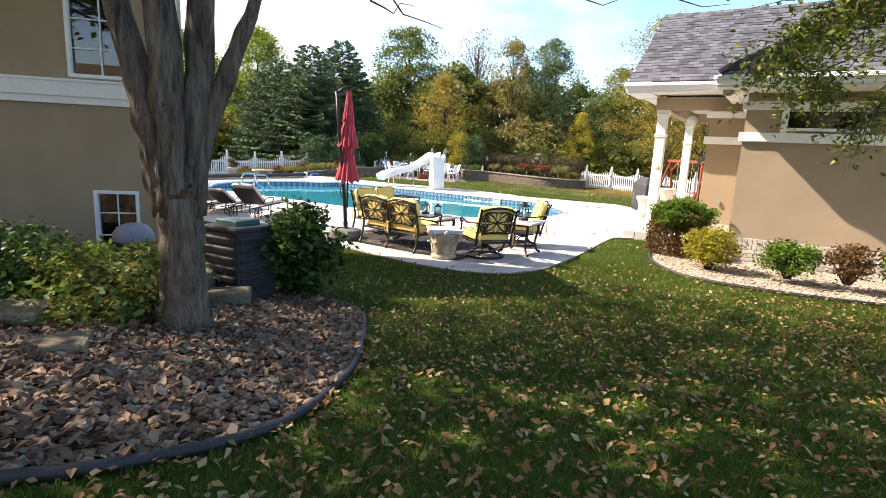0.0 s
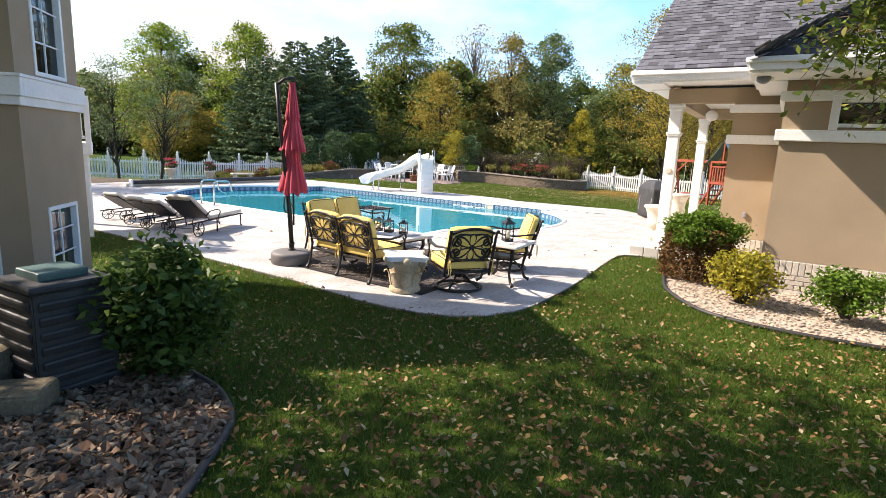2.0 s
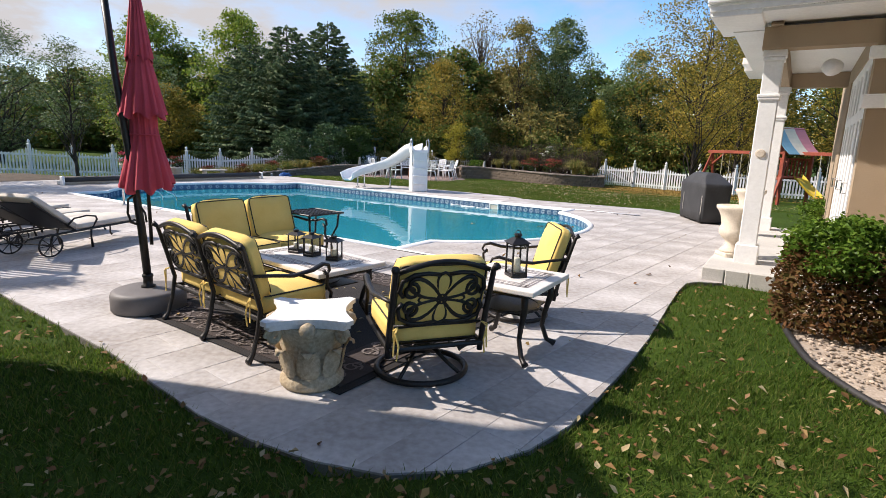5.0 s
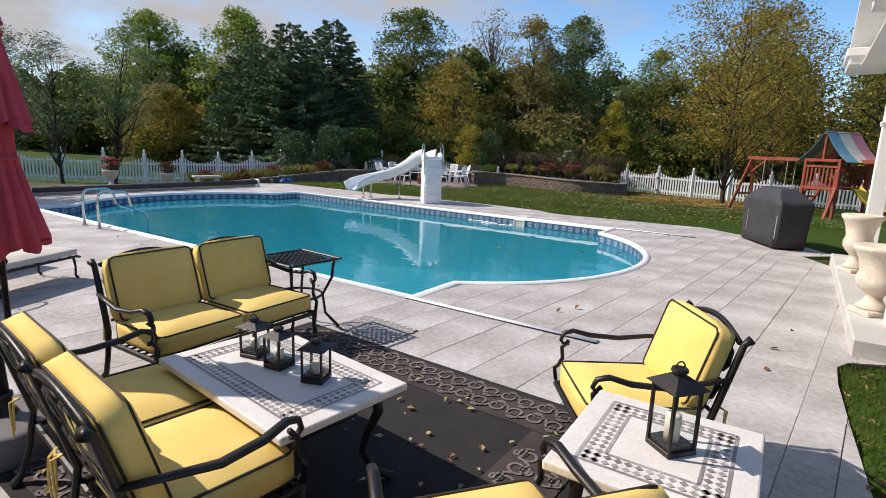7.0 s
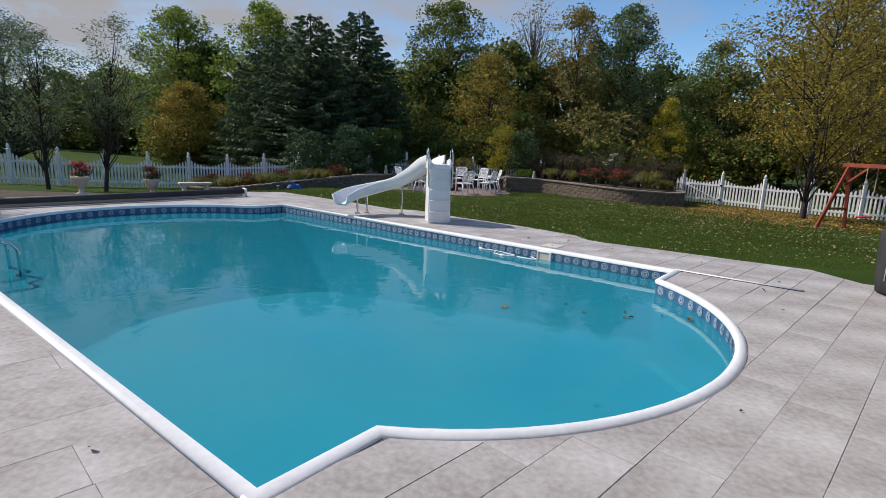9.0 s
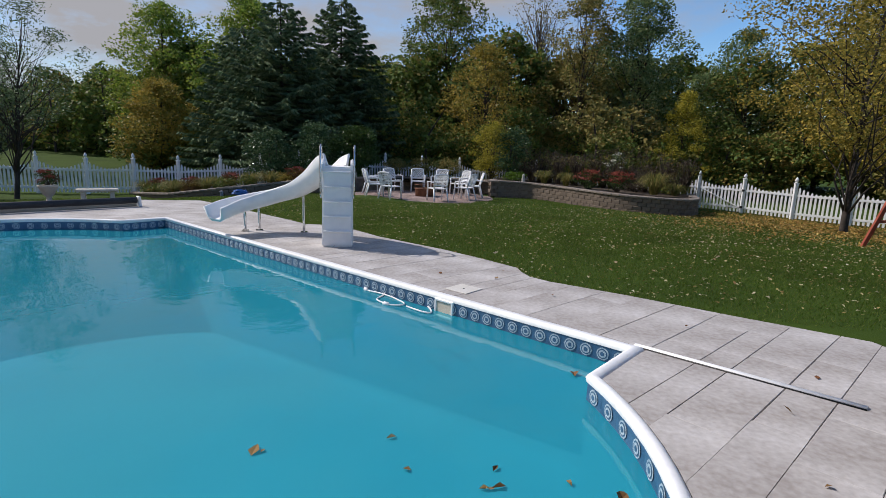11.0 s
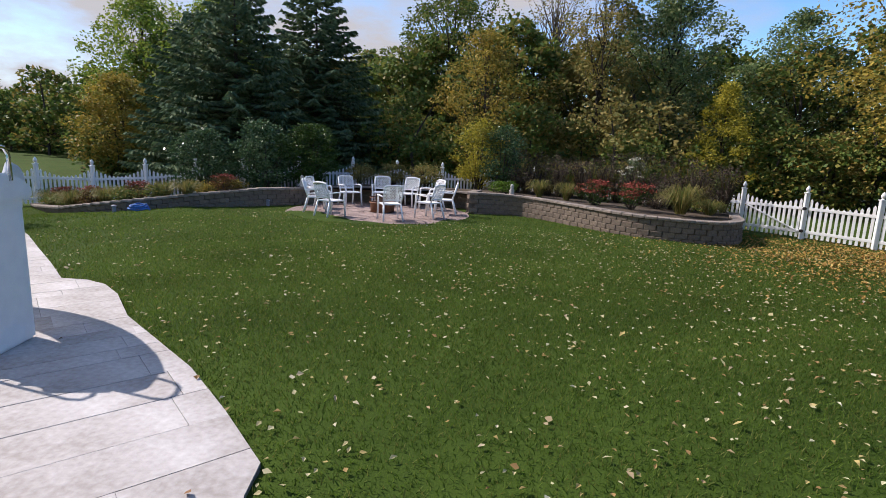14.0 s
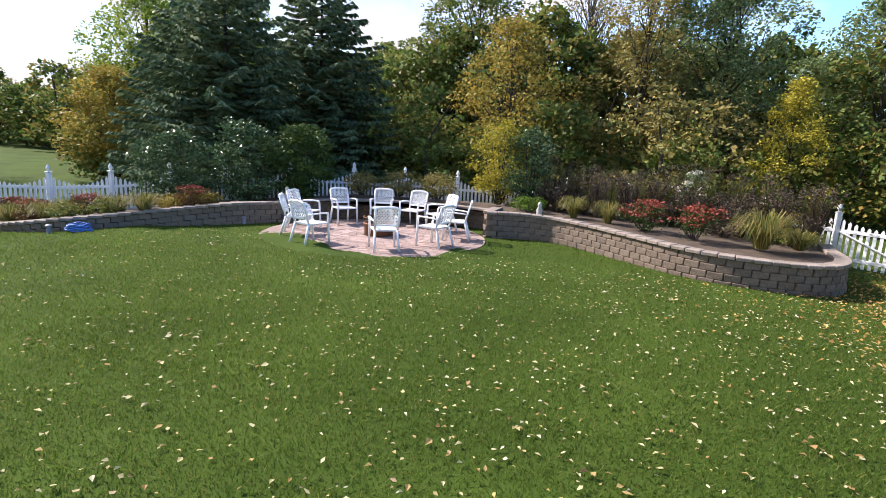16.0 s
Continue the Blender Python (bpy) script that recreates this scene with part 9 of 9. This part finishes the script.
grass("grass", 260000, -5.5, 6.5, 2.6, 9.6, 0.045, 0.0038, 400, "short mown lawn grass in the shade of a tree")
grass("grass", 130000, -9.0, 5.2, 8.4, 13.5, 0.045, 0.004, 401, "short mown lawn grass along the pool deck")
def near_lawn(x, y):
    """Chance of a blade in the dense stretch: one in the middle, fading out all round."""
    d = np.minimum(np.minimum(x + 3.5, 10.0 - x) / 2.5, np.minimum(y - 20.6, 31.0 - y) / 3.5)
    return np.clip(d, 0, 1) > np.sin(x * 613.7 + y * 411.3) * 0.5 + 0.5


grass("grass", 430000, -3.5, 10.0, 20.6, 31.0, 0.036, 0.0045, 402, "short mown lawn grass beyond the pool", near_lawn)
grass("grass", 130000, -6.5, 10.5, 20.5, 33.0, 0.034, 0.006, 404, "short mown lawn grass round the open lawn", lambda x, y: ~near_lawn(x, y))
grass("grass", 150000, -13, 16.0, 27.0, 37.5, 0.042, 0.008, 403, "short mown lawn grass towards the fence", lambda x, y: (np.sin(x * 717.3 + y * 511.7) * 0.5 + 0.5) < (y - 24.0) / 7.0)


# fallen leaves
def litter(name, x, y, size, mat, label, seed, z=None, lift=0.03, flat=0.35):
    rng = np.random.default_rng(seed)
    n = len(x)
    z = land(x, y) if z is None else np.full(n, z)
    a, L = rng.random(n) * 6.283, size * rng.uniform(0.55, 1.4, n)
    tl, tw = rng.normal(0, flat, n), rng.normal(0, flat, n)
    d = np.stack([np.cos(a), np.sin(a), tl], 1) * L[:, None]
    s = np.stack([-np.sin(a), np.cos(a), tw], 1) * (L * rng.uniform(0.45, 0.85, n))[:, None]
    c = np.stack([x, y, z + lift + np.abs(tl) * L * 0.5], 1)
    k = np.array([0, 0, 1.0]) * (L * rng.uniform(0, 0.3, n))[:, None]
    v = np.concatenate([np.stack([c - d * 0.5, c - d * 0.12 + s * 0.5 + k, c + d * 0.18 + s * 0.30 + k * 0.7, c], 1),
                        np.stack([c - d * 0.5, c, c + d * 0.18 - s * 0.30 + k * 0.7, c - d * 0.12 - s * 0.5 + k], 1),
                        np.stack([c, c + d * 0.18 + s * 0.30 + k * 0.7, c + d * 0.55, c + d * 0.18 - s * 0.30 + k * 0.7], 1)], 1).reshape(-1, 4, 3)
    verts = v.reshape(n, 12, 3)
    order = np.array([0, 1, 2, 3, 6, 7, 10])
    vv = verts[:, order].reshape(-1, 3)
    fa = np.array([[0, 1, 2, 3], [0, 3, 4, 5], [3, 2, 6, 4]])
    ff = (fa[None] + 7 * np.arange(n)[:, None, None]).reshape(-1, 4)
    tagged(raw(name, vv.tolist(), ff.tolist(), mat), label, "fallen leaves", kind="stuff")


rng = np.random.default_rng(500)
x, y = scatter(rng, 33000, -3.4, 7.0, 2.4, 9.3, lambda x, y: ~off_lawn(x, y) & (x > -1.6) & (rng.random(len(x)) < np.clip(1.25 - (y - 2.6) / 5.5, 0.12, 1)))
litter("fallen_leaves", x, y, 0.034, FALLEN, "brown and tan leaves fallen on the shaded lawn", 501)
x, y = scatter(rng, 40000, -5.0, -0.6, 2.3, 6.9, lambda x, y: inside_many(x, y, left_bed))
litter("fallen_leaves", x, y, 0.047, BED_LEAF, "thick curled brown leaves covering the bed round the tree", 502, None, 0.03, 0.32)
x, y = scatter(rng, 2600, -6, 5.2, 7.2, 13, lambda x, y: ~off_lawn(x, y))
litter("fallen_leaves", x, y, 0.042, FALLEN, "tan leaves on the lawn beside the deck", 503)
x, y = scatter(rng, 10500, -5.5, 12, 21, 34.5, lambda x, y: ~off_lawn(x, y) & (rng.random(len(x)) < 0.30 + 0.5 * np.clip((x + 2) / 9, 0, 1)))
litter("fallen_leaves", x, y, 0.042, FALLEN_PALE, "pale yellow leaves scattered over the lawn", 504, None, 0.03, 0.22)
x, y = scatter(rng, 420, -6.5, 9, 24, 34.5, lambda x, y: ~off_lawn(x, y))
litter("fallen_leaves", x, y, 0.062, FALLEN_PALE, "larger pale leaves lying on the mown lawn", 509, None, 0.03, 0.22)
x, y = scatter(rng, 60000, 5, 19, 27, 39, lambda x, y: ~off_lawn(x, y) & (rng.random(len(x)) < np.exp(-((x - 12.4) ** 2 + (y - 33.2) ** 2) / 10)))
litter("fallen_leaves", x, y, 0.055, FALLEN_GOLD, "carpet of golden leaves below a yellow tree", 505)
x, y = scatter(rng, 170, -9, 6, 8, 24, lambda x, y: inside_many(x, y, DECK) & ~inside_many(x, y, pool_line(0.3)))
litter("fallen_leaves", x, y, 0.055, FALLEN, "a few dry leaves on the pool deck", 506, 0.004, 0.004)
x, y = scatter(rng, 900, -3, 4.6, 7.6, 14, lambda x, y: ~off_lawn(x, y) & inside_many(x, y, [tuple(np.array([0.3, 18.0]) + (np.array(p) - [0.3, 18.0]) * 1.014) for p in DECK]))
litter("fallen_leaves", x, y, 0.05, FALLEN, "brown leaves gathered along the deck edge", 508, None, 0.05)
x, y = scatter(rng, 110, -1.6, 1.0, 9.6, 11.9, lambda x, y: (np.abs((x + 0.36) * 0.819 - (y - 10.75) * 0.574) < 1.3) & (np.abs((x + 0.36) * 0.574 + (y - 10.75) * 0.819) < 1.1))
litter("fallen_leaves", x, y, 0.04, FALLEN_PALE, "small pale leaves lying on the dark rug", 510, 0.02, 0.008, 0.15)
fl = [(1.28, 17.45), (1.33, 17.46), (2.06, 17.76), (2.23, 17.44), (2.69, 17.35), (2.73, 17.36), (2.77, 17.38), (2.74, 17.55), (3.16, 17.49), (3.44, 17.41), (3.34, 19.04)]
litter("fallen_leaves", np.array([p[0] for p in fl]), np.array([p[1] for p in fl]), 0.08, FALLEN, "brown leaves floating on the pool water", 507, WATER_Z, 0.006, 0.1)


# deck slabs
def deck_slabs():
    """Stamped slabs in rows, clipped to the deck and kept off the pool."""
    a = Vector((0.777, -0.629))
    b = Vector((0.629, 0.777))
    rng = random.Random(12)
    hole = pool_line(0.090)
    rows = []
    c = -27.0
    while c < 20:
        w = rng.choice((0.24, 0.32, 0.40, 0.46))
        rows.append((c, c + w))
        c += w
    cuts = {r[0] for r in rows[3::13]}
    for r0, r1 in rows:
        s = -14.0 + rng.random()
        while s < 36:
            L = rng.choice((0.8, 1.2, 1.6, 2.0))
            far = (a * r0 + b * (s + L / 2)).y > 18.5
            g = rng.choice((0.0004, 0.005, 0.007, 0.008)) if far else 0.004 if r0 in cuts else rng.choice((0.0004, 0.0004, 0.002, 0.004))
            e = rng.choice((0.0005, 0.0005, 0.0015))
            quad = [tuple(a * p + b * q) for p, q in ((r0 + g, s + e), (r1 - 0.0004, s + e), (r1 - 0.0004, s + L - e), (r0 + g, s + L - e))]
            s += L
            k = sum(inside(p, DECK) for p in quad)
            mid = ((quad[0][0] + quad[2][0]) / 2, (quad[0][1] + quad[2][1]) / 2)
            near = [p for p in DECK if inside(p, quad)]
            if not k and not near:
                continue
            yield quad, k == 4 and not near, mid


def slab_shapes():
    """Slabs as outlines: whole ones, and cut ones by way of a filled mesh."""
    hole = pool_line(0.088, 28)
    whole, cut = [], []
    for quad, ok, mid in deck_slabs():
        d = Vector(mid) - POOL
        if inside(mid, hole) and all(inside(p, hole) for p in quad):
            continue
        hits = any(inside(p, hole) for p in quad) or any(inside(p, quad) for p in hole)
        (whole if ok and not hits else cut).append(quad)
    return whole, cut, hole


def cut_slab(quad, hole):
    """Triangles of the quad within the deck and off the pool, by halving."""
    bm = bmesh.new()
    f = bm.faces.new([bm.verts.new((x, y, 0)) for x, y in quad])
    lo = [min(p[i] for p in quad) - 0.05 for i in (0, 1)]
    hi = [max(p[i] for p in quad) + 0.05 for i in (0, 1)]
    for loop in (DECK, hole):
        for p, q in zip(loop, loop[1:] + loop[:1]):
            if max(p[0], q[0]) < lo[0] or min(p[0], q[0]) > hi[0] or max(p[1], q[1]) < lo[1] or min(p[1], q[1]) > hi[1]:
                continue
            n = Vector((q[1] - p[1], p[0] - q[0], 0)).normalized()
            bmesh.ops.bisect_plane(bm, geom=bm.verts[:] + bm.edges[:] + bm.faces[:], plane_co=(p[0], p[1], 0), plane_no=n)
    drop = []
    for f in bm.faces:
        m = f.calc_center_median()
        if not inside((m.x, m.y), DECK) or inside((m.x, m.y), hole):
            drop.append(f)
    bmesh.ops.delete(bm, geom=drop, context="FACES")
    if not bm.faces:
        bm.free()
        return None
    bmesh.ops.dissolve_limit(bm, angle_limit=0.01, verts=bm.verts[:], edges=bm.edges[:])
    r = bmesh.ops.extrude_face_region(bm, geom=bm.faces[:])
    bmesh.ops.translate(bm, vec=(0, 0, -0.011), verts=[v for v in r["geom"] if isinstance(v, bmesh.types.BMVert)])
    bmesh.ops.recalc_face_normals(bm, faces=bm.faces)
    return bm


def lay_slabs():
    whole, cut, hole = slab_shapes()
    shared = {}
    count = 0
    rest = bmesh.new()
    todo = [(q, True) for q in whole] + [(q, False) for q in cut]
    todo.sort(key=lambda e: abs(e[0][0][0] - 1.5) + abs(e[0][0][1] - 14) * 0.7)
    for quad, ok in todo:
        o = Vector(quad[0])
        local = [(p[0] - o.x, p[1] - o.y) for p in quad]
        if ok:
            key = (round((Vector(quad[1]) - o).length, 4), round((Vector(quad[3]) - o).length, 4))
            if key not in shared:
                bm = bmesh.new()
                prism(bm, local, -0.011, 0)
                top = max(bm.faces, key=lambda f: f.calc_center_median().z)
                bmesh.ops.bevel(bm, geom=list(top.edges), offset=0.003, segments=1, affect="EDGES")
                bmesh.ops.recalc_face_normals(bm, faces=bm.faces)
                me = bpy.data.meshes.new("slab")
                bm.to_mesh(me)
                bm.free()
                me.materials.append(CONCRETE)
                shared[key] = me
            me = shared[key]
        else:
            bm = cut_slab(quad, hole)
            if bm is None:
                continue
            bmesh.ops.translate(bm, vec=(-o.x, -o.y, 0), verts=bm.verts)
            me = bpy.data.meshes.new("slab")
            bm.to_mesh(me)
            bm.free()
            me.materials.append(CONCRETE)
        if count < 300:
            part("slab", me, CONCRETE, deck, "", False, pose(o.x, o.y, 0))
            count += 1
        else:
            k = len(rest.verts)
            tmp = bmesh.new()
            tmp.from_mesh(me)
            bmesh.ops.translate(tmp, vec=(o.x, o.y, 0), verts=tmp.verts)
            m2 = bpy.data.meshes.new("tmp")
            tmp.to_mesh(m2)
            tmp.free()
            rest.from_mesh(m2)
            bpy.data.meshes.remove(m2)
    if rest.faces:
        ob = part("slabs", rest, CONCRETE, deck)
        tagged(ob, "", kind="stuff")


lay_slabs()


# plinth bricks
def plinth_bricks():
    def brick(w, h):
        bm = bmesh.new()
        box(bm, (0, 0, 0), (w, 0.03, h), None, 0.004)
        me = bpy.data.meshes.new("brick")
        bm.to_mesh(me)
        bm.free()
        me.materials.append(BRICK)
        return me
    run, up = brick(0.20, 0.062), brick(0.064, 0.20)
    count = 0
    for u0, u1, n in ((-1.09, 3.6, 10.988), (-1.81, -1.13, 12.788)):
        u = u0 + 0.034
        while u < u1:
            part("brick", up, BRICK, plinth, "", False, pose(u, n, 0.352))
            u += 0.073
        for j in range(5):
            u = u0 + (0.1 if j % 2 else 0.0)
            while u < u1 - 0.05:
                if count < 180:
                    part("brick", run, BRICK, plinth, "", False, pose(u + 0.1, n, 0.213 - 0.072 * j))
                count += 1
                u += 0.21


plinth_bricks()
